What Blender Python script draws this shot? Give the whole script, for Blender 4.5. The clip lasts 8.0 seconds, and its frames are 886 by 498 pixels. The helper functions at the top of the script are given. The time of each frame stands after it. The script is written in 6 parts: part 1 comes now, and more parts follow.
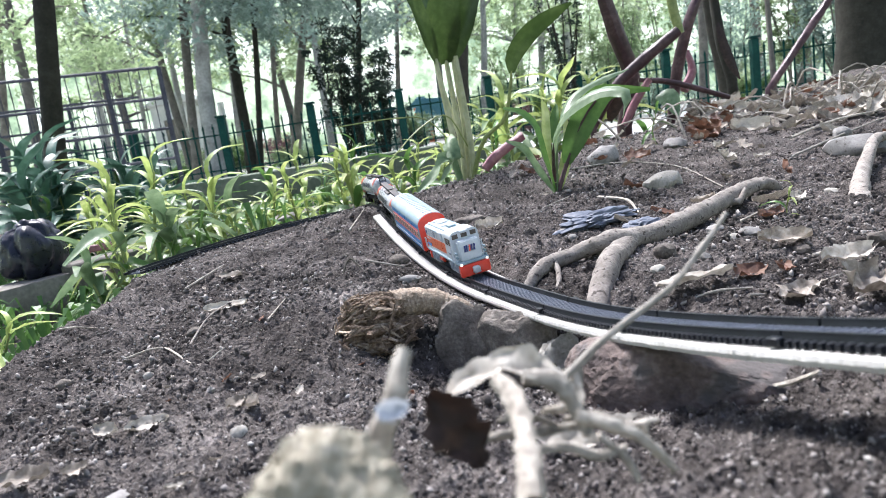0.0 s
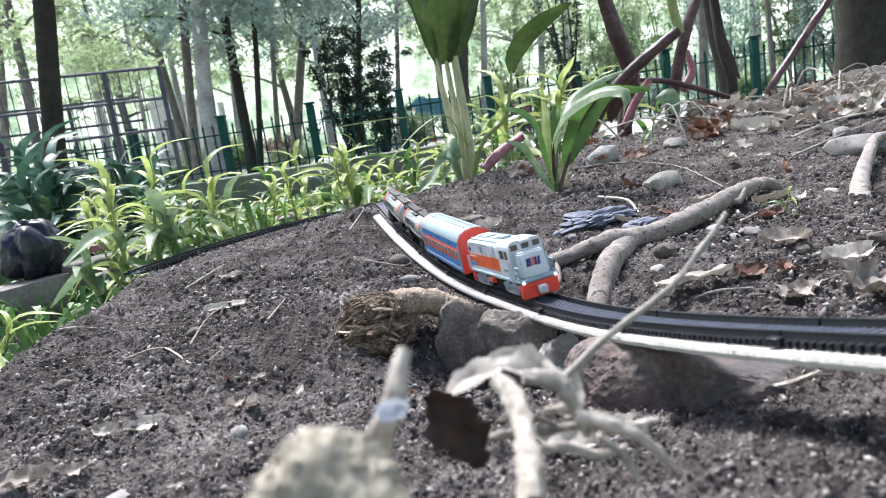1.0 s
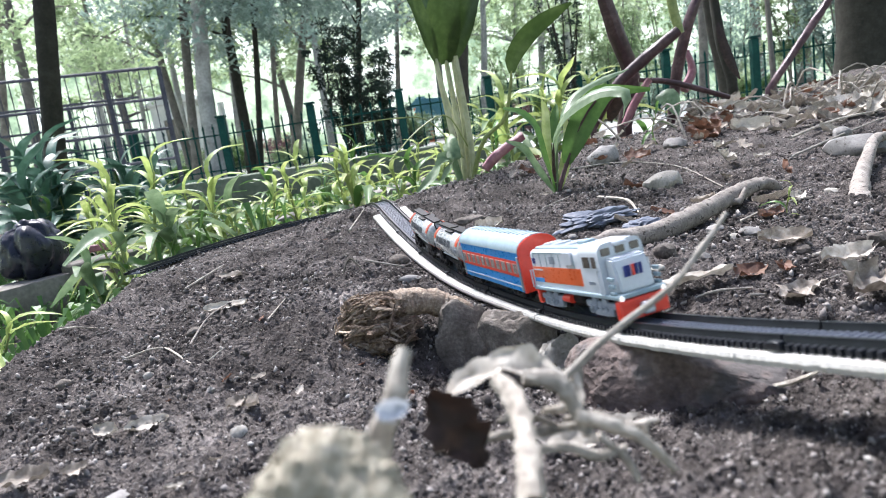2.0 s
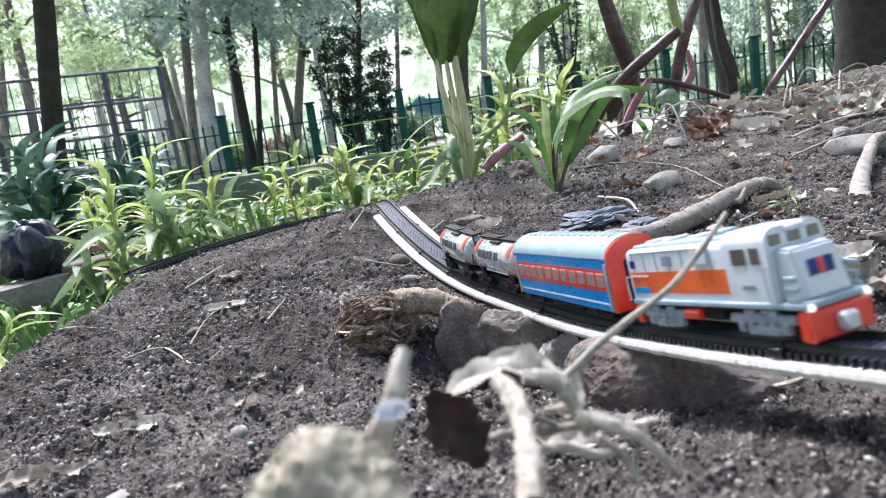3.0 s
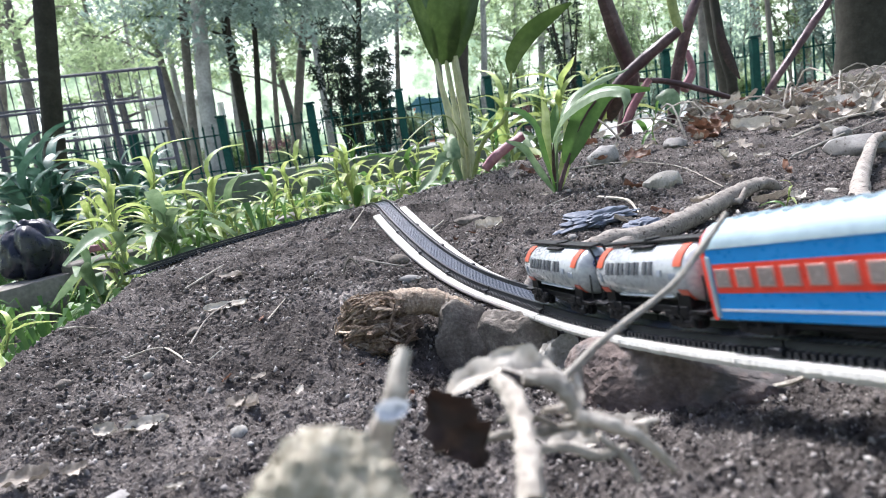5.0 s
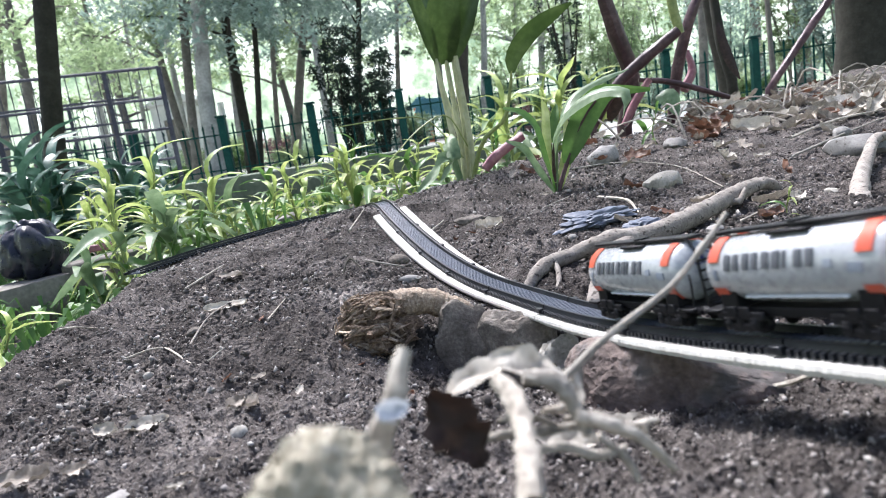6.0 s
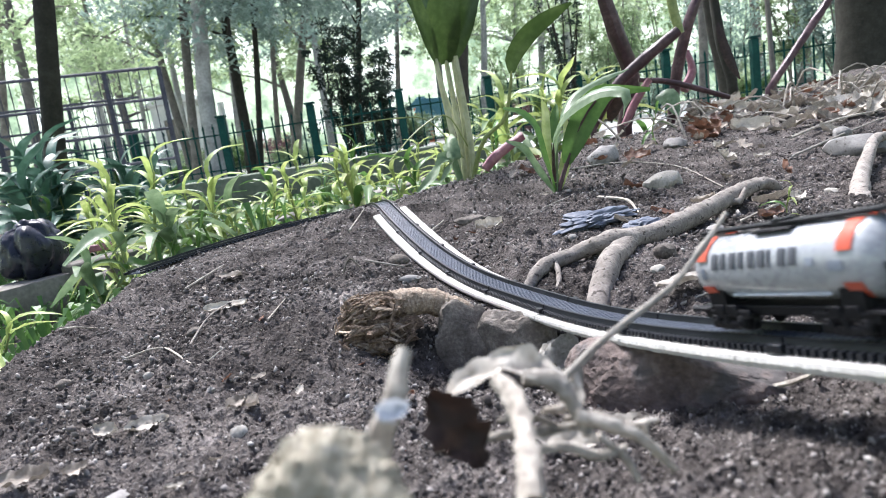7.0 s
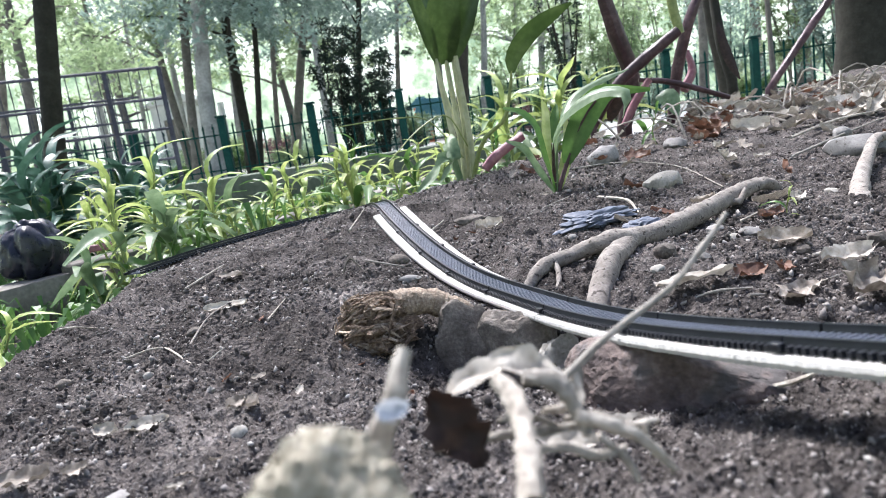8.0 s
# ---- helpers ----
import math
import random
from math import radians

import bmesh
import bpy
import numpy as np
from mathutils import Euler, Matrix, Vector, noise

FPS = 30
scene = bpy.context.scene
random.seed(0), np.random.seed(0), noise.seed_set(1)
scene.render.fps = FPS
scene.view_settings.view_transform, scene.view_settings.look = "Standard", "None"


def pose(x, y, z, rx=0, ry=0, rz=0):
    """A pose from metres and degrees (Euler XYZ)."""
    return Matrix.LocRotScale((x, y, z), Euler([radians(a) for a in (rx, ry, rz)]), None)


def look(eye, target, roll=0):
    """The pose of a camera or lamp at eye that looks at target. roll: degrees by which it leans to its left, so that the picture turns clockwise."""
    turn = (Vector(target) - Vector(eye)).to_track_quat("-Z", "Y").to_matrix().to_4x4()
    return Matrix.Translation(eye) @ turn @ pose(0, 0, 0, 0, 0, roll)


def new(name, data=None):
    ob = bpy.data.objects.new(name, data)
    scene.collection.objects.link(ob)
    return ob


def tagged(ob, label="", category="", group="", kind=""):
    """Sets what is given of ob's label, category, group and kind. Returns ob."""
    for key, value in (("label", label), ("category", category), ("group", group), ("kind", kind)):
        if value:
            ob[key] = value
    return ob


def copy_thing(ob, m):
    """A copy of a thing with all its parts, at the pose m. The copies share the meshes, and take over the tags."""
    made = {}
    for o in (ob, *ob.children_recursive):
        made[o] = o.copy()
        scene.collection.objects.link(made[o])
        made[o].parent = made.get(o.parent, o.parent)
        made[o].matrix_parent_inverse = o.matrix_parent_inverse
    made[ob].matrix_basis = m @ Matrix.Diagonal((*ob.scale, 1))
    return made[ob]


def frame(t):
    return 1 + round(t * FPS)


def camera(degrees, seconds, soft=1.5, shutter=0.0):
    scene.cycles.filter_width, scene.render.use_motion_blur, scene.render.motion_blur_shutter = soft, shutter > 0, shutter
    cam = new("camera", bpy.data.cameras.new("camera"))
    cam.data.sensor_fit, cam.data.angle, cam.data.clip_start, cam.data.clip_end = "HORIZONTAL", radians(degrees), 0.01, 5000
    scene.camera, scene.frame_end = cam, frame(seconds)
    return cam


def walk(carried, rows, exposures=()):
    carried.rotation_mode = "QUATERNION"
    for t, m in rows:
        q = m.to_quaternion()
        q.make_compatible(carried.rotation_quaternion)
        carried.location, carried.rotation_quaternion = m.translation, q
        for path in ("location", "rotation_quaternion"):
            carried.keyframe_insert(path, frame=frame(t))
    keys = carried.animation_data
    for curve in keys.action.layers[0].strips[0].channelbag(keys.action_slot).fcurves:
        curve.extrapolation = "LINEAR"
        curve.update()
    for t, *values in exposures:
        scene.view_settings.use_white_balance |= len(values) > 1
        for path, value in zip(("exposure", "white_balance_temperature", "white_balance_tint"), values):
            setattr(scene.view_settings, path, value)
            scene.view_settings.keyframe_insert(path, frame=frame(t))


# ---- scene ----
# ================= camera: stands still, close over the soil =================
EYE_Z = 0.45


def still_pose(pitch=10.0, lean=8.5):
    """Level heading along +y, tilted down by pitch, leaning to its right by lean (degrees)."""
    p = radians(pitch)
    return look((0, 0, EYE_Z), (0, math.cos(p), EYE_Z - math.sin(p)), -lean)


cam = camera(68, 8.0, soft=0.8, shutter=0.5)
cam.data.dof.use_dof = True
cam.data.dof.focus_distance = 0.78
cam.data.dof.aperture_fstop = 12.5
walk(cam, [(0.0, still_pose()), (8.0, still_pose())], exposures=[(0.0, 1.33, 5940, 13), (8.0, 1.33, 5940, 13)])

# ================= light: hazy daylight under park trees =================
world = bpy.data.worlds.new("world")
scene.world = world
world.use_nodes = True
wn = world.node_tree.nodes
sky = wn.new("ShaderNodeTexSky")
sky.sky_type = "NISHITA"
sky.sun_disc = False
sky.sun_elevation = radians(58)
sky.sun_rotation = radians(-25)
sky.air_density, sky.dust_density, sky.ozone_density = 1.0, 5.0, 1.0
wn["Background"].inputs["Strength"].default_value = 0.105
world.node_tree.links.new(sky.outputs["Color"], wn["Background"].inputs["Color"])

sun = new("sun", bpy.data.lights.new("sun", "SUN"))
sun.data.energy, sun.data.angle, sun.data.color = 3.2, radians(15), (1.0, 0.97, 0.93)
sun.matrix_basis = look((0, 0, 5), (0.8, -1.6, 2.0))

# ================= helpers for building =================
TAU = 2 * math.pi


def mesh_of(name, bm, material=None, smooth=True):
    me = bpy.data.meshes.new(name)
    bm.to_mesh(me)
    bm.free()
    if material:
        me.materials.append(material)
    if smooth:
        me.polygons.foreach_set("use_smooth", [True] * len(me.polygons))
        me.set_sharp_from_angle(angle=radians(38))
    return me


def thing(name, label, category, m=None, group="", kind=""):
    ob = new(name)
    ob.empty_display_size = 0.02
    if m is not None:
        ob.matrix_basis = m
    return tagged(ob, label, category, group, kind)


def part(name, bm, material, parent, label="", smooth=True, kind=""):
    ob = new(name, mesh_of(name, bm, material, smooth))
    ob.parent = parent
    return tagged(ob, label, kind=kind)


def solid(name, bm, material, label, category, m=None, group="", kind="", smooth=True):
    ob = new(name, mesh_of(name, bm, material, smooth))
    if m is not None:
        ob.matrix_basis = m
    return tagged(ob, label, category, group, kind)


def box(bm, c, s, bevel=0.0, m=None, seg=1):
    """A box about c with full sizes s."""
    vs = bmesh.ops.create_cube(bm, size=1.0)["verts"]
    bmesh.ops.scale(bm, vec=s, verts=vs)
    bmesh.ops.translate(bm, vec=c, verts=vs)
    if bevel > 0:
        es = list({e for v in vs for e in v.link_edges})
        out = bmesh.ops.bevel(bm, geom=es, offset=bevel, segments=seg, profile=0.5, affect="EDGES")
        vs = list({v for f in out["faces"] for v in f.verts} | {v for v in vs if v.is_valid})
    if m is not None:
        bmesh.ops.transform(bm, matrix=m, verts=vs)
    return bm


def prism(bm, outline, axis_from, axis_to, axis="x", m=None):
    """Extrudes an outline of (a, b) pairs: along x it lies in y, z; along y in x, z; along z in x, y."""
    def put(a, b, t):
        return {"x": (t, a, b), "y": (a, t, b), "z": (a, b, t)}[axis]
    lo = [bm.verts.new(put(a, b, axis_from)) for a, b in outline]
    hi = [bm.verts.new(put(a, b, axis_to)) for a, b in outline]
    n = len(outline)
    fs = [bm.faces.new(lo[::-1]), bm.faces.new(hi)]
    fs += [bm.faces.new((lo[i], lo[(i + 1) % n], hi[(i + 1) % n], hi[i])) for i in range(n)]
    bmesh.ops.recalc_face_normals(bm, faces=fs)
    if m is not None:
        bmesh.ops.transform(bm, matrix=m, verts=lo + hi)
    return bm


def tube(bm, pts, radii, seg=8, wobble=0.0, rng=None, flat=1.0):
    """A closed tube along pts; radii one number or one a point."""
    pts = [Vector(p) for p in pts]
    if not isinstance(radii, (list, tuple)):
        radii = [radii] * len(pts)
    rings, side = [], None
    for i, p in enumerate(pts):
        t = (pts[min(i + 1, len(pts) - 1)] - pts[max(i - 1, 0)]).normalized()
        if side is None:
            side = t.orthogonal().normalized()
        side = (side - t * side.dot(t)).normalized()
        other = t.cross(side)
        ring = []
        for k in range(seg):
            a = TAU * k / seg
            r = radii[i] * (1 + (rng.uniform(-wobble, wobble) if rng else 0))
            ring.append(bm.verts.new(p + (side * math.cos(a) + other * math.sin(a) * flat) * r))
        rings.append(ring)
    for a, b in zip(rings, rings[1:]):
        for k in range(seg):
            bm.faces.new((a[k], a[(k + 1) % seg], b[(k + 1) % seg], b[k]))
    bm.faces.new(rings[0][::-1])
    bm.faces.new(rings[-1])
    return bm


def bend(pts, n):
    """n points of a smooth line through pts (Catmull-Rom)."""
    pts = [Vector(p) for p in pts]
    ext = [2 * pts[0] - pts[1], *pts, 2 * pts[-1] - pts[-2]]
    out = []
    for i in range(n):
        t = i / (n - 1) * (len(pts) - 1)
        k = min(int(t), len(pts) - 2)
        f = t - k
        a, b, c, d = ext[k:k + 4]
        out.append(0.5 * ((2 * b) + (c - a) * f + (2 * a - 5 * b + 4 * c - d) * f * f + (3 * b - a - 3 * c + d) * f ** 3))
    return out


def rock_bm(size, seed, sub=3, rough=0.22, chips=5, boxy=0.0):
    """A stone about the origin: a noisy ball cut by a few chip planes."""
    bm = bmesh.new()
    bmesh.ops.create_icosphere(bm, subdivisions=sub, radius=1.0)
    rng = random.Random(seed)
    off = Vector((rng.uniform(0, 90), rng.uniform(0, 90), rng.uniform(0, 90)))
    cuts = [(Vector((rng.gauss(0, 1), rng.gauss(0, 1), rng.gauss(0, 1))).normalized(), rng.uniform(0.62, 0.9)) for _ in range(chips)]
    for v in bm.verts:
        p = v.co.copy()
        p *= 1 + boxy * ((p.x ** 4 + p.y ** 4 + p.z ** 4) ** -0.25 - 1)
        p *= 1 + rough * noise.noise(p * 1.3 + off) + 0.12 * rough * noise.noise(p * 26 + off) + 0.25 * rough * noise.noise(p * 4 + off) + 0.1 * rough * noise.noise(p * 11 + off)
        for n, d in cuts:
            over = p.dot(n) - d
            if over > 0:
                p -= n * over * 0.85
        v.co = Vector((p.x * size[0], p.y * size[1], p.z * size[2])) * 0.5
    return bm


def vnoise(x, y, seed):
    """Smooth value noise on numpy arrays, -1 to 1."""
    xi, yi = np.floor(x).astype(np.int64), np.floor(y).astype(np.int64)
    fx, fy = x - xi, y - yi
    fx, fy = fx * fx * (3 - 2 * fx), fy * fy * (3 - 2 * fy)

    def h(a, b):
        n = (a * 374761393 + b * 668265263 + seed * 982451653) & 0xFFFFFFFF
        n = ((n ^ (n >> 13)) * 1274126177) & 0xFFFFFFFF
        n = ((n ^ (n >> 16)) * 2246822519) & 0xFFFFFFFF
        return ((n ^ (n >> 15)) & 0xFFFF) / 32767.5 - 1
    a = h(xi, yi) * (1 - fx) + h(xi + 1, yi) * fx
    b = h(xi, yi + 1) * (1 - fx) + h(xi + 1, yi + 1) * fx
    return a * (1 - fy) + b * fy


def sstep(a, b, v):
    t = np.clip((v - a) / (b - a), 0, 1)
    return t * t * (3 - 2 * t)


def raw_mesh(name, verts, faces, material, smooth=True):
    me = bpy.data.meshes.new(name)
    me.from_pydata([tuple(v) for v in verts], [], [tuple(f) for f in faces])
    me.materials.append(material)
    if smooth:
        me.polygons.foreach_set("use_smooth", [True] * len(me.polygons))
    me.update()
    return me


# ================= materials =================
def nodes_of(name):
    mat = bpy.data.materials.new(name)
    mat.use_nodes = True
    return mat, mat.node_tree.nodes, mat.node_tree.links, mat.node_tree.nodes["Principled BSDF"]


def ramp(n, stops):
    r = n.new("ShaderNodeValToRGB")
    while len(r.color_ramp.elements) < len(stops):
        r.color_ramp.elements.new(0.5)
    for e, (pos, col) in zip(r.color_ramp.elements, stops):
        e.position, e.color = pos, (*col, 1)
    return r


def surface(name, colours, scale=40.0, rough=0.8, bump=0.3, depth=0.002, fine=6.0, vary=0.15, metal=0.0, spots=None, spec=0.4, detail=8.0, translucent=0.0, coat=0.0):
    """A mottled surface: two scales of noise through a colour ramp, bump, and a small change from object to object."""
    mat, n, l, b = nodes_of(name)
    tc = n.new("ShaderNodeTexCoord")
    big = n.new("ShaderNodeTexNoise")
    big.inputs["Scale"].default_value, big.inputs["Detail"].default_value, big.inputs["Roughness"].default_value = scale, detail, 0.65
    small = n.new("ShaderNodeTexNoise")
    small.inputs["Scale"].default_value, small.inputs["Detail"].default_value = scale * fine, 5
    for t in (big, small):
        l.new(tc.outputs["Object"], t.inputs["Vector"])
    mixv = n.new("ShaderNodeMath")
    mixv.operation = "MULTIPLY_ADD"
    mixv.inputs[1].default_value = 0.35
    l.new(small.outputs["Fac"], mixv.inputs[0])
    scaled = n.new("ShaderNodeMath")
    scaled.operation = "MULTIPLY"
    scaled.inputs[1].default_value = 0.65
    l.new(big.outputs["Fac"], scaled.inputs[0])
    l.new(scaled.outputs[0], mixv.inputs[2])
    k = len(colours)
    r = ramp(n, [(0.32 + 0.36 * i / max(k - 1, 1), c) for i, c in enumerate(colours)])
    l.new(mixv.outputs[0], r.inputs["Fac"])
    col = r.outputs["Color"]
    if vary > 0:
        info = n.new("ShaderNodeObjectInfo")
        hsv = n.new("ShaderNodeHueSaturation")
        rng = n.new("ShaderNodeMapRange")
        rng.inputs["To Min"].default_value, rng.inputs["To Max"].default_value = 1 - vary, 1 + vary
        l.new(info.outputs["Random"], rng.inputs["Value"])
        l.new(rng.outputs[0], hsv.inputs["Value"])
        l.new(col, hsv.inputs["Color"])
        col = hsv.outputs["Color"]
    if spots:
        sc, thr, scol = spots
        sp = n.new("ShaderNodeTexNoise")
        sp.inputs["Scale"].default_value, sp.inputs["Detail"].default_value = sc, 4
        l.new(tc.outputs["Object"], sp.inputs["Vector"])
        sr = ramp(n, [(thr, (0, 0, 0)), (min(thr + 0.06, 1), (1, 1, 1))])
        l.new(sp.outputs["Fac"], sr.inputs["Fac"])
        mx = n.new("ShaderNodeMix")
        mx.data_type = "RGBA"
        mx.inputs["B"].default_value = (*scol, 1)
        l.new(sr.outputs["Color"], mx.inputs["Factor"])
        l.new(col, mx.inputs["A"])
        col = mx.outputs["Result"]
    l.new(col, b.inputs["Base Color"])
    rr = n.new("ShaderNodeMapRange")
    rr.inputs["To Min"].default_value, rr.inputs["To Max"].default_value = max(rough - 0.12, 0.05), min(rough + 0.12, 1)
    l.new(small.outputs["Fac"], rr.inputs["Value"])
    l.new(rr.outputs[0], b.inputs["Roughness"])
    b.inputs["Metallic"].default_value = metal
    b.inputs["Specular IOR Level"].default_value = spec
    b.inputs["Coat Weight"].default_value = coat
    if bump > 0:
        bp = n.new("ShaderNodeBump")
        bp.inputs["Strength"].default_value, bp.inputs["Distance"].default_value = bump, depth
        l.new(mixv.outputs[0], bp.inputs["Height"])
        l.new(bp.outputs["Normal"], b.inputs["Normal"])
    if translucent > 0:
        tr = n.new("ShaderNodeBsdfTranslucent")
        l.new(col, tr.inputs["Color"])
        ms = n.new("ShaderNodeMixShader")
        ms.inputs["Fac"].default_value = translucent
        l.new(b.outputs[0], ms.inputs[1])
        l.new(tr.outputs[0], ms.inputs[2])
        l.new(ms.outputs[0], n["Material Output"].inputs["Surface"])
    return mat


# the ramp's near-black low end paints shade into the soil's crevices
SOIL = surface("soil", [(0.008, 0.0070, 0.0065), (0.048, 0.0415, 0.038), (0.112, 0.099, 0.092), (0.28, 0.25, 0.23)], 16, 0.97, 1.0, 0.014, 22, 0, spots=(110, 0.68, (0.24, 0.22, 0.205)), spec=0.15)
CRUMB = surface("soil_crumb", [(0.5, 0.5, 0.5), (0.75, 0.75, 0.75), (1.0, 1.0, 1.0)], 90, 0.97, 0.6, 0.001, 5, 0, spec=0.15)


def crumb_tints():
    """Each crumb takes a shade of its own, from near black to pale grit."""
    n, l = CRUMB.node_tree.nodes, CRUMB.node_tree.links
    geo = n.new("ShaderNodeNewGeometry")
    r = ramp(n, [(0.0, (0.040, 0.035, 0.032)), (0.35, (0.13, 0.115, 0.106)), (0.75, (0.27, 0.243, 0.225)), (0.97, (0.46, 0.43, 0.40))])
    l.new(geo.outputs["Random Per Island"], r.inputs["Fac"])
    mx = n.new("ShaderNodeMix")
    mx.data_type, mx.blend_type = "RGBA", "MULTIPLY"
    mx.inputs["Factor"].default_value = 1.0
    b = n["Principled BSDF"]
    l.new(b.inputs["Base Color"].links[0].from_socket, mx.inputs["A"])
    l.new(r.outputs["Color"], mx.inputs["B"])
    l.new(mx.outputs["Result"], b.inputs["Base Color"])


crumb_tints()
STONE = surface("grey_stone", [(0.12, 0.115, 0.105), (0.22, 0.21, 0.20), (0.32, 0.31, 0.29)], 45, 0.85, 0.5, 0.0015, 7, 0.25, spots=(160, 0.62, (0.09, 0.08, 0.07)))
PALE_STONE = surface("pale_stone", [(0.19, 0.175, 0.15), (0.32, 0.30, 0.265), (0.45, 0.43, 0.385)], 60, 0.9, 0.6, 0.0012, 6, 0.15, spots=(120, 0.64, (0.16, 0.15, 0.11)))
STUB = surface("pale_granular_stub", [(0.17, 0.145, 0.10), (0.38, 0.345, 0.265), (0.62, 0.58, 0.49)], 420, 0.95, 1.0, 0.002, 3, 0, spots=(600, 0.62, (0.16, 0.135, 0.09)))
FILM = surface("pale_film", [(0.52, 0.56, 0.63), (0.66, 0.69, 0.75)], 40, 0.4, 0.2, 0.001, 4, 0, translucent=0.3)
# reddish stone, colour lowered to stand for the shade under the track
RED_STONE = surface("reddish_stone", [(0.045, 0.036, 0.033), (0.14, 0.107, 0.095), (0.29, 0.242, 0.22)], 26, 0.95, 1.0, 0.005, 9, 0.1, spots=(24, 0.54, (0.10, 0.09, 0.085)))
BROWN_STONE = surface("earthy_stone", [(0.050, 0.042, 0.036), (0.13, 0.113, 0.097), (0.27, 0.24, 0.21)], 50, 0.95, 1.0, 0.003, 7, 0.15)
ROOT = surface("root_bark", [(0.14, 0.120, 0.104), (0.25, 0.222, 0.195), (0.40, 0.365, 0.325)], 55, 0.95, 1.0, 0.003, 7, 0.12, spots=(170, 0.60, (0.07, 0.058, 0.05)))
ROTTEN = surface("rotten_wood", [(0.040, 0.026, 0.018), (0.17, 0.120, 0.085), (0.40, 0.315, 0.235)], 90, 0.97, 1.0, 0.006, 4, 0.1)
TORN_BARK = surface("torn_bark", [(0.13, 0.092, 0.066), (0.30, 0.235, 0.175), (0.52, 0.44, 0.35)], 90, 0.95, 0.9, 0.003, 4, 0.3)
DRY_TWIG = surface("dry_twig", [(0.16, 0.14, 0.117), (0.34, 0.306, 0.26), (0.53, 0.49, 0.43)], 70, 0.9, 0.9, 0.002, 4, 0.18)
GREY_TWIG = surface("grey_twig", [(0.17, 0.155, 0.13), (0.27, 0.25, 0.215), (0.36, 0.335, 0.30)], 70, 0.85, 0.4, 0.0006, 4, 0.12)
DRY_LEAF = surface("dry_leaf", [(0.10, 0.080, 0.062), (0.26, 0.225, 0.185), (0.48, 0.44, 0.39)], 45, 0.8, 0.4, 0.0006, 4, 0.25, translucent=0.12)
PALE_LEAF = surface("pale_dry_leaf", [(0.24, 0.208, 0.17), (0.41, 0.375, 0.32), (0.60, 0.565, 0.51)], 45, 0.8, 0.4, 0.0006, 4, 0.15, translucent=0.12)
BROWN_LEAF = surface("brown_leaf", [(0.075, 0.035, 0.022), (0.15, 0.075, 0.048), (0.26, 0.15, 0.10)], 45, 0.6, 0.3, 0.0006, 4, 0.25, translucent=0.15)
DARK_LEAF = surface("dark_brown_leaf", [(0.010, 0.006, 0.005), (0.026, 0.014, 0.010), (0.06, 0.034, 0.024)], 40, 0.6, 0.3, 0.0006, 4, 0.1, translucent=0.1)
GREEN_LEAF = surface("yellow_green_leaf", [(0.18, 0.25, 0.06), (0.37, 0.45, 0.15), (0.62, 0.66, 0.32)], 14, 0.45, 0.2, 0.0006, 5, 0.3, translucent=0.35)
MID_LEAF = surface("green_leaf", [(0.05, 0.12, 0.03), (0.10, 0.20, 0.05), (0.17, 0.30, 0.08)], 14, 0.4, 0.2, 0.0006, 5, 0.3, translucent=0.3)
BROAD_LEAF = surface("glaucous_leaf", [(0.08, 0.14, 0.06), (0.18, 0.26, 0.14), (0.32, 0.40, 0.24)], 16, 0.38, 0.15, 0.0006, 5, 0.2, translucent=0.3)
BLUE_LEAF = surface("dark_bluish_leaf", [(0.025, 0.065, 0.045), (0.06, 0.13, 0.09), (0.13, 0.22, 0.17)], 14, 0.4, 0.2, 0.0006, 5, 0.2, translucent=0.2)
STEM = surface("green_stem", [(0.10, 0.14, 0.04), (0.20, 0.24, 0.08), (0.30, 0.33, 0.13)], 30, 0.5, 0.2, 0.0006, 5, 0.15)
PALE_STEM = surface("pale_stem", [(0.24, 0.26, 0.13), (0.40, 0.41, 0.24), (0.55, 0.54, 0.36)], 16, 0.5, 0.25, 0.0006, 5, 0.1)
# olive leaf, its colour darkened to show the tall plant against the light
OLIVE_LEAF = surface("backlit_olive_leaf", [(0.022, 0.045, 0.010), (0.045, 0.08, 0.020), (0.085, 0.13, 0.04)], 14, 0.4, 0.2, 0.0006, 5, 0.2, translucent=0.3)
PURPLE = surface("purple_stem", [(0.028, 0.013, 0.016), (0.06, 0.03, 0.035), (0.14, 0.085, 0.09)], 16, 0.45, 0.25, 0.0008, 5, 0.15)
PINK = surface("pink_sheath", [(0.17, 0.065, 0.085), (0.27, 0.12, 0.145), (0.42, 0.23, 0.25)], 20, 0.5, 0.2, 0.0006, 5, 0.1)
TREE_DARK = surface("dark_bark", [(0.012, 0.012, 0.008), (0.028, 0.026, 0.018), (0.05, 0.048, 0.035)], 14, 0.9, 0.7, 0.006, 6, 0.1)
# brown bark, its colour lightened for the haze over far trunks
TREE_BARK = surface("brown_bark", [(0.08, 0.073, 0.062), (0.15, 0.138, 0.12), (0.24, 0.225, 0.20)], 6, 0.9, 0.6, 0.01, 6, 0.2)
TREE_PALE = surface("pale_mottled_bark", [(0.16, 0.16, 0.145), (0.30, 0.30, 0.28), (0.46, 0.46, 0.43)], 4, 0.9, 0.5, 0.01, 6, 0.15)
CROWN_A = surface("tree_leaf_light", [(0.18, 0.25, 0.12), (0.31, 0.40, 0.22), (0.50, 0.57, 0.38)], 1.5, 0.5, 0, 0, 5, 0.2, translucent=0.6)
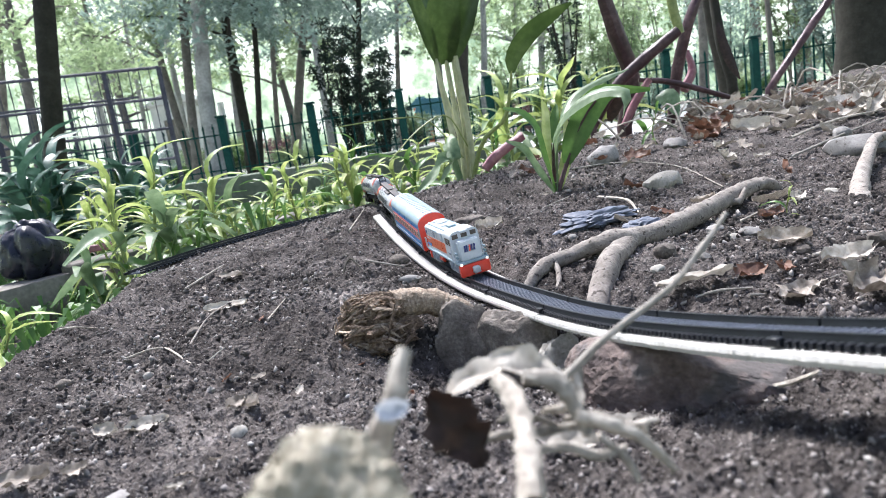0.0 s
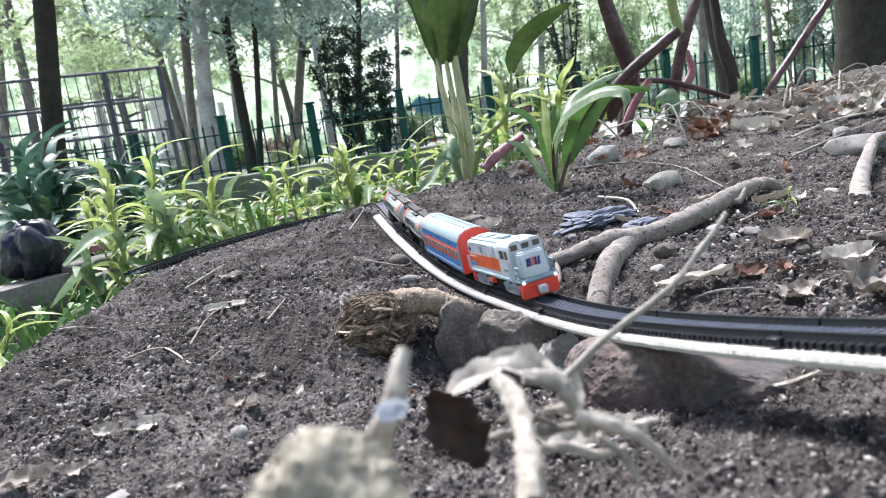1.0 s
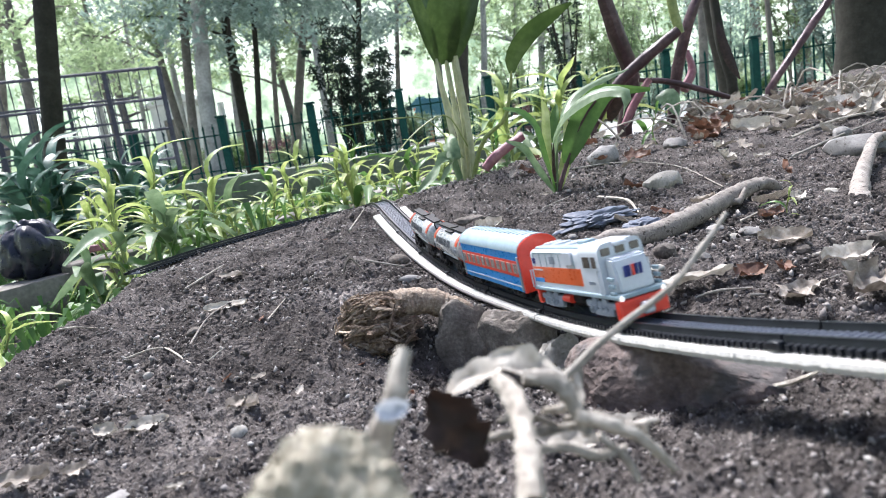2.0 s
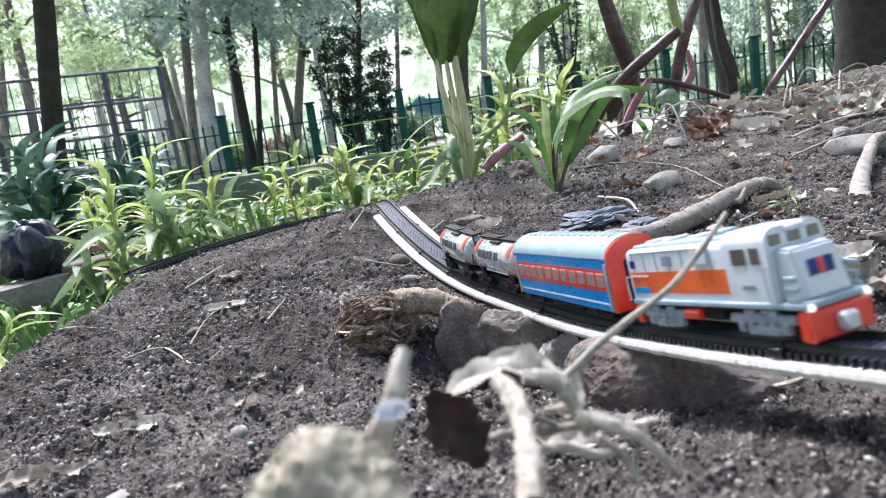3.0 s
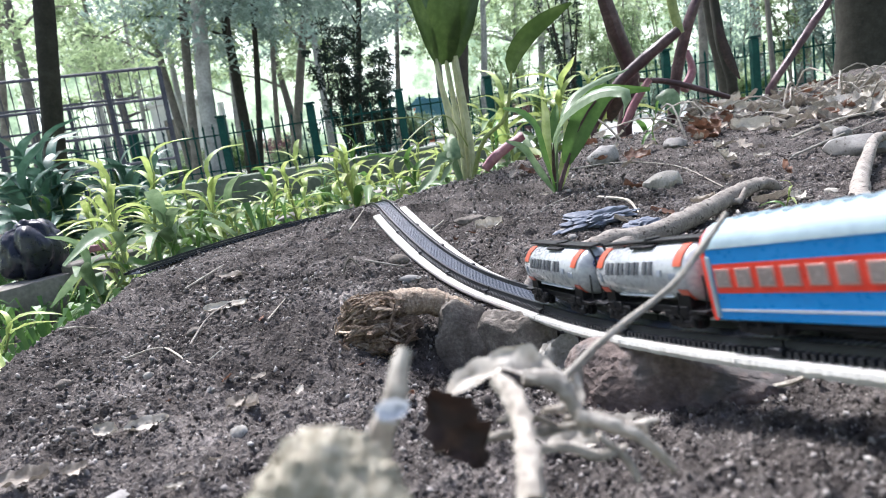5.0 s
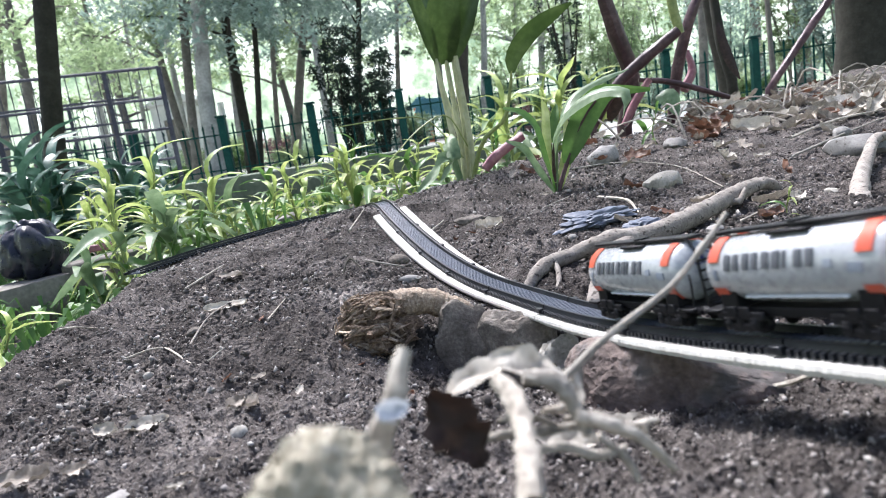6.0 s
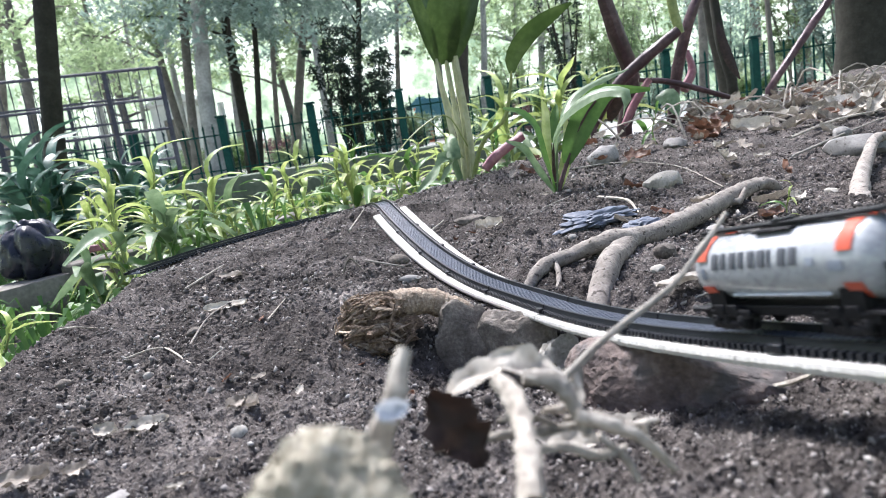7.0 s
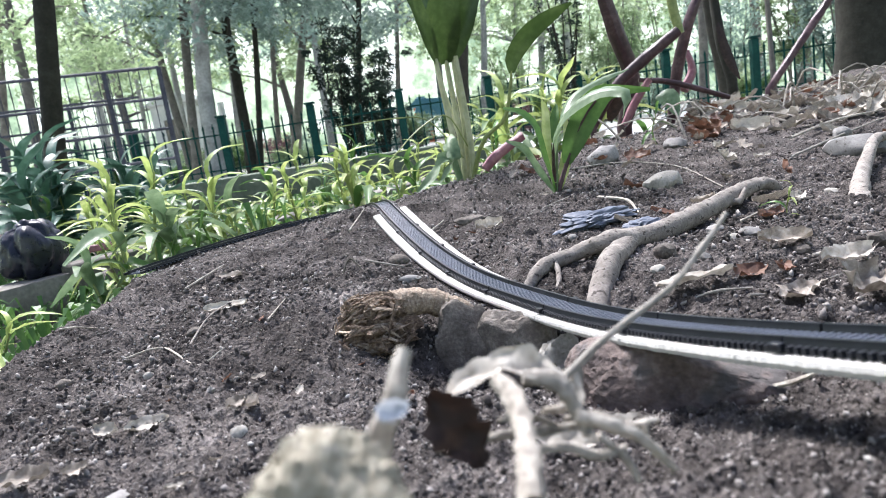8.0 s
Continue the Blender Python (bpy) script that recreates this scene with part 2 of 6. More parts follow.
# distance haze is put into this leaf colour: a paler, bluer green
CROWN_B = surface("tree_leaf_hazy", [(0.13, 0.20, 0.165), (0.27, 0.36, 0.305), (0.47, 0.56, 0.50)], 1.5, 0.5, 0, 0, 5, 0.2, translucent=0.5)
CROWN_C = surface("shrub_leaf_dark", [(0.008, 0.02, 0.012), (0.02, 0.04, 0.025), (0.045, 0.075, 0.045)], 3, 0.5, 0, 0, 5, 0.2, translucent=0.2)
FENCE_GREEN = surface("green_fence_paint", [(0.003, 0.026, 0.021), (0.006, 0.042, 0.034), (0.014, 0.065, 0.054)], 8, 0.6, 0.1, 0.001, 6, 0.1, spec=0.12)
CAGE_GREY = surface("grey_cage_paint", [(0.03, 0.033, 0.045), (0.055, 0.058, 0.075), (0.09, 0.094, 0.115)], 8, 0.6, 0.1, 0.001, 6, 0.1, spec=0.15)
CONCRETE = surface("kerb_concrete", [(0.10, 0.09, 0.078), (0.18, 0.165, 0.145), (0.28, 0.262, 0.235)], 14, 0.9, 0.5, 0.002, 7, 0.1, spots=(20, 0.62, (0.12, 0.12, 0.09)))
MOSS_WALL = surface("mossy_concrete", [(0.07, 0.095, 0.06), (0.13, 0.155, 0.11), (0.22, 0.235, 0.19)], 6, 0.9, 0.4, 0.003, 7, 0.1)
PAVING = surface("pale_paving", [(0.30, 0.30, 0.285), (0.41, 0.41, 0.395), (0.52, 0.52, 0.51)], 2.0, 0.7, 0.2, 0.002, 8, 0.0)
BAG = surface("black_plastic_film", [(0.005, 0.006, 0.012), (0.012, 0.014, 0.026), (0.02, 0.024, 0.04)], 20, 0.3, 0.5, 0.004, 4, 0)
GREY_BAG = surface("blue_grey_plastic", [(0.06, 0.07, 0.098), (0.105, 0.12, 0.155), (0.18, 0.20, 0.24)], 30, 0.55, 0.4, 0.001, 4, 0, spots=(50, 0.68, (0.10, 0.09, 0.08)))
BLUE_WALL = surface("blue_painted_wall", [(0.04, 0.13, 0.18), (0.07, 0.19, 0.26), (0.10, 0.24, 0.31)], 2, 0.6, 0.1, 0.001, 6, 0)
ORANGE_PAINT = surface("orange_paint", [(0.55, 0.13, 0.04), (0.68, 0.20, 0.07)], 3, 0.6, 0, 0, 6, 0)
OFF_WHITE = surface("off_white_plaster", [(0.55, 0.55, 0.53), (0.72, 0.72, 0.70)], 2, 0.7, 0.1, 0.002, 6, 0.05)

# toy train and track
T_WHITE = surface("toy_white_paint", [(0.47, 0.51, 0.56), (0.54, 0.58, 0.63), (0.60, 0.64, 0.68)], 60, 0.36, 0.04, 0.0002, 6, 0, spec=0.5, coat=0.3)
T_GREYBLUE = surface("toy_pale_grey_paint", [(0.20, 0.27, 0.31), (0.25, 0.33, 0.375), (0.30, 0.39, 0.43)], 50, 0.55, 0.05, 0.0002, 6, 0, coat=0.2)
T_ORANGE = surface("toy_orange_paint", [(0.62, 0.10, 0.025), (0.74, 0.14, 0.035)], 60, 0.3, 0.03, 0.0002, 6, 0, coat=0.3)
T_RED = surface("toy_red_paint", [(0.62, 0.045, 0.025), (0.76, 0.065, 0.035)], 60, 0.32, 0.03, 0.0002, 6, 0, coat=0.3)
T_BAND = surface("toy_band_paint", [(0.40, 0.065, 0.03), (0.50, 0.085, 0.04)], 60, 0.35, 0.03, 0.0002, 6, 0, coat=0.2)
T_BLUE = surface("toy_blue_paint", [(0.012, 0.20, 0.54), (0.02, 0.25, 0.64)], 60, 0.3, 0.03, 0.0002, 6, 0, coat=0.3)
T_NAVY = surface("toy_navy_print", [(0.012, 0.02, 0.12), (0.02, 0.03, 0.18)], 60, 0.4, 0, 0, 6, 0)
T_BLACK = surface("toy_black_plastic", [(0.003, 0.003, 0.004), (0.006, 0.006, 0.008), (0.012, 0.012, 0.014)], 80, 0.5, 0.08, 0.0003, 6, 0, spec=0.25, spots=(90, 0.74, (0.06, 0.055, 0.05)))
T_BOGIE = surface("toy_grey_bogie_plastic", [(0.11, 0.13, 0.17), (0.22, 0.25, 0.30), (0.34, 0.37, 0.42)], 90, 0.5, 0.1, 0.0003, 6, 0)
T_FRAME = surface("toy_window_frame", [(0.42, 0.20, 0.17), (0.55, 0.30, 0.26)], 60, 0.4, 0, 0, 6, 0)
T_SILVER = surface("toy_silver_paint", [(0.42, 0.45, 0.48), (0.58, 0.61, 0.64)], 60, 0.35, 0.04, 0.0002, 6, 0, metal=0.4)
T_TANK = surface("toy_tank_paint", [(0.29, 0.305, 0.32), (0.35, 0.365, 0.38), (0.41, 0.425, 0.44)], 50, 0.28, 0.04, 0.0002, 6, 0, spec=0.6, coat=0.4)
T_GLASS = surface("toy_smoked_window", [(0.07, 0.06, 0.05), (0.14, 0.12, 0.11)], 40, 0.15, 0, 0, 6, 0, spec=0.6)
T_COACHGLASS = surface("toy_coach_window", [(0.20, 0.17, 0.16), (0.32, 0.27, 0.25)], 60, 0.25, 0, 0, 6, 0, spec=0.6)
TRACK_BED = surface("track_plastic", [(0.055, 0.065, 0.088), (0.085, 0.098, 0.128), (0.125, 0.14, 0.175)], 50, 0.36, 0.1, 0.0004, 6, 0.1, spots=(48, 0.665, (0.42, 0.43, 0.45)))
TRACK_RAIL = surface("track_rail_plastic", [(0.005, 0.006, 0.008), (0.010, 0.012, 0.016), (0.020, 0.022, 0.028)], 50, 0.42, 0.05, 0.0003, 6, 0.1, spec=0.3)
FOAM = surface("white_foam", [(0.38, 0.365, 0.33), (0.49, 0.475, 0.44), (0.57, 0.555, 0.52)], 50, 0.9, 0.35, 0.001, 5, 0.03, spots=(38, 0.70, (0.42, 0.37, 0.31)))


def glow(name, colour, strength):
    mat, n, l, b = nodes_of(name)
    b.inputs["Base Color"].default_value = (*colour, 1)
    b.inputs["Emission Color"].default_value = (*colour, 1)
    b.inputs["Emission Strength"].default_value = strength
    return mat


HEADLIGHT = glow("lit_headlight", (1.0, 0.97, 0.9), 0.25)


def glow_backdrop():
    """Backdrop that glows: foliage and bright gaps behind the park, painted in emission."""
    mat, n, l, b = nodes_of("glowing_backdrop")
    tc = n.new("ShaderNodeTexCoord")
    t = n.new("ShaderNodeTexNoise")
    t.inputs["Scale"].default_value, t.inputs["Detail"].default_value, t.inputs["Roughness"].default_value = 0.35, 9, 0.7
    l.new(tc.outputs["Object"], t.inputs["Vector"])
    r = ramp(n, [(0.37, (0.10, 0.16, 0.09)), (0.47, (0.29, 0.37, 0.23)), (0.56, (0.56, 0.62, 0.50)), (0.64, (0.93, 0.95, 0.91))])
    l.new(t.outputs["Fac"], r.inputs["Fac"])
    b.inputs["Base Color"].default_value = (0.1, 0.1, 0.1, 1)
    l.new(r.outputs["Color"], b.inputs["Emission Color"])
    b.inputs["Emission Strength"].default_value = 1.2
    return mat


BACKDROP_GLOW = glow_backdrop()
# ================= toy railway: its line =================
PIECE = 0.1264
KNOTS = (-6.5, -5.2, -4.0, -3.2, -2.6, -2.1, -1.6, -1, 0, 1, 2, 3, 4, 5, 6, 7, 8.5, 10.5, 12.5)
HEADS = (75.7, 66.4, 48.5, 18.7, -14, -43.6, -69.4, -73.2, -74.2, -75, -74.9, -73.6, -74.7, -74.5, -73.1, -66.8, -57.1, -42, -30)
SLOPES = (0.5, 1, 2.3, 3.3, 4.9, 7.7, 8.6, -12.9, -9.3, -5.6, -1.4, 2.8, 4.4, 9.5, 11.7, 10.7, 9.7, 1, 0)
START = Vector((-0.0491, 1.0024, EYE_Z - 0.1378))
BANK, BANK_STEP = 0.1468, -0.0197


def make_line():
    us = np.arange(KNOTS[0], KNOTS[-1] + 1e-6, 0.02)
    h, s = np.radians(np.interp(us, KNOTS, HEADS)), np.radians(np.interp(us, KNOTS, SLOPES))
    t = np.stack([np.cos(h) * np.cos(s), np.sin(h) * np.cos(s), np.sin(s)], -1)
    p = np.zeros_like(t)
    p[1:] = np.cumsum((t[1:] + t[:-1]) / 2 * 0.02 * PIECE, 0)
    p += np.array(START) - p[np.argmin(np.abs(us))]
    lat = np.stack([-np.sin(h), np.cos(h), 0 * h], -1)
    bank = (BANK + BANK_STEP * np.clip(us, -0.5, 8)) * sstep(-2.2, -0.6, us)
    up = np.cross(t, lat)
    side = lat * np.cos(bank)[:, None] + up * np.sin(bank)[:, None]
    return us, p, t, side


LINE_U, LINE_P, LINE_T, LINE_S = make_line()


def on_line(u, across=0.0, above=0.0):
    """Place at u pieces along the line, across to its far side, above its base; with tangent, side and up."""
    p, t, s = (Vector([float(np.interp(u, LINE_U, a[:, k])) for k in range(3)]) for a in (LINE_P, LINE_T, LINE_S))
    t.normalize()
    s = (s - t * s.dot(t)).normalized()
    up = t.cross(s)
    return p + s * across + up * above, t, s, up


# ================= ground: one sheet, a low mound of crumbly soil in a park =================
def mound_far(x):
    return 1.17 + 0.92 * (x + 0.33)


def ground_big(x, y):
    """Large shape of the ground, without clods."""
    base = 0.280 + 0.062 * (np.clip(y, -1, 3.2) - 0.5)
    base = base + 0.072 * np.exp(-((y - 0.03) / 0.24) ** 2)
    base = base - 0.016 * np.exp(-(((x - 0.13) / 0.11) ** 2 + ((y - 0.38) / 0.10) ** 2))
    base = base - 0.072 * np.exp(-(((x - 0.030) / 0.080) ** 2 + ((y - 0.505) / 0.066) ** 2))
    base = base + 0.030 * np.exp(-(((x - 0.26) / 0.06) ** 2 + ((y - 0.33) / 0.05) ** 2))
    base = base + 0.012 * np.exp(-(((x + 0.03) / 0.12) ** 2 + ((y - 0.86) / 0.16) ** 2))
    base = base + 0.022 * np.exp(-(((x - 0.30) / 0.12) ** 2 + ((y - 0.08) / 0.10) ** 2))
    base = base - 0.02 * sstep(0.3, 0.9, x) * np.exp(-((y - 0.8) / 0.6) ** 2)
    edge = sstep(-0.02, 0.20, mound_far(x) + 0.06 - y + 0.05 * vnoise(x * 5, y * 5, 3)) * sstep(-0.62, -0.42, x + 0.03 * vnoise(x * 6 + 9, y * 6, 4))
    low = 0.15 + 0.02 * vnoise(x * 1.5, y * 1.5, 5) * sstep(12, 3, y)
    far = sstep(20, 60, np.hypot(x, y))
    return low + (base - low) * edge - 0.1 * far, edge


def ground_fine(x, y):
    z, edge = ground_big(x, y)
    amp = 0.25 + 0.75 * edge
    clod = np.zeros_like(z)
    for s, a, sd in ((9, 0.007, 11), (24, 0.0040, 12), (60, 0.0042, 13), (130, 0.0046, 14), (210, 0.0036, 15)):
        n = vnoise(x * s, y * s, sd)
        clod = clod + a * (0.75 * (1 - 2 * np.abs(n)) + 0.25 * n if s > 20 else n)
    z = z + clod * amp
    near = (np.abs(x) < 0.7) & (y < 1.5) & (y > 0)
    if near.any():
        sel = (LINE_U > -6.2) & (LINE_U < 9.5)
        lu, lp = LINE_U[sel][::5], LINE_P[sel][::5]
        px, py = x[near], y[near]
        d2 = np.full(px.shape, 1e9)
        best = np.zeros(px.shape, dtype=int)
        for i in range(len(lu)):
            d = (px - lp[i, 0]) ** 2 + (py - lp[i, 1]) ** 2
            best = np.where(d < d2, i, best)
            d2 = np.minimum(d, d2)
        d, u, lz = np.sqrt(d2), lu[best], lp[best, 2]
        seat = lz - np.where(u > -0.95, 0.0125, 0.0020)
        zz = z[near]
        carry = sstep(-6.1, -5.2, u) * (1 - sstep(0.9, 2.4, u)) * (1 - sstep(0.026, 0.15 - 0.03 * sstep(-2, 0, u), d))
        zz = zz + carry * (seat + clod[near] * 0.4 * sstep(0.02, 0.05, d) - zz)
        zz = np.minimum(zz, seat + np.maximum(0, d - 0.03) * np.where(u > -1.3, 0.9, 0.05) + np.where(u > -1.3, 0, 0.2 * clod[near] * sstep(0.03, 0.08, d)))
        zz = np.where(u > 5.3, np.minimum(zz, seat - 0.022 + 0.9 * np.maximum(0, d - 0.020)), zz)
        z = z.copy()
        z[near] = zz
    return z


def gz(x, y):
    return float(ground_fine(np.array([float(x)]), np.array([float(y)]))[0])


def spread(lo, hi, step, out, grow=1.16):
    """Coordinates: even steps from lo to hi, then growing steps out to a distance of out either way."""
    mid = list(np.arange(lo, hi, step))
    a, s, pre, post = lo, step, [], []
    while a > -out:
        s *= grow
        a -= s
        pre.append(a)
    a, s = hi, step
    post.append(hi)
    while a < out:
        s *= grow
        a += s
        post.append(a)
    return np.array(pre[::-1] + mid + post)


def build_ground():
    xs, ys = spread(-0.46, 0.62, 0.0023, 120, 1.06), spread(0.12, 1.02, 0.0023, 120, 1.06)
    X, Y = np.meshgrid(xs, ys)
    Z = ground_fine(X, Y)
    nx, ny = len(xs), len(ys)
    i = np.arange(nx * ny).reshape(ny, nx)
    quads = np.stack([i[:-1, :-1], i[:-1, 1:], i[1:, 1:], i[1:, :-1]], -1).reshape(-1, 4)
    me = bpy.data.meshes.new("ground")
    me.vertices.add(nx * ny)
    me.vertices.foreach_set("co", np.stack([X, Y, Z], -1).astype(np.float32).ravel())
    me.loops.add(quads.size)
    me.loops.foreach_set("vertex_index", quads.astype(np.int32).ravel())
    me.polygons.add(len(quads))
    me.polygons.foreach_set("loop_start", np.arange(0, quads.size, 4, dtype=np.int32))
    me.polygons.foreach_set("use_smooth", np.ones(len(quads), dtype=bool))
    me.update(calc_edges=True)
    me.materials.append(SOIL)
    return tagged(new("ground", me), "dark crumbly soil mound with bare earth", "soil", kind="structure")


ground = build_ground()

def sweep(bm, u0, u1, outline, n=10, rag=0.0, rng=None):
    """Sweeps an outline of (across, above) along the line from u0 to u1."""
    rings = []
    for i in range(n + 1):
        u = u0 + (u1 - u0) * i / n
        ring = []
        for a, b in (outline(u) if callable(outline) else outline):
            j = (rag * 2.2 * noise.noise(Vector((u * 55, a * 30, 1))), rag * 1.4 * noise.noise(Vector((u * 48, a * 30, 7)))) if rng else (0, 0)
            ring.append(bm.verts.new(on_line(u, a + j[0], b + j[1])[0]))
        rings.append(ring)
    k = len(rings[0])
    fs = []
    for r, q in zip(rings, rings[1:]):
        fs += [bm.faces.new((r[i], r[(i + 1) % k], q[(i + 1) % k], q[i])) for i in range(k)]
    fs += [bm.faces.new(rings[0][::-1]), bm.faces.new(rings[-1])]
    bmesh.ops.recalc_face_normals(bm, faces=fs)
    return bm


def on_track_box(bm, u, across, above, size, bevel=0.0):
    p, t, s, up = on_line(u, across, above)
    m = Matrix((t, s, up)).transposed().to_4x4()
    m.translation = p
    box(bm, (0, 0, 0), size, bevel, m)


def rect(a0, a1, b0, b1):
    return [(a0, b0), (a1, b0), (a1, b1), (a0, b1)]


HALF = 0.0166


def sleeper_mesh():
    w = PIECE / 30
    bm = box(bmesh.new(), (0, 0, 0.0010), (w * 0.50, 0.0186, 0.0014))
    for y in (-1, 1):
        box(bm, (0, y * (HALF - 0.0022), 0.0004), (w * 0.55, 0.0048, 0.0030))
    me = mesh_of("sleeper", bm, TRACK_RAIL, False)
    me.materials.append(TRACK_BED)
    for f in me.polygons[:6]:
        f.material_index = 1
    return me


SLEEPER = sleeper_mesh()


def track_piece(u0, detail=True):
    g = 0.006
    e = thing("toy_track_piece", "black plastic toy railway track section with ribbed bed", "toy track", group="toy track sections")
    bm = sweep(bmesh.new(), u0 + g, u0 + 1 - g, rect(-HALF + 0.003, HALF - 0.003, -0.0012, 0.0008))
    part("track_bed", bm, TRACK_BED, e, "dark blue-grey plastic bed")
    for y in (-0.0112, 0.0112):
        o = [(y - 0.0022, 0.0008), (y + 0.0022, 0.0008), (y + 0.0012, 0.0032), (y + 0.0010, 0.0052), (y - 0.0010, 0.0052), (y - 0.0012, 0.0032)]
        part("rail", sweep(bmesh.new(), u0 + g, u0 + 1 - g, o), TRACK_RAIL, e, "black plastic rail")
    n = 30 if detail else 14
    for i in range(n):
        p, t, s, up = on_line(u0 + (i + 0.5) / n)
        m = Matrix((t, s, up)).transposed().to_4x4()
        m.translation = p
        o = new("sleeper", SLEEPER)
        o.parent = e
        o.matrix_basis = m
    for y in (-1, 1):
        bm = bmesh.new()
        on_track_box(bm, u0, y * (HALF - 0.0005), 0.0014, (0.0075, 0.0046, 0.0040), 0.0006)
        part("joint_clip", bm, TRACK_RAIL, e, "black joint clip")
    return e


PIECES = {k: track_piece(k, -2 <= k <= 7) for k in range(-6, 12)}


def foam_strip(u0, u1, seed):
    rng = random.Random(seed)
    def o(u):
        w = 0.0290 - 0.0078 * float(sstep(-0.5, 4.2, u))
        return [(-w, -0.0020), (-w - 0.0008, -0.0042), (-w + 0.0002, -0.0068), (0.0, -0.0070), (w - 0.0002, -0.0068), (w + 0.0008, -0.0042), (w, -0.0020), (0.012, -0.0016), (-0.012, -0.0016)]
    bm = sweep(bmesh.new(), u0, u1, o, int((u1 - u0) * 150), 0.0003, rng)
    return solid("foam_strip", bm, FOAM, "white foam strip under the toy track", "foam strip", group="foam strips")


foam_strip(-0.92, 3.985, 5)
SPAN_FOAM = foam_strip(4.0, 9.2, 6)

# ================= toy train =================
def side_outline(hw, z0, z1, r, n=5, top=None):
    """Cross-section in y, z: upright sides, rounded upper corners."""
    out = [(-hw, z0), (hw, z0), (hw, z1 - r)]
    out += [(hw - r + r * math.cos(a), z1 - r + r * math.sin(a)) for a in [math.pi / 2 * i / n for i in range(1, n)]]
    out += [(hw - r, z1), (-hw + r, z1)]
    out += [(-hw + r - r * math.sin(a), z1 - r + r * math.cos(a)) for a in [math.pi / 2 * i / n for i in range(1, n)]]
    out += [(-hw, z1 - r)]
    return out


def rod(name, pts, r, mat, parent, label="", seg=6):
    return part(name, tube(bmesh.new(), pts, r, seg), mat, parent, label)


def wheel(parent, x, y, z, r, mat):
    bm = bmesh.new()
    s = 1 if y > 0 else -1
    tube(bm, [(x, y - 0.0012, z), (x, y + 0.0012, z)], r, 16)
    tube(bm, [(x, y - s * 0.0012, z), (x, y - s * 0.0019, z)], r * 1.12, 16)
    tube(bm, [(x, y + s * 0.0012, z), (x, y + s * 0.0018, z)], r * 0.45, 10)
    return part("wheel", bm, mat, parent)


def bogie(parent, x, span, mat, wheel_mat, axles=2, r=0.0046, z0=0.0042, hw=0.0125, label=""):
    bm = bmesh.new()
    zc = z0 + r
    for y in (-hw, hw):
        box(bm, (x, y, zc + 0.0032), (span + 0.012, 0.0026, 0.0040), 0.0006)
        box(bm, (x - span * 0.25, y * 1.06, zc + 0.0050), (0.0060, 0.0022, 0.0050), 0.0005)
        box(bm, (x + span * 0.25, y * 1.06, zc + 0.0050), (0.0060, 0.0022, 0.0050), 0.0005)
        box(bm, (x, y, zc - 0.0016), (span * 0.75, 0.0030, 0.0042), 0.0008)
        for i in range(axles):
            ax = x - span / 2 + span * i / (axles - 1)
            box(bm, (ax, y, zc), (0.0042, 0.0036, 0.0058), 0.0006)
            box(bm, (ax, y * 1.13, zc), (0.0022, 0.0012, 0.0026), 0.0004)
        for i in range(axles - 1):
            ax = x - span / 2 + span * (i + 0.5) / (axles - 1)
            tube(bm, [(ax, y * 1.08, zc - 0.001), (ax, y * 1.08, zc + 0.003)], 0.0014, 8)
    box(bm, (x, 0, zc + 0.0022), (span * 0.5, 2 * hw, 0.0028), 0.0005)
    b = part("bogie", bm, mat, parent, label)
    for i in range(axles):
        ax = x - span / 2 + span * i / (axles - 1)
        for y in (-0.0085, 0.0085):
            wheel(b, ax, y, zc, r, wheel_mat)
    return b


def panel(name, x0, x1, z0, z1, y, mat, parent, label="", proud=0.0004, slant=0.0):
    """A thin panel on a side wall; slant shifts its upper edge forwards."""
    bm = bmesh.new()
    s = 1 if y > 0 else -1
    prism(bm, [(x0, z0), (x1, z0), (x1 + slant, z1), (x0 + (slant if x0 > 0 else 0), z1)], y - s * 0.0002, y + s * proud, "y")
    return part(name, bm, mat, parent, label, smooth=False)


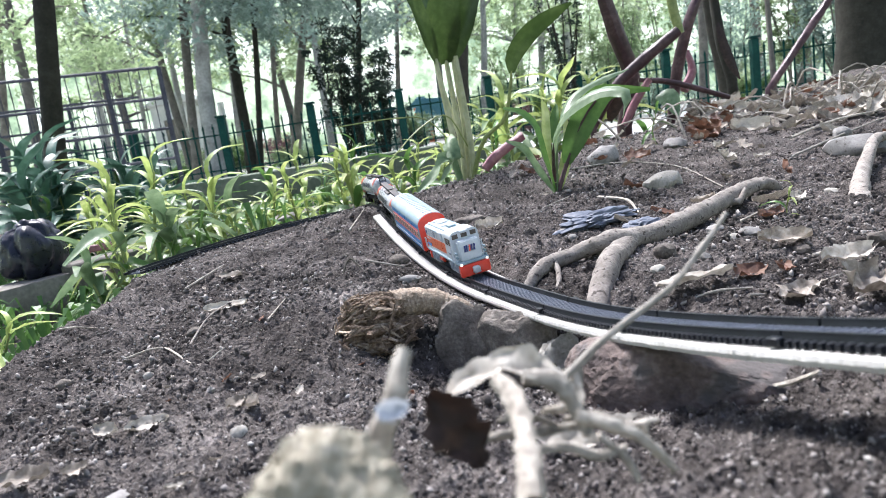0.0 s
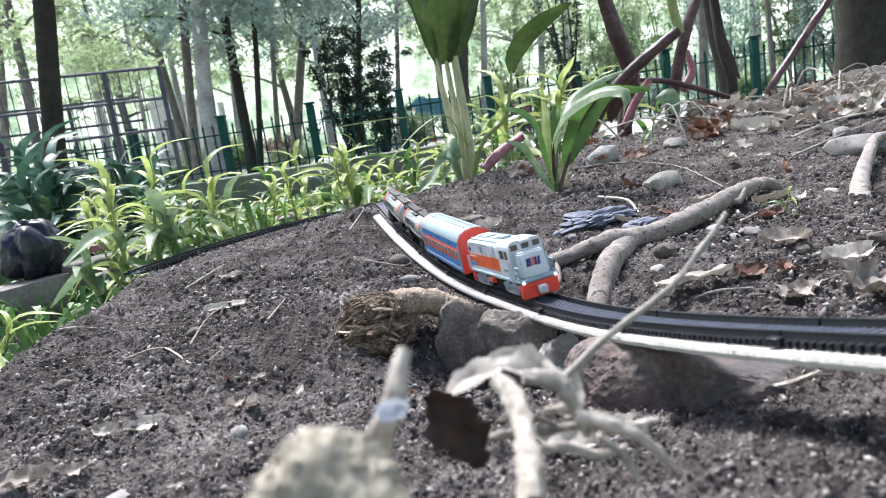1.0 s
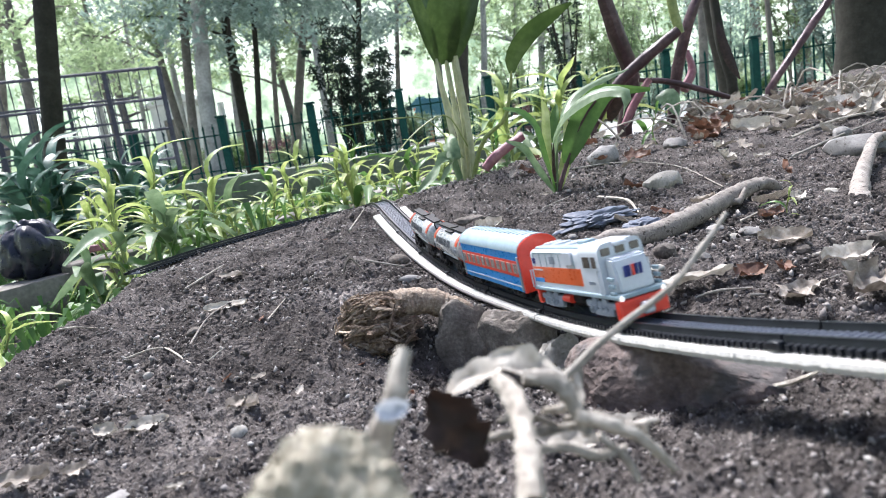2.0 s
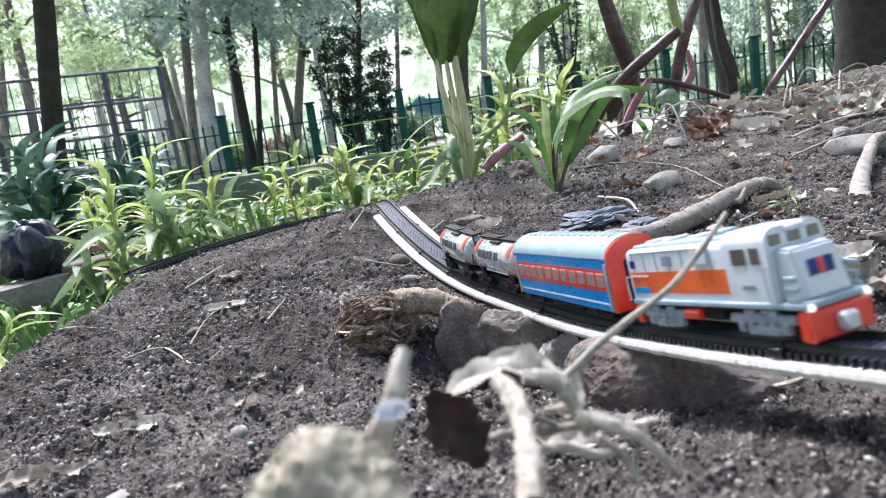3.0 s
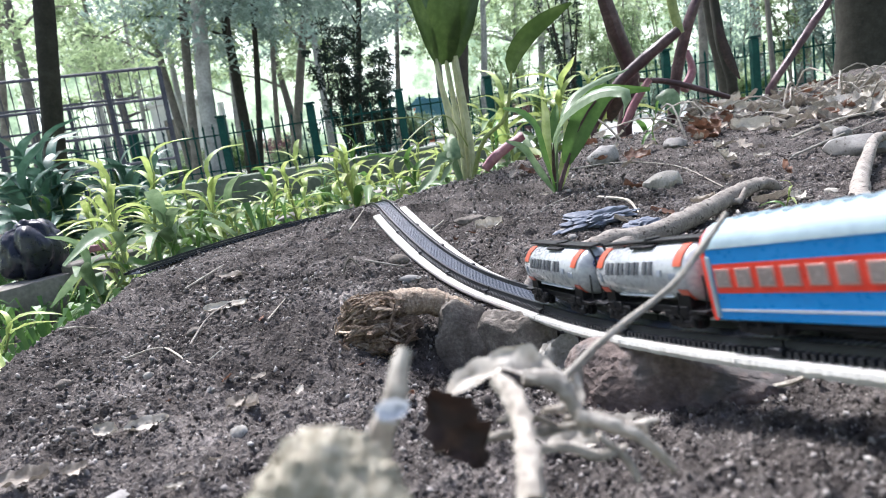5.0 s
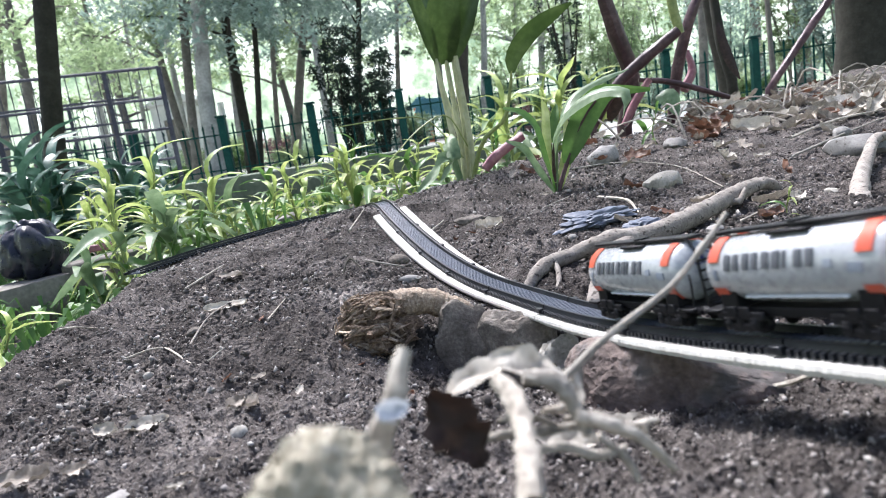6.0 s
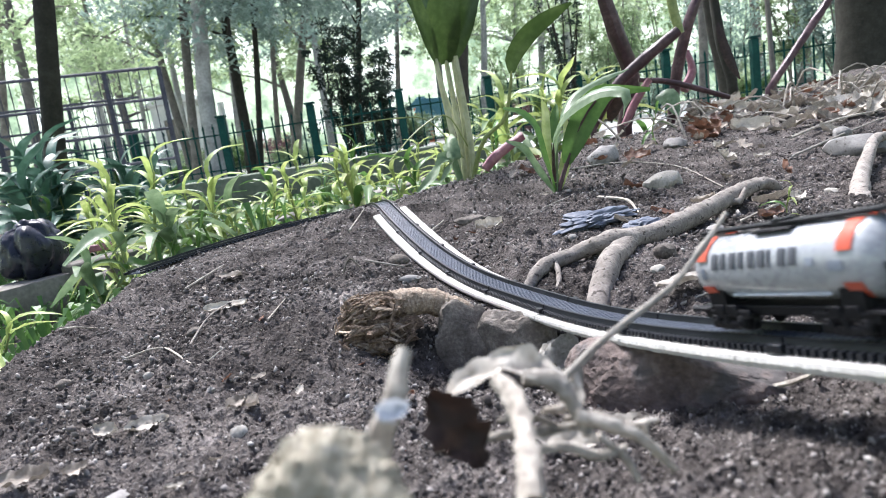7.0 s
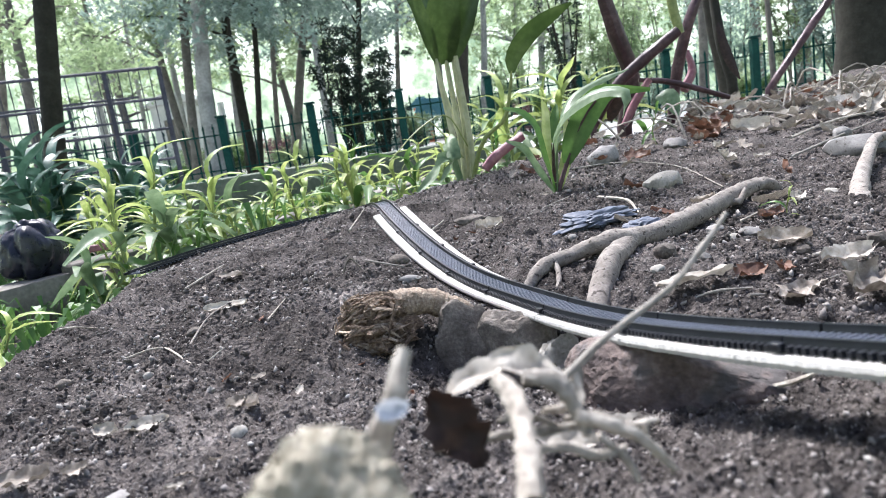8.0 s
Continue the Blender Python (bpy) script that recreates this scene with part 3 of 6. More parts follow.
def locomotive():
    e = thing("toy_locomotive", "white, orange and red toy diesel locomotive with lit headlights", "toy locomotive")
    hw = 0.0152
    # frame and hood
    part("frame", box(bmesh.new(), (-0.001, 0, 0.0182), (0.128, 0.0325, 0.0026), 0.0006), T_GREYBLUE, e, "pale blue-grey running board")
    part("hood", prism(bmesh.new(), side_outline(0.0140, 0.0194, 0.0458, 0.0040), -0.0655, 0.022, "x"), T_WHITE, e, "white long hood")
    part("roof_deck", prism(bmesh.new(), side_outline(0.0105, 0.0455, 0.0474, 0.0014), -0.062, 0.020, "x"), T_GREYBLUE, e, "pale grey roof deck")
    for x in (-0.052, -0.036, -0.012):
        bm = tube(bmesh.new(), [(x, 0, 0.0472), (x, 0, 0.0486)], [0.0075, 0.0068], 20)
        part("roof_fan", bm, T_SILVER, e, "round roof fan")
    part("exhaust_box", box(bmesh.new(), (0.004, 0, 0.0482), (0.012, 0.008, 0.0030), 0.0006), T_GREYBLUE, e)
    # cab: sloped, chamfered front
    bm = bmesh.new()
    prism(bm, side_outline(hw, 0.0194, 0.0490, 0.0056), 0.020, 0.0475, "x")
    part("cab", bm, T_WHITE, e, "white driver's cab")
    bm = bmesh.new()
    prism(bm, [(0.047, 0.0194), (0.0600, 0.0194), (0.0605, 0.0225), (0.0560, 0.0395), (0.047, 0.0405)], -0.0112, 0.0112, "y")
    bmesh.ops.bevel(bm, geom=list(bm.edges), offset=0.0012, segments=2, affect="EDGES")
    part("nose", bm, T_WHITE, e, "white sloping nose")
    # logo in three plain shapes
    tilt = Matrix.Translation((0.0584, 0, 0.0312)) @ Matrix.Rotation(math.atan2(0.0045, 0.017) * -1, 4, "Y")
    for y, w, mat in ((-0.0054, 0.0016, T_NAVY), (-0.0032, 0.0014, T_NAVY), (-0.0004, 0.0016, T_RED), (0.0018, 0.0014, T_NAVY), (0.0046, 0.0016, T_NAVY)):
        bm = bmesh.new()
        prism(bm, [(y - w / 2 - 0.0005, -0.0032), (y + w / 2 - 0.0005, -0.0032), (y + w / 2 + 0.0007, 0.0032), (y - w / 2 + 0.0007, 0.0032)], -0.0006, 0.0012, "x", tilt)
        part("logo_mark", bm, mat, e, smooth=False)
    # cab windows
    for y in (-0.0098, 0.0, 0.0098):
        bm = box(bmesh.new(), (0.0474, y, 0.0438), (0.0012, 0.0062 if y else 0.0066, 0.0046), 0.0004)
        part("windscreen", bm, T_GLASS, e, "dark windscreen pane")
    part("number_box", box(bmesh.new(), (0.0486, 0, 0.0474), (0.004, 0.009, 0.0028), 0.0008), T_WHITE, e)
    for s in (-1, 1):
        y = s * hw
        panel("cab_window", 0.0255, 0.0345, 0.0352, 0.0420, y, T_GLASS, e, "cab side window")
        panel("cab_window", 0.0375, 0.0430, 0.0352, 0.0420, y, T_GLASS, e, "cab side window")
        panel("vent_grille", 0.0290, 0.0375, 0.0248, 0.0268, y, T_BOGIE, e, "dark vent grille")
        y = s * 0.0140
        panel("orange_stripe", -0.064, 0.0195, 0.0228, 0.0338, y, T_ORANGE, e, "orange side stripe")
        panel("blue_flash", -0.064, -0.047, 0.0228, 0.0258, y + s * 0.0003, T_BLUE, e, "blue flash")
        panel("white_wing", -0.063, -0.046, 0.0312, 0.0322, y + s * 0.0003, T_WHITE, e)
        panel("hood_grille", -0.031, -0.0225, 0.0362, 0.0412, y, T_BOGIE, e, "dark square grille")
        panel("hood_mark", -0.063, -0.058, 0.0360, 0.0400, y, T_NAVY, e)
        for k in range(7):
            x = -0.060 + 0.0115 * k
            bm = box(bmesh.new(), (x, y, 0.0378), (0.0004, 0.0006, 0.0100))
            part("door_seam", bm, T_GREYBLUE, e, smooth=False)
        bm = box(bmesh.new(), (0.002, y * 1.04, 0.0405), (0.012, 0.0024, 0.0088), 0.0006)
        part("air_intake", bm, T_WHITE, e, "raised air intake box")
        part("hood_ledge", box(bmesh.new(), (-0.028, s * 0.0138, 0.0438), (0.068, 0.0012, 0.0009), 0.0002), T_GREYBLUE, e)
        # handrails
        rod("handrail", [(0.0455, s * 0.0166, 0.0190), (0.0455, s * 0.0166, 0.0330), (0.0480, s * 0.0166, 0.0345), (0.0480, s * 0.0166, 0.0190)], 0.0005, T_WHITE, e, "white grab rail")
        rod("handrail", [(-0.0655, s * 0.0166, 0.0190), (-0.0655, s * 0.0166, 0.0315), (-0.0600, s * 0.0166, 0.0320), (-0.0600, s * 0.0166, 0.0190)], 0.0005, T_WHITE, e, "white grab rail")
        bm = bmesh.new()
        for k in range(3):
            box(bm, (0.0575, s * 0.0150, 0.0205 + 0.0042 * k), (0.0070, 0.0016, 0.0024), 0.0004)
        part("front_steps", bm, T_GREYBLUE, e, "pale front steps")
        # headlights on the front beam
        hl = part("headlight", tube(bmesh.new(), [(0.0620, s * 0.0138, 0.0176), (0.0648, s * 0.0138, 0.0176)], [0.0016, 0.0014], 12), HEADLIGHT, e, "glowing headlight")
    part("front_beam", box(bmesh.new(), (0.0622, 0, 0.0182), (0.0030, 0.0315, 0.0028), 0.0006), T_GREYBLUE, e, "grey front beam")
    part("front_pilot", box(bmesh.new(), (0.0605, 0, 0.0102), (0.0065, 0.0318, 0.0122), 0.0010), T_RED, e, "red front pilot")
    part("rear_pilot", box(bmesh.new(), (-0.0640, 0, 0.0112), (0.0040, 0.0300, 0.0100), 0.0010), T_RED, e, "red rear pilot")
    part("coupler", box(bmesh.new(), (0.0660, 0.0, 0.0098), (0.0060, 0.0075, 0.0072), 0.0012), T_SILVER, e, "silver coupler block")
    part("fuel_tank", box(bmesh.new(), (-0.004, 0, 0.0130), (0.020, 0.024, 0.0066), 0.0014), T_BLACK, e)
    for s in (-1, 1):
        part("air_tank", tube(bmesh.new(), [(-0.020, s * 0.0125, 0.0125), (-0.008, s * 0.0125, 0.0125)], 0.0028, 12), T_RED, e, "red cylinder under the frame")
    bogie(e, 0.0340, 0.0240, T_BOGIE, T_BLACK, 3, label="blue-grey three-axle bogie")
    bogie(e, -0.0400, 0.0240, T_BOGIE, T_BLACK, 3, label="blue-grey three-axle bogie")
    return e


def coach():
    e = thing("toy_coach", "blue toy passenger coach with red window band and pale roof", "toy coach")
    L, hw = 0.0655, 0.0166
    part("body", box(bmesh.new(), (0, 0, 0.0250), (2 * L, 2 * hw, 0.0318), 0.0008), T_BLUE, e, "blue coach body")
    top = [(hw + 0.0004, 0.0405)] + [(math.cos(a) * (hw + 0.0004), 0.0405 + math.sin(a) * 0.0110) for a in [math.pi * i / 14 for i in range(1, 14)]] + [(-hw - 0.0004, 0.0405)]
    bm = prism(bmesh.new(), top, -L - 0.0006, L + 0.0006, "x")
    part("roof", bm, T_GREYBLUE, e, "pale blue-grey arched roof")
    for s in (-1, 1):
        arch = [(-hw, 0.0092), (hw, 0.0092), (hw, 0.0405)] + [(math.cos(a) * hw, 0.0405 + math.sin(a) * 0.0104) for a in [math.pi * i / 10 for i in range(1, 10)]] + [(-hw, 0.0405)]
        bm = prism(bmesh.new(), arch, s * L, s * (L + 0.0022), "x")
        part("end_wall", bm, T_RED, e, "red end wall")
        part("gangway", box(bmesh.new(), (s * (L + 0.0028), 0, 0.0250), (0.0030, 0.0130, 0.0260), 0.0010), T_BLACK, e, "dark gangway door")
        for y in (-1, 1):
            part("end_post", box(bmesh.new(), (s * (L - 0.0016), y * (hw + 0.0003), 0.0240), (0.0024, 0.0014, 0.0270), 0.0004), T_GREYBLUE, e, "pale corner post")
    for s in (-1, 1):
        y = s * hw
        band = panel("window_band", -L + 0.0035, L - 0.0035, 0.0212, 0.0338, y, T_RED, e, "red-orange window band", proud=0.0003)
        for k in range(11):
            x = -0.0570 + 0.0114 * k
            w = part("window", box(bmesh.new(), (x, y + s * 0.0004, 0.0277), (0.0082, 0.0006, 0.0082), 0.0002), T_FRAME, e, "coach window with pinkish frame")
            part("pane", box(bmesh.new(), (x, y + s * 0.0007, 0.0277), (0.0066, 0.0004, 0.0066)), T_COACHGLASS, w, smooth=False)
        panel("white_line", -L + 0.0035, L - 0.0035, 0.0133, 0.0143, y, T_WHITE, e, "thin white line")
    for k in range(14):
        part("roof_rib", box(bmesh.new(), (-0.0552 + 0.0085 * k, 0, 0.0512), (0.0032, 0.0105, 0.0014), 0.0004), T_GREYBLUE, e, "raised roof rib")
    for s in (-1, 1):
        part("roof_grip", box(bmesh.new(), (s * (L - 0.006), -0.0125, 0.0476), (0.0060, 0.0010, 0.0008)), T_SILVER, e)
    part("underframe", box(bmesh.new(), (0, 0, 0.0085), (2 * L - 0.006, 0.022, 0.0034), 0.0006), T_BLACK, e, "black underframe")
    part("battery_box", box(bmesh.new(), (0.002, 0, 0.0065), (0.024, 0.020, 0.0050), 0.0008), T_BLACK, e)
    bogie(e, 0.0465, 0.0190, T_BLACK, T_BLACK, 2, 0.0044, 0.0040, 0.0122)
    bogie(e, -0.0465, 0.0190, T_BLACK, T_BLACK, 2, 0.0044, 0.0040, 0.0122)
    part("coupler", box(bmesh.new(), (L + 0.0045, 0, 0.0085), (0.0085, 0.004, 0.0030), 0.0006), T_BLACK, e)
    for o in e.children:
        if not o.name.startswith(("bogie", "coupler", "underframe", "battery_box")):
            for m in (o, *o.children):
                for v in m.data.vertices:
                    v.co.z += 0.0022
    return e


T_NAVYGREY = surface("toy_dark_print", [(0.05, 0.055, 0.065), (0.08, 0.085, 0.10)], 60, 0.4, 0, 0, 6, 0)


def tank_wagon():
    e = thing("toy_tank_wagon", "white toy tank wagon with orange bands on black underframe", "toy tank wagon", group="tank wagons")
    L, R, zc = 0.0370, 0.0148, 0.0305
    prof = [(-L - 0.0052, 0.0), (-L - 0.0048, 0.005), (-L - 0.0034, 0.0095), (-L - 0.0012, 0.0132), (-L + 0.0012, R), (L - 0.0012, R), (L + 0.0012, 0.0132), (L + 0.0034, 0.0095), (L + 0.0048, 0.005), (L + 0.0052, 0.0)]
    bm = bmesh.new()
    seg, rings = 36, []
    for x, r in prof[1:-1]:
        rings.append([bm.verts.new((x, r * math.cos(TAU * k / seg), zc + r * math.sin(TAU * k / seg))) for k in range(seg)])
    for a, b in zip(rings, rings[1:]):
        for k in range(seg):
            bm.faces.new((a[k], b[k], b[(k + 1) % seg], a[(k + 1) % seg]))
    bm.faces.new(rings[0])
    bm.faces.new(rings[-1][::-1])
    bmesh.ops.recalc_face_normals(bm, faces=list(bm.faces))
    part("tank", bm, T_TANK, e, "white cylindrical tank")

    def arc_band(name, x0, x1, a0, a1, mat, label=""):
        bm = bmesh.new()
        n = 10
        r = R + 0.0003
        for k in range(n):
            p, q = radians(a0 + (a1 - a0) * k / n), radians(a0 + (a1 - a0) * (k + 1) / n)
            vs = [bm.verts.new((x, r * math.cos(a), zc + r * math.sin(a))) for x, a in ((x0, p), (x1, p), (x1, q), (x0, q))]
            bm.faces.new(vs)
        bmesh.ops.remove_doubles(bm, verts=list(bm.verts), dist=1e-6)
        bmesh.ops.solidify(bm, geom=list(bm.faces), thickness=0.0004)
        bmesh.ops.recalc_face_normals(bm, faces=list(bm.faces))
        return part(name, bm, mat, e, label)
    for x in (-L + 0.0020, L - 0.0075):
        for a in ((20, 72), (108, 160)):
            arc_band("orange_band", x, x + 0.0055, *a, T_BAND, "orange-red band")
        for a in ((-52, -24), (204, 232)):
            arc_band("lower_band", x, x + 0.0062, *a, T_BAND, "orange-red lower band")
    # lettering as plain bars, on both sides
    for base in (180, 0):
        s = 1 if base else -1
        for k, w in enumerate((1, 0.8, 1, 0.8, 1, 1.1, 0.35, 1, 1)):
            x = (-0.0265 + 0.0047 * k) if base else (0.0265 - 0.0047 * k)
            arc_band("letter_bar", x, x + 0.0029 * w * s, base - 31 if base else 5, base - 5 if base else 31, T_NAVYGREY, "dark lettering bar")
        arc_band("data_mark", -0.0325 * s, -0.0305 * s, base - 8, base + 10, T_BOGIE)
        arc_band("data_mark", 0.0180 * s, 0.0210 * s, base + (2 if not base else -14), base + (14 if not base else -2), T_BOGIE)
        arc_band("data_mark", 0.0265 * s, 0.0315 * s, base - 8, base + 6, T_BOGIE)
    for x, s in ((-L, -1), (L, 1)):
        for y in (-0.0022, 0.0022):
            bm = tube(bmesh.new(), [(x + s * (0.0049 - 0.00001), y + 0.0028 * math.cos(TAU * k / 14), zc + 0.006 + 0.0028 * math.sin(TAU * k / 14)) for k in range(15)], 0.0004, 5)
            part("ring_mark", bm, T_NAVY, e, "dark ring mark")
    # walkway, hatch
    part("walkway", box(bmesh.new(), (0, 0, zc + R + 0.0016), (0.080, 0.0085, 0.0016), 0.0003), T_BLACK, e, "black roof walkway")
    for y in (-0.0062, 0.0062):
        part("hatch_step", box(bmesh.new(), (0.0, y, zc + R - 0.0004), (0.0170, 0.0050, 0.0014), 0.0003, Matrix.Translation((0, 0, 0))), T_BLACK, e)
    part("hatch", tube(bmesh.new(), [(0, 0, zc + R), (0, 0, zc + R + 0.0034)], [0.0046, 0.0042], 14), T_BLACK, e, "black filler hatch")
    # end ladder
    for y in (-0.0045, 0.0045):
        rod("ladder_rail", [(L + 0.0030, y, zc + R + 0.0012), (L + 0.0066, y, zc + 0.010), (L + 0.0074, y, 0.0135)], 0.0007, T_BLACK, e)
    for k in range(6):
        z = 0.0165 + 0.0048 * k
        rod("ladder_rung", [(L + 0.0072 - 0.0004 * max(0, k - 3), -0.0045, z), (L + 0.0072 - 0.0004 * max(0, k - 3), 0.0045, z)], 0.0006, T_BLACK, e)
    for y in (-0.0105, 0.0105):
        rod("brake_pipe", [(L + 0.0052, y, 0.0145), (L + 0.0058, y * 0.95, 0.026), (L + 0.0036, y * 0.8, 0.0300)], 0.0005, T_BLACK, e)
    # frame
    part("frame", box(bmesh.new(), (0, 0, 0.0128), (0.0880, 0.0190, 0.0040), 0.0005), T_BLACK, e, "black centre sill")
    for x in (-L - 0.0030, L + 0.0030):
        part("end_platform", box(bmesh.new(), (x, 0, 0.0138), (0.0095, 0.0290, 0.0016), 0.0004), T_BLACK, e, "black end platform")
    for x in (-0.0300, 0.0300):
        bm = prism(bmesh.new(), [(-0.0128, 0.0136), (0.0128, 0.0136), (0.0122, 0.0235), (0.0085, 0.0188), (0, 0.0168), (-0.0085, 0.0188), (-0.0122, 0.0235)], x - 0.0042, x + 0.0042, "x")
        part("saddle", bm, T_BLACK, e, "black tank saddle")
    for y in (-1, 1):
        part("side_strip", box(bmesh.new(), (0, y * 0.0112, zc - R * 0.72), (0.044, 0.0014, 0.0012), 0.0003), T_WHITE, e)
    bogie(e, 0.0262, 0.0150, T_BLACK, T_BLACK, 2, 0.0044, 0.0040, 0.0120)
    bogie(e, -0.0262, 0.0150, T_BLACK, T_BLACK, 2, 0.0044, 0.0040, 0.0120)
    for s in (-1, 1):
        part("coupler", box(bmesh.new(), (s * (L + 0.0095), 0, 0.0100), (0.0095, 0.0036, 0.0028), 0.0005), T_BLACK, e)
        for y in (-0.010, 0.010):
            part("buffer", tube(bmesh.new(), [(s * (L + 0.0075), y, 0.0132), (s * (L + 0.0105), y, 0.0132)], [0.0014, 0.0020], 10), T_BLACK, e)
    return e


def fit_size(e, along, size):
    """Brings a vehicle to its size: bodies lengthened by along, wheels and bogies only moved, then all scaled by size."""
    for o in e.children:
        xs = [v.co.x for v in o.data.vertices]
        mid = (min(xs) + max(xs)) / 2
        for m in (o, *o.children):
            for v in m.data.vertices:
                x = v.co.x + mid * (along - 1) if o.name.startswith("bogie") else v.co.x * along
                v.co = Vector((x, v.co.y, v.co.z)) * size
    return e


loco = fit_size(locomotive(), 0.90, 1.09)
carriage = fit_size(coach(), 1.035, 1.10)
tank_a = fit_size(tank_wagon(), 1.13, 1.10)
tank_b = copy_thing(tank_a, Matrix())


def train_u(t):
    """How far the coach's front end has come along the line, in track pieces."""
    return 1.3320 + 1.3071 * t - -0.0048 * t ** 2 + -0.01452 * t ** 3 - -0.001232 * t ** 4


# the free span of the track rests on loose soil and gives a little under the train
SAG_T = (0.0, 1.5, 2.1, 2.8, 4.5, 6.0, 7.0, 8.0)
SAG_DEG = (-0.55, -0.55, -0.1, 0.55, 0.55, 0.3, 0.1, 0.0)
HINGE, _, HINGE_AXIS, _ = on_line(4.0)


def sag(t):
    return Matrix.Translation(HINGE) @ Matrix.Rotation(radians(float(np.interp(t, SAG_T, SAG_DEG))), 4, HINGE_AXIS) @ Matrix.Translation(-HINGE)


def ride(u, half, t):
    """Pose of a vehicle whose bogies stand half metres before and behind u."""
    ends = []
    for v in (u - half / PIECE, u + half / PIECE):
        p, _, s, _ = on_line(v)
        ends.append((sag(t) @ p if v > 4 else p, s))
    (a, sa), (b, sb) = ends
    x = (b - a).normalized()
    s = (sa + sb) / 2
    s = (s - x * s.dot(x)).normalized()
    m = Matrix((x, s, x.cross(s))).transposed().to_4x4()
    m.translation = (a + b) / 2 + x.cross(s) * 0.0026
    return m


# vehicle, its middle before the coach's front end, half its bogie distance
TRAIN = ((loco, 0.0860, 0.036), (carriage, -0.0750, 0.053), (tank_a, -0.2170, 0.0326), (tank_b, -0.3370, 0.0326))


def motions():
    """Keys the train along its line, and the track that gives under it."""
    for ob, off, half in TRAIN:
        walk(ob, [(t / 10, ride(train_u(t / 10) + off / PIECE, half, t / 10)) for t in range(0, 81)])
    for ob in (SPAN_FOAM, *(PIECES[k] for k in range(4, 12))):
        walk(ob, [(t / 5, sag(t / 5)) for t in range(0, 41)])


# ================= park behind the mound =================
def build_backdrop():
    # emissive ring added far out; it also lights the scene from the sides
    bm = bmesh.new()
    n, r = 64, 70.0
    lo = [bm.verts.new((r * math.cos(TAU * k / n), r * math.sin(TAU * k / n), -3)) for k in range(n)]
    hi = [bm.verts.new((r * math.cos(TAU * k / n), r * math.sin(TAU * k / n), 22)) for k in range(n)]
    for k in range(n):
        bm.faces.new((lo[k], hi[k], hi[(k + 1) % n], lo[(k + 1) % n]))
    solid("backdrop", bm, BACKDROP_GLOW, "glowing backdrop painted as bright hazy trees beyond the park", "backdrop", kind="structure")


build_backdrop()
LOW = 0.15


def beam(name, a, b, w, h, mat, label, category, kind="", bevel=0.008, group=""):
    """A straight block from a to b (centres of its ends), w wide, h high."""
    a, b = Vector(a), Vector(b)
    d = b - a
    m = Matrix.Translation((a + b) / 2) @ d.to_track_quat("X", "Z").to_matrix().to_4x4()
    bm = box(bmesh.new(), (0, 0, 0), (d.length, w, h), bevel, None, 2)
    return solid(name, bm, mat, label, category, m, group, kind)


solid("paved_path", box(bmesh.new(), (-2, 14.2, LOW - 0.02), (60, 16, 0.09), 0.01), PAVING, "pale paved park path", "path", kind="structure")
beam("kerb", (-1.34, 0.92, 0.19), (-0.80, 1.853, 0.19), 0.10, 0.12, CONCRETE, "weathered concrete garden kerb", "kerb", kind="structure")
beam("kerb", (-0.795, 1.862, 0.185), (-0.20, 2.89, 0.185), 0.10, 0.12, CONCRETE, "weathered concrete garden kerb", "kerb", kind="structure")
beam("kerb", (-0.195, 2.90, 0.185), (0.9, 4.79, 0.185), 0.10, 0.12, CONCRETE, "weathered concrete garden kerb", "kerb", kind="structure")
beam("garden_wall", (-2.6, 4.75, 0.23), (0.4, 4.75, 0.25), 0.22, 0.24, MOSS_WALL, "low mossy concrete garden wall", "wall", kind="structure", bevel=0.02)


# ---- green park fence
def park_fence():
    e = thing("park_fence", "dark green painted metal park fence", "fence")
    y = 10.0
    posts = [-4.30 + 1.33 * k for k in range(-6, 12)]
    for x in posts:
        p = part("post", box(bmesh.new(), (x, y, LOW + 0.49), (0.115, 0.115, 0.98), 0.012), FENCE_GREEN, e, "square green post")
        part("post_cap", box(bmesh.new(), (x, y, LOW + 1.0), (0.15, 0.15, 0.03), 0.008), FENCE_GREEN, p)
    for z in (LOW + 0.22, LOW + 0.74):
        for a, b in zip(posts, posts[1:]):
            part("rail", box(bmesh.new(), ((a + b) / 2, y, z), (b - a - 0.14, 0.02, 0.022)), FENCE_GREEN, e, smooth=False)
    pk = bpy.data.meshes.new("picket")
    bm = box(bmesh.new(), (0, 0, 0), (0.022, 0.022, 0.78))
    prism(bm, [(-0.02, 0.39), (0.02, 0.39), (0.0, 0.46)], -0.008, 0.008, "y")
    bm.to_mesh(pk)
    bm.free()
    pk.materials.append(FENCE_GREEN)
    for a, b in zip(posts, posts[1:]):
        for i in range(1, 9):
            o = new("picket", pk)
            o.parent = e
            o.location = (a + (b - a) * i / 9, y, LOW + 0.45)


park_fence()


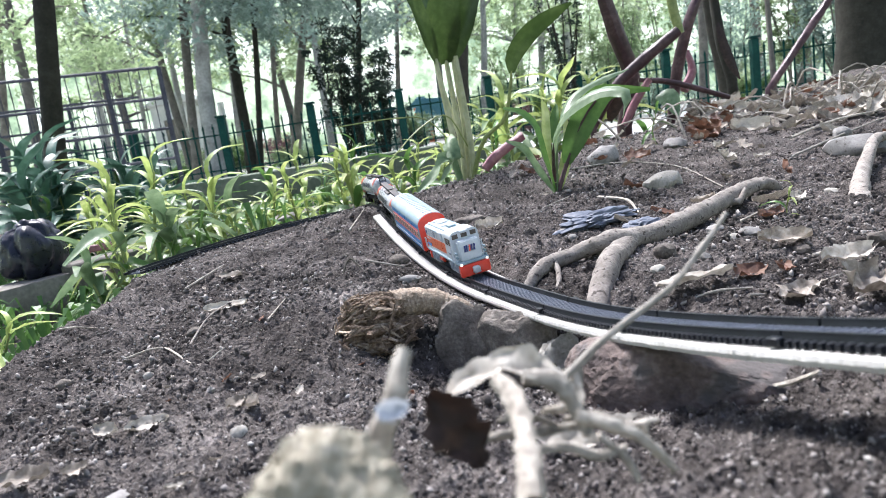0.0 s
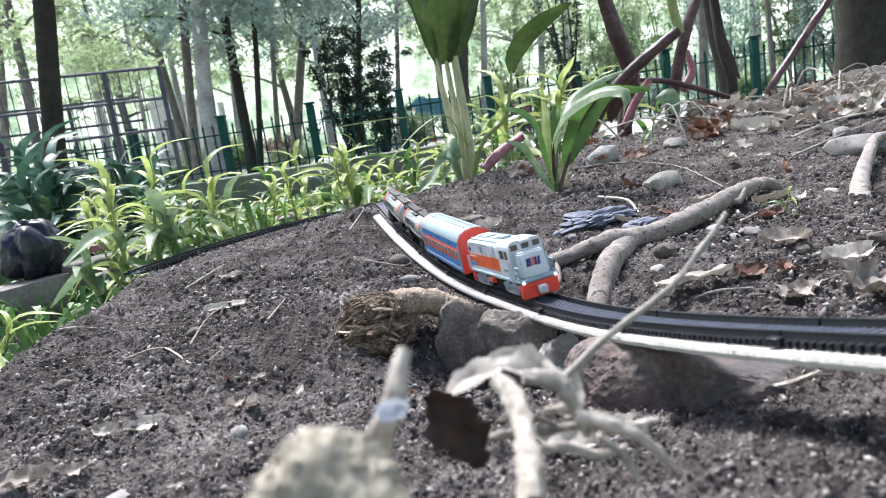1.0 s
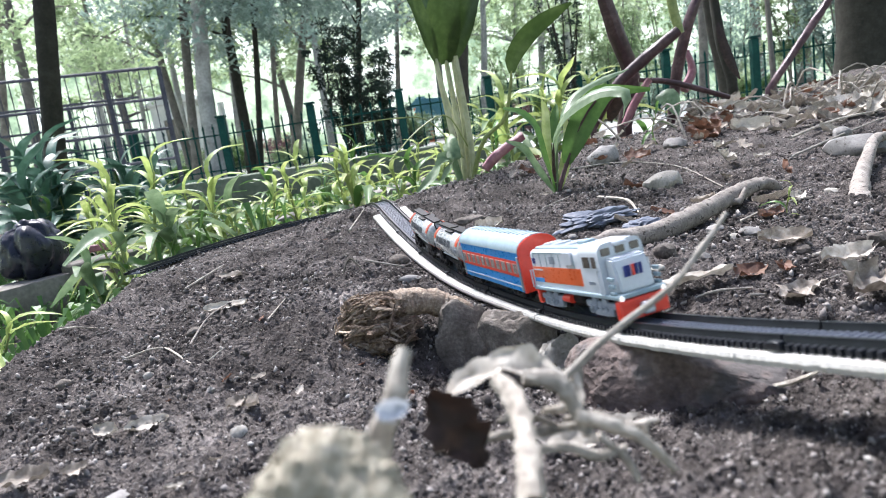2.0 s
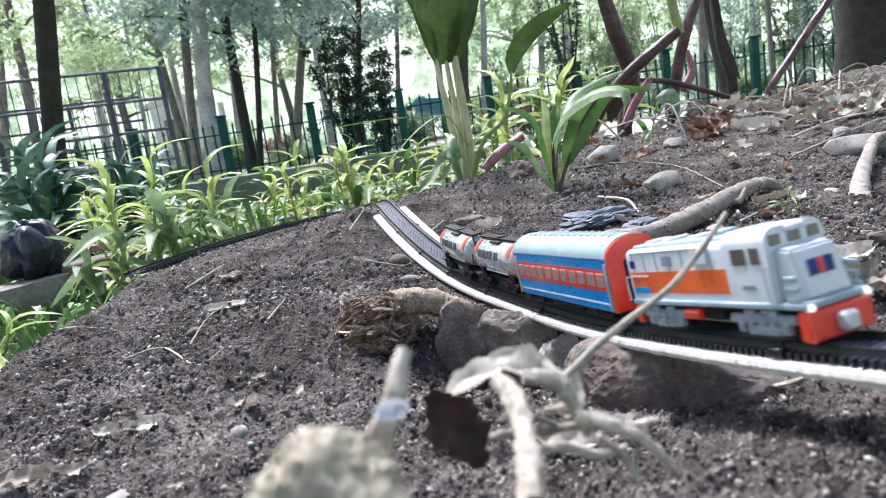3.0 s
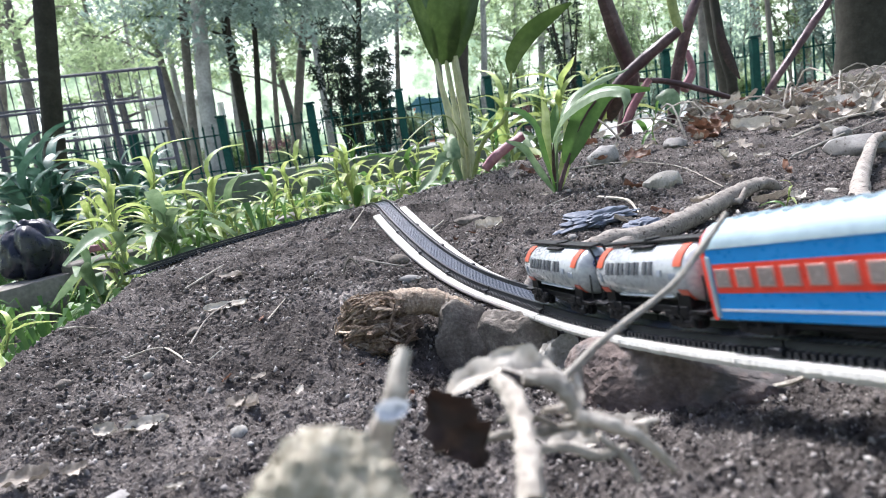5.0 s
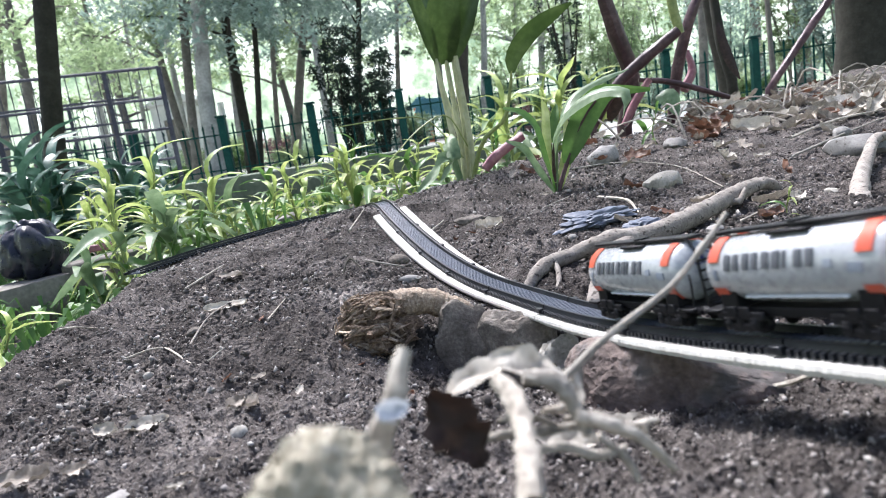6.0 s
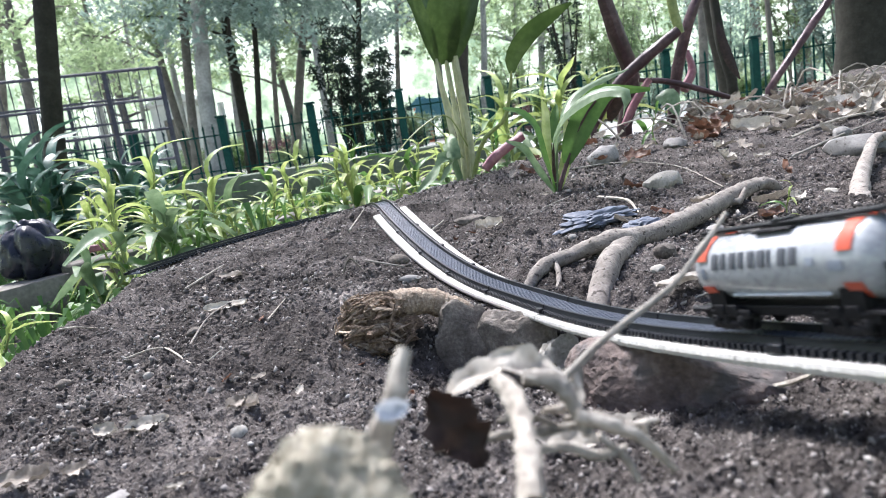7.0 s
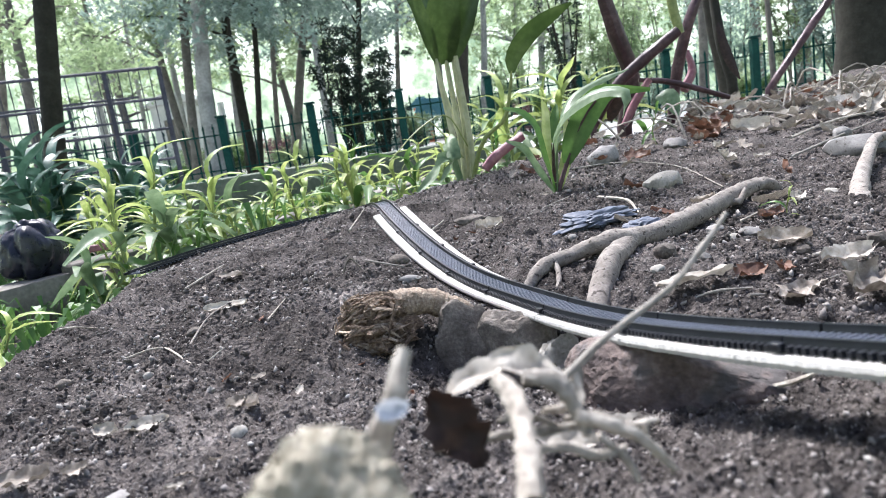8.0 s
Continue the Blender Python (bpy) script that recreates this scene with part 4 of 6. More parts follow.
# ---- grey animal cage
def cage():
    e = thing("bar_cage", "grey painted steel bar enclosure", "cage")
    c0, c1, c2 = Vector((-3.05, 8.2, 0)), Vector((-4.75, 7.6, 0)), Vector((-5.9, 6.3, 0))
    far0, far1 = Vector((-4.45, 10.9, 0)), Vector((-7.4, 9.9, 0))
    walls = ((c0, c1, 3), (c1, c2, 2), (far1, far0, 3))
    top = 1.70
    for a, b, n in walls:
        for k in range(n):
            p = a.lerp(b, k / n)
            part("corner_post", tube(bmesh.new(), [(p.x, p.y, LOW), (p.x, p.y, top)], 0.030, 8), CAGE_GREY, e, "grey steel post")
        for z in (LOW + 0.05, 0.62, 0.98, 1.34, top):
            part("cross_rail", tube(bmesh.new(), [(a.x, a.y, z), (b.x, b.y, z)], 0.019, 6), CAGE_GREY, e)
        m = int((b - a).length / (0.11 if a is not far1 else 0.3))
        for k in range(1, m):
            p = a.lerp(b, k / m)
            part("bar", tube(bmesh.new(), [(p.x, p.y, LOW), (p.x, p.y, top)], 0.0065, 4), CAGE_GREY, e)


cage()


# ---- trees
def crown_mesh(name, rng, clumps, leaf, per, mat, squash=0.7, lean=None):
    """Leaves as small bent blades, gathered in clumps (centre, radius)."""
    vs, fs = [], []
    for c, r in clumps:
        for _ in range(per):
            d = Vector((rng.gauss(0, 1), rng.gauss(0, 1), rng.gauss(0, 1))).normalized() * (rng.random() ** 0.5) * r
            p = Vector(c) + Vector((d.x, d.y, d.z * squash))
            q = Euler((rng.uniform(-0.9, 0.9), rng.uniform(-0.9, 0.9), rng.uniform(0, TAU))).to_matrix()
            l = leaf * rng.uniform(0.6, 1.3)
            w = l * rng.uniform(0.3, 0.45)
            i = len(vs)
            for a, b, z in ((-l / 2, 0, 0), (-0.05 * l, w / 2, 0.10 * l), (l / 2, 0, -0.08 * l), (-0.05 * l, -w / 2, 0.10 * l)):
                vs.append(p + q @ Vector((a, b, z)))
            fs += [(i, i + 1, i + 2), (i, i + 2, i + 3)]
    return raw_mesh(name, vs, fs, mat, False)


def tree(x, y, r, height, lean, seed, bark, leaf_mat, label, clumps=26, crown_z=(2.2, 5.0), spread_r=2.2, leaf=0.16, per=90, limbs=5, name="tree"):
    rng = random.Random(seed)
    e = thing(name, label, "tree", group="park trees")
    base = Vector((x, y, LOW - 0.02))
    top = base + Vector((lean[0], lean[1], height))
    pts = bend([base, base.lerp(top, 0.3) + Vector((rng.uniform(-1, 1) * r, rng.uniform(-1, 1) * r, 0)), base.lerp(top, 0.65) + Vector((rng.uniform(-1, 1) * r, rng.uniform(-1, 1) * r, 0)), top], 14)
    rad = [r * (1.35 if i == 0 else 1.12 if i == 1 else 1) * (1 - 0.5 * i / 13) for i in range(14)]
    part("trunk", tube(bmesh.new(), pts, rad, 12, 0.06, rng), bark, e)
    tips = []
    for k in range(limbs):
        s = pts[rng.randint(6, 12)]
        a = rng.uniform(0, TAU)
        l = rng.uniform(0.5, 1.0) * spread_r
        t = s + Vector((math.cos(a) * l, math.sin(a) * l, rng.uniform(0.2, 0.9)))
        tips.append(t)
        part("limb", tube(bmesh.new(), bend([s, s.lerp(t, 0.5) + Vector((0, 0, 0.15)), t], 7), [r * 0.35 * (1 - 0.75 * i / 6) for i in range(7)], 7), bark, e)
    cl = []
    for k in range(clumps):
        a, q = rng.uniform(0, TAU), spread_r * rng.random() ** 0.5
        c = Vector((x + lean[0] * 0.7 + q * math.cos(a), y + q * math.sin(a), rng.uniform(*crown_z)))
        if tips and rng.random() < 0.4:
            c = rng.choice(tips) + Vector((rng.gauss(0, 0.3), rng.gauss(0, 0.3), rng.gauss(0, 0.2)))
        cl.append((c, rng.uniform(0.3, 0.75)))
    if clumps:
        o = new("crown", crown_mesh("crown", rng, cl, leaf, per, leaf_mat))
        o.parent = e
    return e


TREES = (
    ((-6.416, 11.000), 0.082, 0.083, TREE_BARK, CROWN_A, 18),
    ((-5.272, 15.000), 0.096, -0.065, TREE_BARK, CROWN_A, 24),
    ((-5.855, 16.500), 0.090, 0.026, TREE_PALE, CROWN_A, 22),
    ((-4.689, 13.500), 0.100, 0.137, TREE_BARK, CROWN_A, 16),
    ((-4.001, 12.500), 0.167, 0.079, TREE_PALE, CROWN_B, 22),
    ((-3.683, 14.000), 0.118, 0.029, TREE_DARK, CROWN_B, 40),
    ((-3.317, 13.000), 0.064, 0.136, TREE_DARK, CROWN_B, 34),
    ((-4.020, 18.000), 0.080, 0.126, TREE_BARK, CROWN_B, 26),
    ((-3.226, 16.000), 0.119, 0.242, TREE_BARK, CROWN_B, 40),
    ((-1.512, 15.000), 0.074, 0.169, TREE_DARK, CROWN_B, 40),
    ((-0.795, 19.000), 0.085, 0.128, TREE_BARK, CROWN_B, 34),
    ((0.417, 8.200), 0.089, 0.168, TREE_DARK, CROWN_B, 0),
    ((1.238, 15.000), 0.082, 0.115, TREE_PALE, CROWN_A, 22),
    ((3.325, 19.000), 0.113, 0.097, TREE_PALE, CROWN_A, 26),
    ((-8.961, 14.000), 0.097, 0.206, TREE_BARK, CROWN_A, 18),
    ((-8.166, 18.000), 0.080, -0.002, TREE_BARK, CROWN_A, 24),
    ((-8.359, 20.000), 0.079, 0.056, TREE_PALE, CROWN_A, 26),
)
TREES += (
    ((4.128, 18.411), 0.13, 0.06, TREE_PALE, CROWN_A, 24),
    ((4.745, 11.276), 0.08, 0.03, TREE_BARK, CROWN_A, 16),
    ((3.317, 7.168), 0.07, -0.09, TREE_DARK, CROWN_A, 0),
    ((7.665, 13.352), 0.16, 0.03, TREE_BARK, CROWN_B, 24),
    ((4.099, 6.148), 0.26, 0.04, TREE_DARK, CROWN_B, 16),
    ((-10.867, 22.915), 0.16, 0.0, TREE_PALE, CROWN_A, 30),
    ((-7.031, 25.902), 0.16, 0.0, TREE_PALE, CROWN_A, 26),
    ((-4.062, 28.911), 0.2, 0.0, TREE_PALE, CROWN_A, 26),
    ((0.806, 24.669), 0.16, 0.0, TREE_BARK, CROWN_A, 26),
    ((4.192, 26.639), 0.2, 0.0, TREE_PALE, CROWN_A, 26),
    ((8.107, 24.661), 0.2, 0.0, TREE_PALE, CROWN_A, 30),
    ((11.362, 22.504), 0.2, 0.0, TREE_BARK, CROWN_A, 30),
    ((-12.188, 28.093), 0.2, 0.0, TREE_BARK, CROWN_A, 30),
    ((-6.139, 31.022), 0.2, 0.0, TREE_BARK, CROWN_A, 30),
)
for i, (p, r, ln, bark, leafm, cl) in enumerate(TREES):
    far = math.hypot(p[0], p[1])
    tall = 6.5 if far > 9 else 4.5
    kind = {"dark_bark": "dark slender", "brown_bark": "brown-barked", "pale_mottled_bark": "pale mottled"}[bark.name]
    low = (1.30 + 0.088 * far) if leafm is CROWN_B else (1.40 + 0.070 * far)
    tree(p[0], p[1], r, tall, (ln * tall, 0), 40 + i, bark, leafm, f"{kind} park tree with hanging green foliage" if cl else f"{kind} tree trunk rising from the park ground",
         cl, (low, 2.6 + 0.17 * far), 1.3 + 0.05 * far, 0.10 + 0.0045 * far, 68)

# the near dark trunk beside the cage
tree(-2.016, 3.52, 0.058, 4.0, (0.717, 0.0), 9, TREE_DARK, CROWN_B, "dark slender tree trunk among the bedding plants", 0, limbs=2, spread_r=0.5)


# ---- shrubs and hedges
def shrub(x, y, h, w, seed, mat, label, leaf=0.09, per=70, clumps=26, stems=9, bark=None):
    rng = random.Random(seed)
    e = thing("shrub", label, "shrub", group="shrubs")
    cl = []
    for k in range(stems):
        a = rng.uniform(0, TAU)
        t = Vector((x + math.cos(a) * w * rng.uniform(0.2, 0.9), y + math.sin(a) * w * rng.uniform(0.2, 0.9), LOW + h * rng.uniform(0.6, 1.0)))
        b = Vector((x + rng.gauss(0, 0.06), y + rng.gauss(0, 0.06), LOW - 0.02))
        pts = bend([b, b.lerp(t, 0.5) + Vector((rng.gauss(0, 0.06), rng.gauss(0, 0.06), 0.1)), t], 7)
        part("stem", tube(bmesh.new(), pts, [0.018 * (1 - 0.8 * i / 6) + 0.003 for i in range(7)], 5), bark or TREE_DARK, e)
        for q in pts[2:]:
            cl.append((q, w * rng.uniform(0.12, 0.3)))
    for k in range(clumps):
        a = rng.uniform(0, TAU)
        cl.append((Vector((x + math.cos(a) * w * rng.random(), y + math.sin(a) * w * rng.random(), LOW + h * rng.uniform(0.1, 1.0))), w * rng.uniform(0.15, 0.35)))
    o = new("foliage", crown_mesh("foliage", rng, cl, leaf, per, mat))
    o.parent = e
    return e


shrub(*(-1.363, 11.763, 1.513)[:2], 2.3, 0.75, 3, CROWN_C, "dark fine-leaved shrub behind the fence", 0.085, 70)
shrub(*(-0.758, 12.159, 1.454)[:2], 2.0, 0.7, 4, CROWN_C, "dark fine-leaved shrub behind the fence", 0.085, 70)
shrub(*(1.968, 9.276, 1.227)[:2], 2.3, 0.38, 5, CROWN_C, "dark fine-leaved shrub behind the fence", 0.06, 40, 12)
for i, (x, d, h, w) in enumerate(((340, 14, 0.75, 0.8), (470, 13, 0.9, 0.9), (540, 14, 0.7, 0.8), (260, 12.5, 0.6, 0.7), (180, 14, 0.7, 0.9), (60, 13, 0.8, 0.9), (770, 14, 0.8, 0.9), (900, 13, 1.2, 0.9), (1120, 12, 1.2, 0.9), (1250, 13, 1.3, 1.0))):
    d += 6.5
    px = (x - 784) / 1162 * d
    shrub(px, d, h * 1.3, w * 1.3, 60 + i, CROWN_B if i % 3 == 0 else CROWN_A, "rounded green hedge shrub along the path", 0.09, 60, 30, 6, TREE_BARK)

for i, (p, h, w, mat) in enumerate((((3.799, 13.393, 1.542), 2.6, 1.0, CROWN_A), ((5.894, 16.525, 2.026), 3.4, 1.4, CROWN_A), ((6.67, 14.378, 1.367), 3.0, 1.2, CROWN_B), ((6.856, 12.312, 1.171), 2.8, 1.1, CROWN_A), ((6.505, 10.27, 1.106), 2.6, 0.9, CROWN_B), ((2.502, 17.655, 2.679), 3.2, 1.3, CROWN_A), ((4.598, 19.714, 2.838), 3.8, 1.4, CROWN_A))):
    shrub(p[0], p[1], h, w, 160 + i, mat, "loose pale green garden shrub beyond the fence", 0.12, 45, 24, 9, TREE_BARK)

# low garden shrubs between the fence and the far trees
def garden_row():
    rng = random.Random(505)
    for k in range(22):
        x = -8.6 + 0.76 * k + rng.uniform(-0.3, 0.3)
        y = rng.uniform(12.4, 18.5)
        mat, label = ((CROWN_A, "low pale green garden shrub beyond the fence"), (MID_LEAF, "low dense green garden shrub beyond the fence"), (CROWN_B, "low bluish-green garden shrub beyond the fence"), (PINK, "low pinkish-leaved garden shrub beyond the fence"))[(0, 1, 2, 0, 1, 1, 3, 2)[k % 8]]
        shrub(x, y, rng.uniform(0.35, 0.85), rng.uniform(0.4, 0.8), 600 + k, mat, label, 0.07, 40, 18, 6, TREE_BARK)


garden_row()

# ---- small buildings and park furniture beyond the path
beam("park_wall", (-0.191, 19.948, 1.285), (2.394, 19.896, 0.988), 0.25, 0.5, BLUE_WALL, "low blue painted wall beyond the fence", "wall", bevel=0.02)


def kiosk(x, y, w, h, mat, trim, label):
    e = thing("park_kiosk", label, "kiosk")
    part("wall", box(bmesh.new(), (x, y, LOW + h / 2), (w, 1.2, h), 0.02), mat, e)
    part("roof", prism(bmesh.new(), [(x - w / 2 - 0.2, LOW + h), (x + w / 2 + 0.2, LOW + h), (x + w * 0.2, LOW + h + 0.35), (x - w * 0.2, LOW + h + 0.35)], y - 0.8, y + 0.8, "y"), trim, e, "sloping roof")
    wd = part("window", box(bmesh.new(), (x, y - 0.61, LOW + h * 0.65), (w * 0.5, 0.03, h * 0.3), 0.005), T_GLASS, e, "dark window")


kiosk((-0, 24.654, 2.06)[0], 24, 0.6, 1.25, ORANGE_PAINT, BLUE_WALL, "small orange kiosk with blue roof")
kiosk(-8.5, 24, 1.6, 2.6, OFF_WHITE, OFF_WHITE, "small white park building among trees")
for k in range(5):
    x = -9.2 + 0.42 * k
    solid("white_pillar", tube(bmesh.new(), [(x * 0.8, 20.5, LOW), (x * 0.8, 20.5, 2.3)], 0.10, 10), OFF_WHITE, "white standing park pillar", "pillar", group="white pillars")


# ================= planting along the edge of the mound =================
def blade(name, pts, width, mat, fold=0.25, side=None, n=9, across=4, tipw=0.0, wav=0.0, seed=1):
    """A leaf blade along a bent line: width profile widest before the middle, folded along its midrib."""
    rng = random.Random(seed)
    pts = bend(pts, n)
    vs, fs = [], []
    for i, p in enumerate(pts):
        t = i / (n - 1)
        tan = (pts[min(i + 1, n - 1)] - pts[max(i - 1, 0)]).normalized()
        s = Vector(side) if side else tan.cross(Vector((0, 0, 1)))
        s = (s - tan * s.dot(tan)).normalized()
        up = s.cross(tan)
        w = width * (math.sin(math.pi * min(1, t * 0.93 + 0.05)) ** 0.75 * (1 - 0.25 * t)) / 2 + 0.0006
        for k in range(across + 1):
            a = 2 * k / across - 1
            wv = wav * width * math.sin(t * 17 + (3 if a > 0 else 0)) * abs(a)
            vs.append(p + s * a * w + up * (abs(a) * w * fold + wv))
    c = across + 1
    for i in range(n - 1):
        for k in range(across):
            fs.append((i * c + k, i * c + k + 1, (i + 1) * c + k + 1, (i + 1) * c + k))
    return raw_mesh(name, vs, fs, mat)


def leaf_set(mat, length, width, droop, count, seed):
    """Leaf meshes that start at the origin and grow along +x."""
    rng = random.Random(seed)
    out = []
    for k in range(count):
        l, d = length * rng.uniform(0.75, 1.2), droop * rng.uniform(0.6, 1.4)
        pts = [(0, 0, 0), (l * 0.3, rng.gauss(0, 0.02) * l, l * 0.16), (l * 0.65, rng.gauss(0, 0.04) * l, l * (0.18 - 0.25 * d)), (l * 0.95, rng.gauss(0, 0.06) * l, l * (0.10 - 0.75 * d))]
        out.append(blade("leaf", pts, width * rng.uniform(0.8, 1.2), mat, rng.uniform(0.2, 0.5), None, 9, 4, 0, 0.03, k))
    return out


LEAVES = {
    "yellow": leaf_set(GREEN_LEAF, 0.098, 0.0145, 0.62, 8, 1),
    "green": leaf_set(MID_LEAF, 0.10, 0.018, 0.6, 8, 2),
    "dry": leaf_set(DRY_LEAF, 0.085, 0.012, 1.0, 5, 7),
    "broad": leaf_set(BROAD_LEAF, 0.098, 0.026, 0.8, 8, 3),
    "blue": leaf_set(BLUE_LEAF, 0.20, 0.036, 0.5, 6, 4),
}


def bedding_plant(x, y, ztop, kind, seed, leaves=11, scale=1.0, label=None):
    rng = random.Random(seed)
    z0 = gz(x, y) - 0.01
    h = max(ztop - z0, 0.06)
    e = thing("bedding_plant", label or {"yellow": "leafy bedding plant with yellow-green arching blades", "green": "leafy green bedding plant with arching blades", "broad": "grey-green broad-leaved bedding plant", "blue": "dark bluish broad-leaved plant"}[kind], "plant", Matrix.Translation((x, y, z0)), "bedding plants")
    lean = Vector((rng.gauss(0, 0.10), rng.gauss(0, 0.10), 1)) * h * 0.86
    pts = bend([(0, 0, 0), lean * 0.5 + Vector((rng.gauss(0, 0.01), rng.gauss(0, 0.01), 0)), lean], 8)
    part("stem", tube(bmesh.new(), pts, [0.0042 * (1 - 0.55 * i / 7) * scale for i in range(8)], 6), STEM, e)
    az = rng.uniform(0, TAU)
    for k in range(leaves):
        t = 0.18 + 0.82 * k / (leaves - 1)
        p = pts[0].lerp(pts[-1], t) if t >= 1 else pts[min(int(t * 7), 6)].lerp(pts[min(int(t * 7) + 1, 7)], t * 7 - int(t * 7))
        kk = kind
        if kind == "yellow" and t < 0.6 and rng.random() < 0.55:
            kk = rng.choice(("green", "broad", "broad", "dry"))
        o = new("leaf", rng.choice(LEAVES[kk]))
        o.parent = e
        az += 2.4 + rng.gauss(0, 0.3)
        up = radians(8 + 52 * t ** 2 + rng.gauss(0, 8))
        s = scale * (0.75 + 0.45 * math.sin(math.pi * min(t, 0.92))) * rng.uniform(0.8, 1.15)
        o.matrix_basis = Matrix.Translation(p) @ Euler((rng.gauss(0, 0.25), -up, az)).to_matrix().to_4x4() @ Matrix.Scale(s, 4)
    return e


BEDDING = (
    ((-0.581, 1.097, 0.336), "broad", 10, 0.9),
    ((-0.522, 1.120, 0.469), "yellow", 13, 1.0),
    ((-0.540, 1.229, 0.507), "yellow", 13, 1.1),
    ((-0.500, 1.126, 0.388), "broad", 10, 1.0),
    ((-0.515, 1.317, 0.435), "yellow", 12, 1.0),
    ((-0.461, 1.322, 0.460), "yellow", 13, 1.1),
    ((-0.443, 1.374, 0.408), "yellow", 12, 1.0),
    ((-0.432, 1.459, 0.375), "broad", 11, 1.0),
    ((-0.378, 1.435, 0.412), "yellow", 12, 1.0),
    ((-0.334, 1.520, 0.433), "yellow", 12, 1.1),
    ((-0.284, 1.510, 0.374), "yellow", 10, 0.9),
    ((-0.233, 1.603, 0.441), "yellow", 13, 1.1),
    ((-0.181, 1.574, 0.448), "yellow", 13, 1.15),
    ((-0.138, 1.624, 0.447), "yellow", 12, 1.1),
    ((-0.100, 1.665, 0.392), "yellow", 12, 1.0),
    ((-0.036, 1.716, 0.395), "green", 12, 1.1),
    ((-0.090, 1.928, 0.444), "yellow", 12, 1.1),
)
BEDDING += (
    ((-0.368, 2.035, 0.476), "yellow", 12, 1.1),
    ((-0.742, 1.531, 0.493), "yellow", 12, 1.1),
    ((-0.943, 1.767, 0.391), "yellow", 11, 1.0),
    ((-1.236, 2.179, 0.426), "green", 11, 1.2),
    ((-1.051, 2.030, 0.448), "yellow", 12, 1.2),
    ((-0.732, 1.764, 0.375), "broad", 12, 1.1),
    ((-0.701, 1.910, 0.339), "broad", 12, 1.1),
    ((-0.665, 2.111, 0.329), "green", 12, 1.1),
    ((-0.971, 2.225, 0.401), "green", 12, 1.2),
    ((-1.318, 2.138, 0.479), "blue", 10, 1.3),
    ((-1.353, 2.353, 0.547), "blue", 11, 1.5),
    ((-1.313, 2.449, 0.516), "blue", 12, 1.5),
    ((-1.166, 2.546, 0.489), "blue", 11, 1.4),
    ((-1.640, 2.662, 0.576), "blue", 10, 1.6),
    ((-1.013, 2.434, 0.431), "blue", 9, 1.2),
    ((-0.670, 0.963, 0.266), "yellow", 8, 0.8),
    ((0.294, 2.251, 0.545), "yellow", 15, 2.0),
)
BEDDING += (
    ((0.417, 2.565, 0.599), "yellow", 15, 2.0),
    ((0.483, 2.462, 0.591), "yellow", 15, 2.0),
    ((0.601, 2.665, 0.592), "yellow", 15, 2.0),
    ((0.622, 2.453, 0.540), "yellow", 12, 2.0),
    ((0.200, 2.028, 0.435), "green", 12, 1.1),
    ((0.008, 1.976, 0.429), "yellow", 12, 1.1),
    ((0.073, 2.130, 0.436), "yellow", 12, 1.2),
    ((0.677, 2.622, 0.347), "green", 12, 1.3),
    ((0.956, 2.924, 0.330), "green", 12, 1.4),
    ((-0.285, 2.339, 0.469), "green", 12, 1.2),
    ((-0.598, 2.430, 0.411), "green", 12, 1.2),
    ((0.229, 2.653, 0.524), "yellow", 13, 1.4),
    ((-0.597, 1.502, 0.330), "broad", 9, 0.9),
    ((-0.652, 1.321, 0.341), "yellow", 10, 0.9),
    ((-0.190, 1.758, 0.340), "broad", 10, 1.0),
    ((-0.501, 1.700, 0.303), "yellow", 9, 0.9),
    ((-0.307, 1.763, 0.373), "green", 12, 1.0),
)
for i, (p, kd, nl, sc) in enumerate(BEDDING):
    bedding_plant(p[0], p[1], p[2], kd, 300 + i, nl, sc)
    # smaller shoots of the same kind crowd round each plant
    side = random.Random(1300 + i)
    for j in range(2 if p[1] < 2.4 else 1):
        x, y = p[0] + side.uniform(-0.09, 0.07), p[1] + side.uniform(0.0, 0.16)
        if y > p[1] + 0.02 or x < -0.5:
            bedding_plant(x, y, p[2] - side.uniform(0.03, 0.12), side.choice((kd, kd, "yellow" if kd != "blue" else "blue", "broad")), 1700 + 2 * i + j, max(nl - 3, 7), sc * side.uniform(0.65, 0.85))


bedding_plant(*(0.39, 0.719, 0.292)[:2], (0.39, 0.719, 0.292)[2] + 0.035, "yellow", 990, 6, 0.22, "tiny yellow-green seedling in the soil")
bedding_plant(*(0.525, 1.524, 0.342)[:2], (0.525, 1.524, 0.342)[2] + 0.09, "green", 991, 5, 0.5, "small green seedling beside a stone")


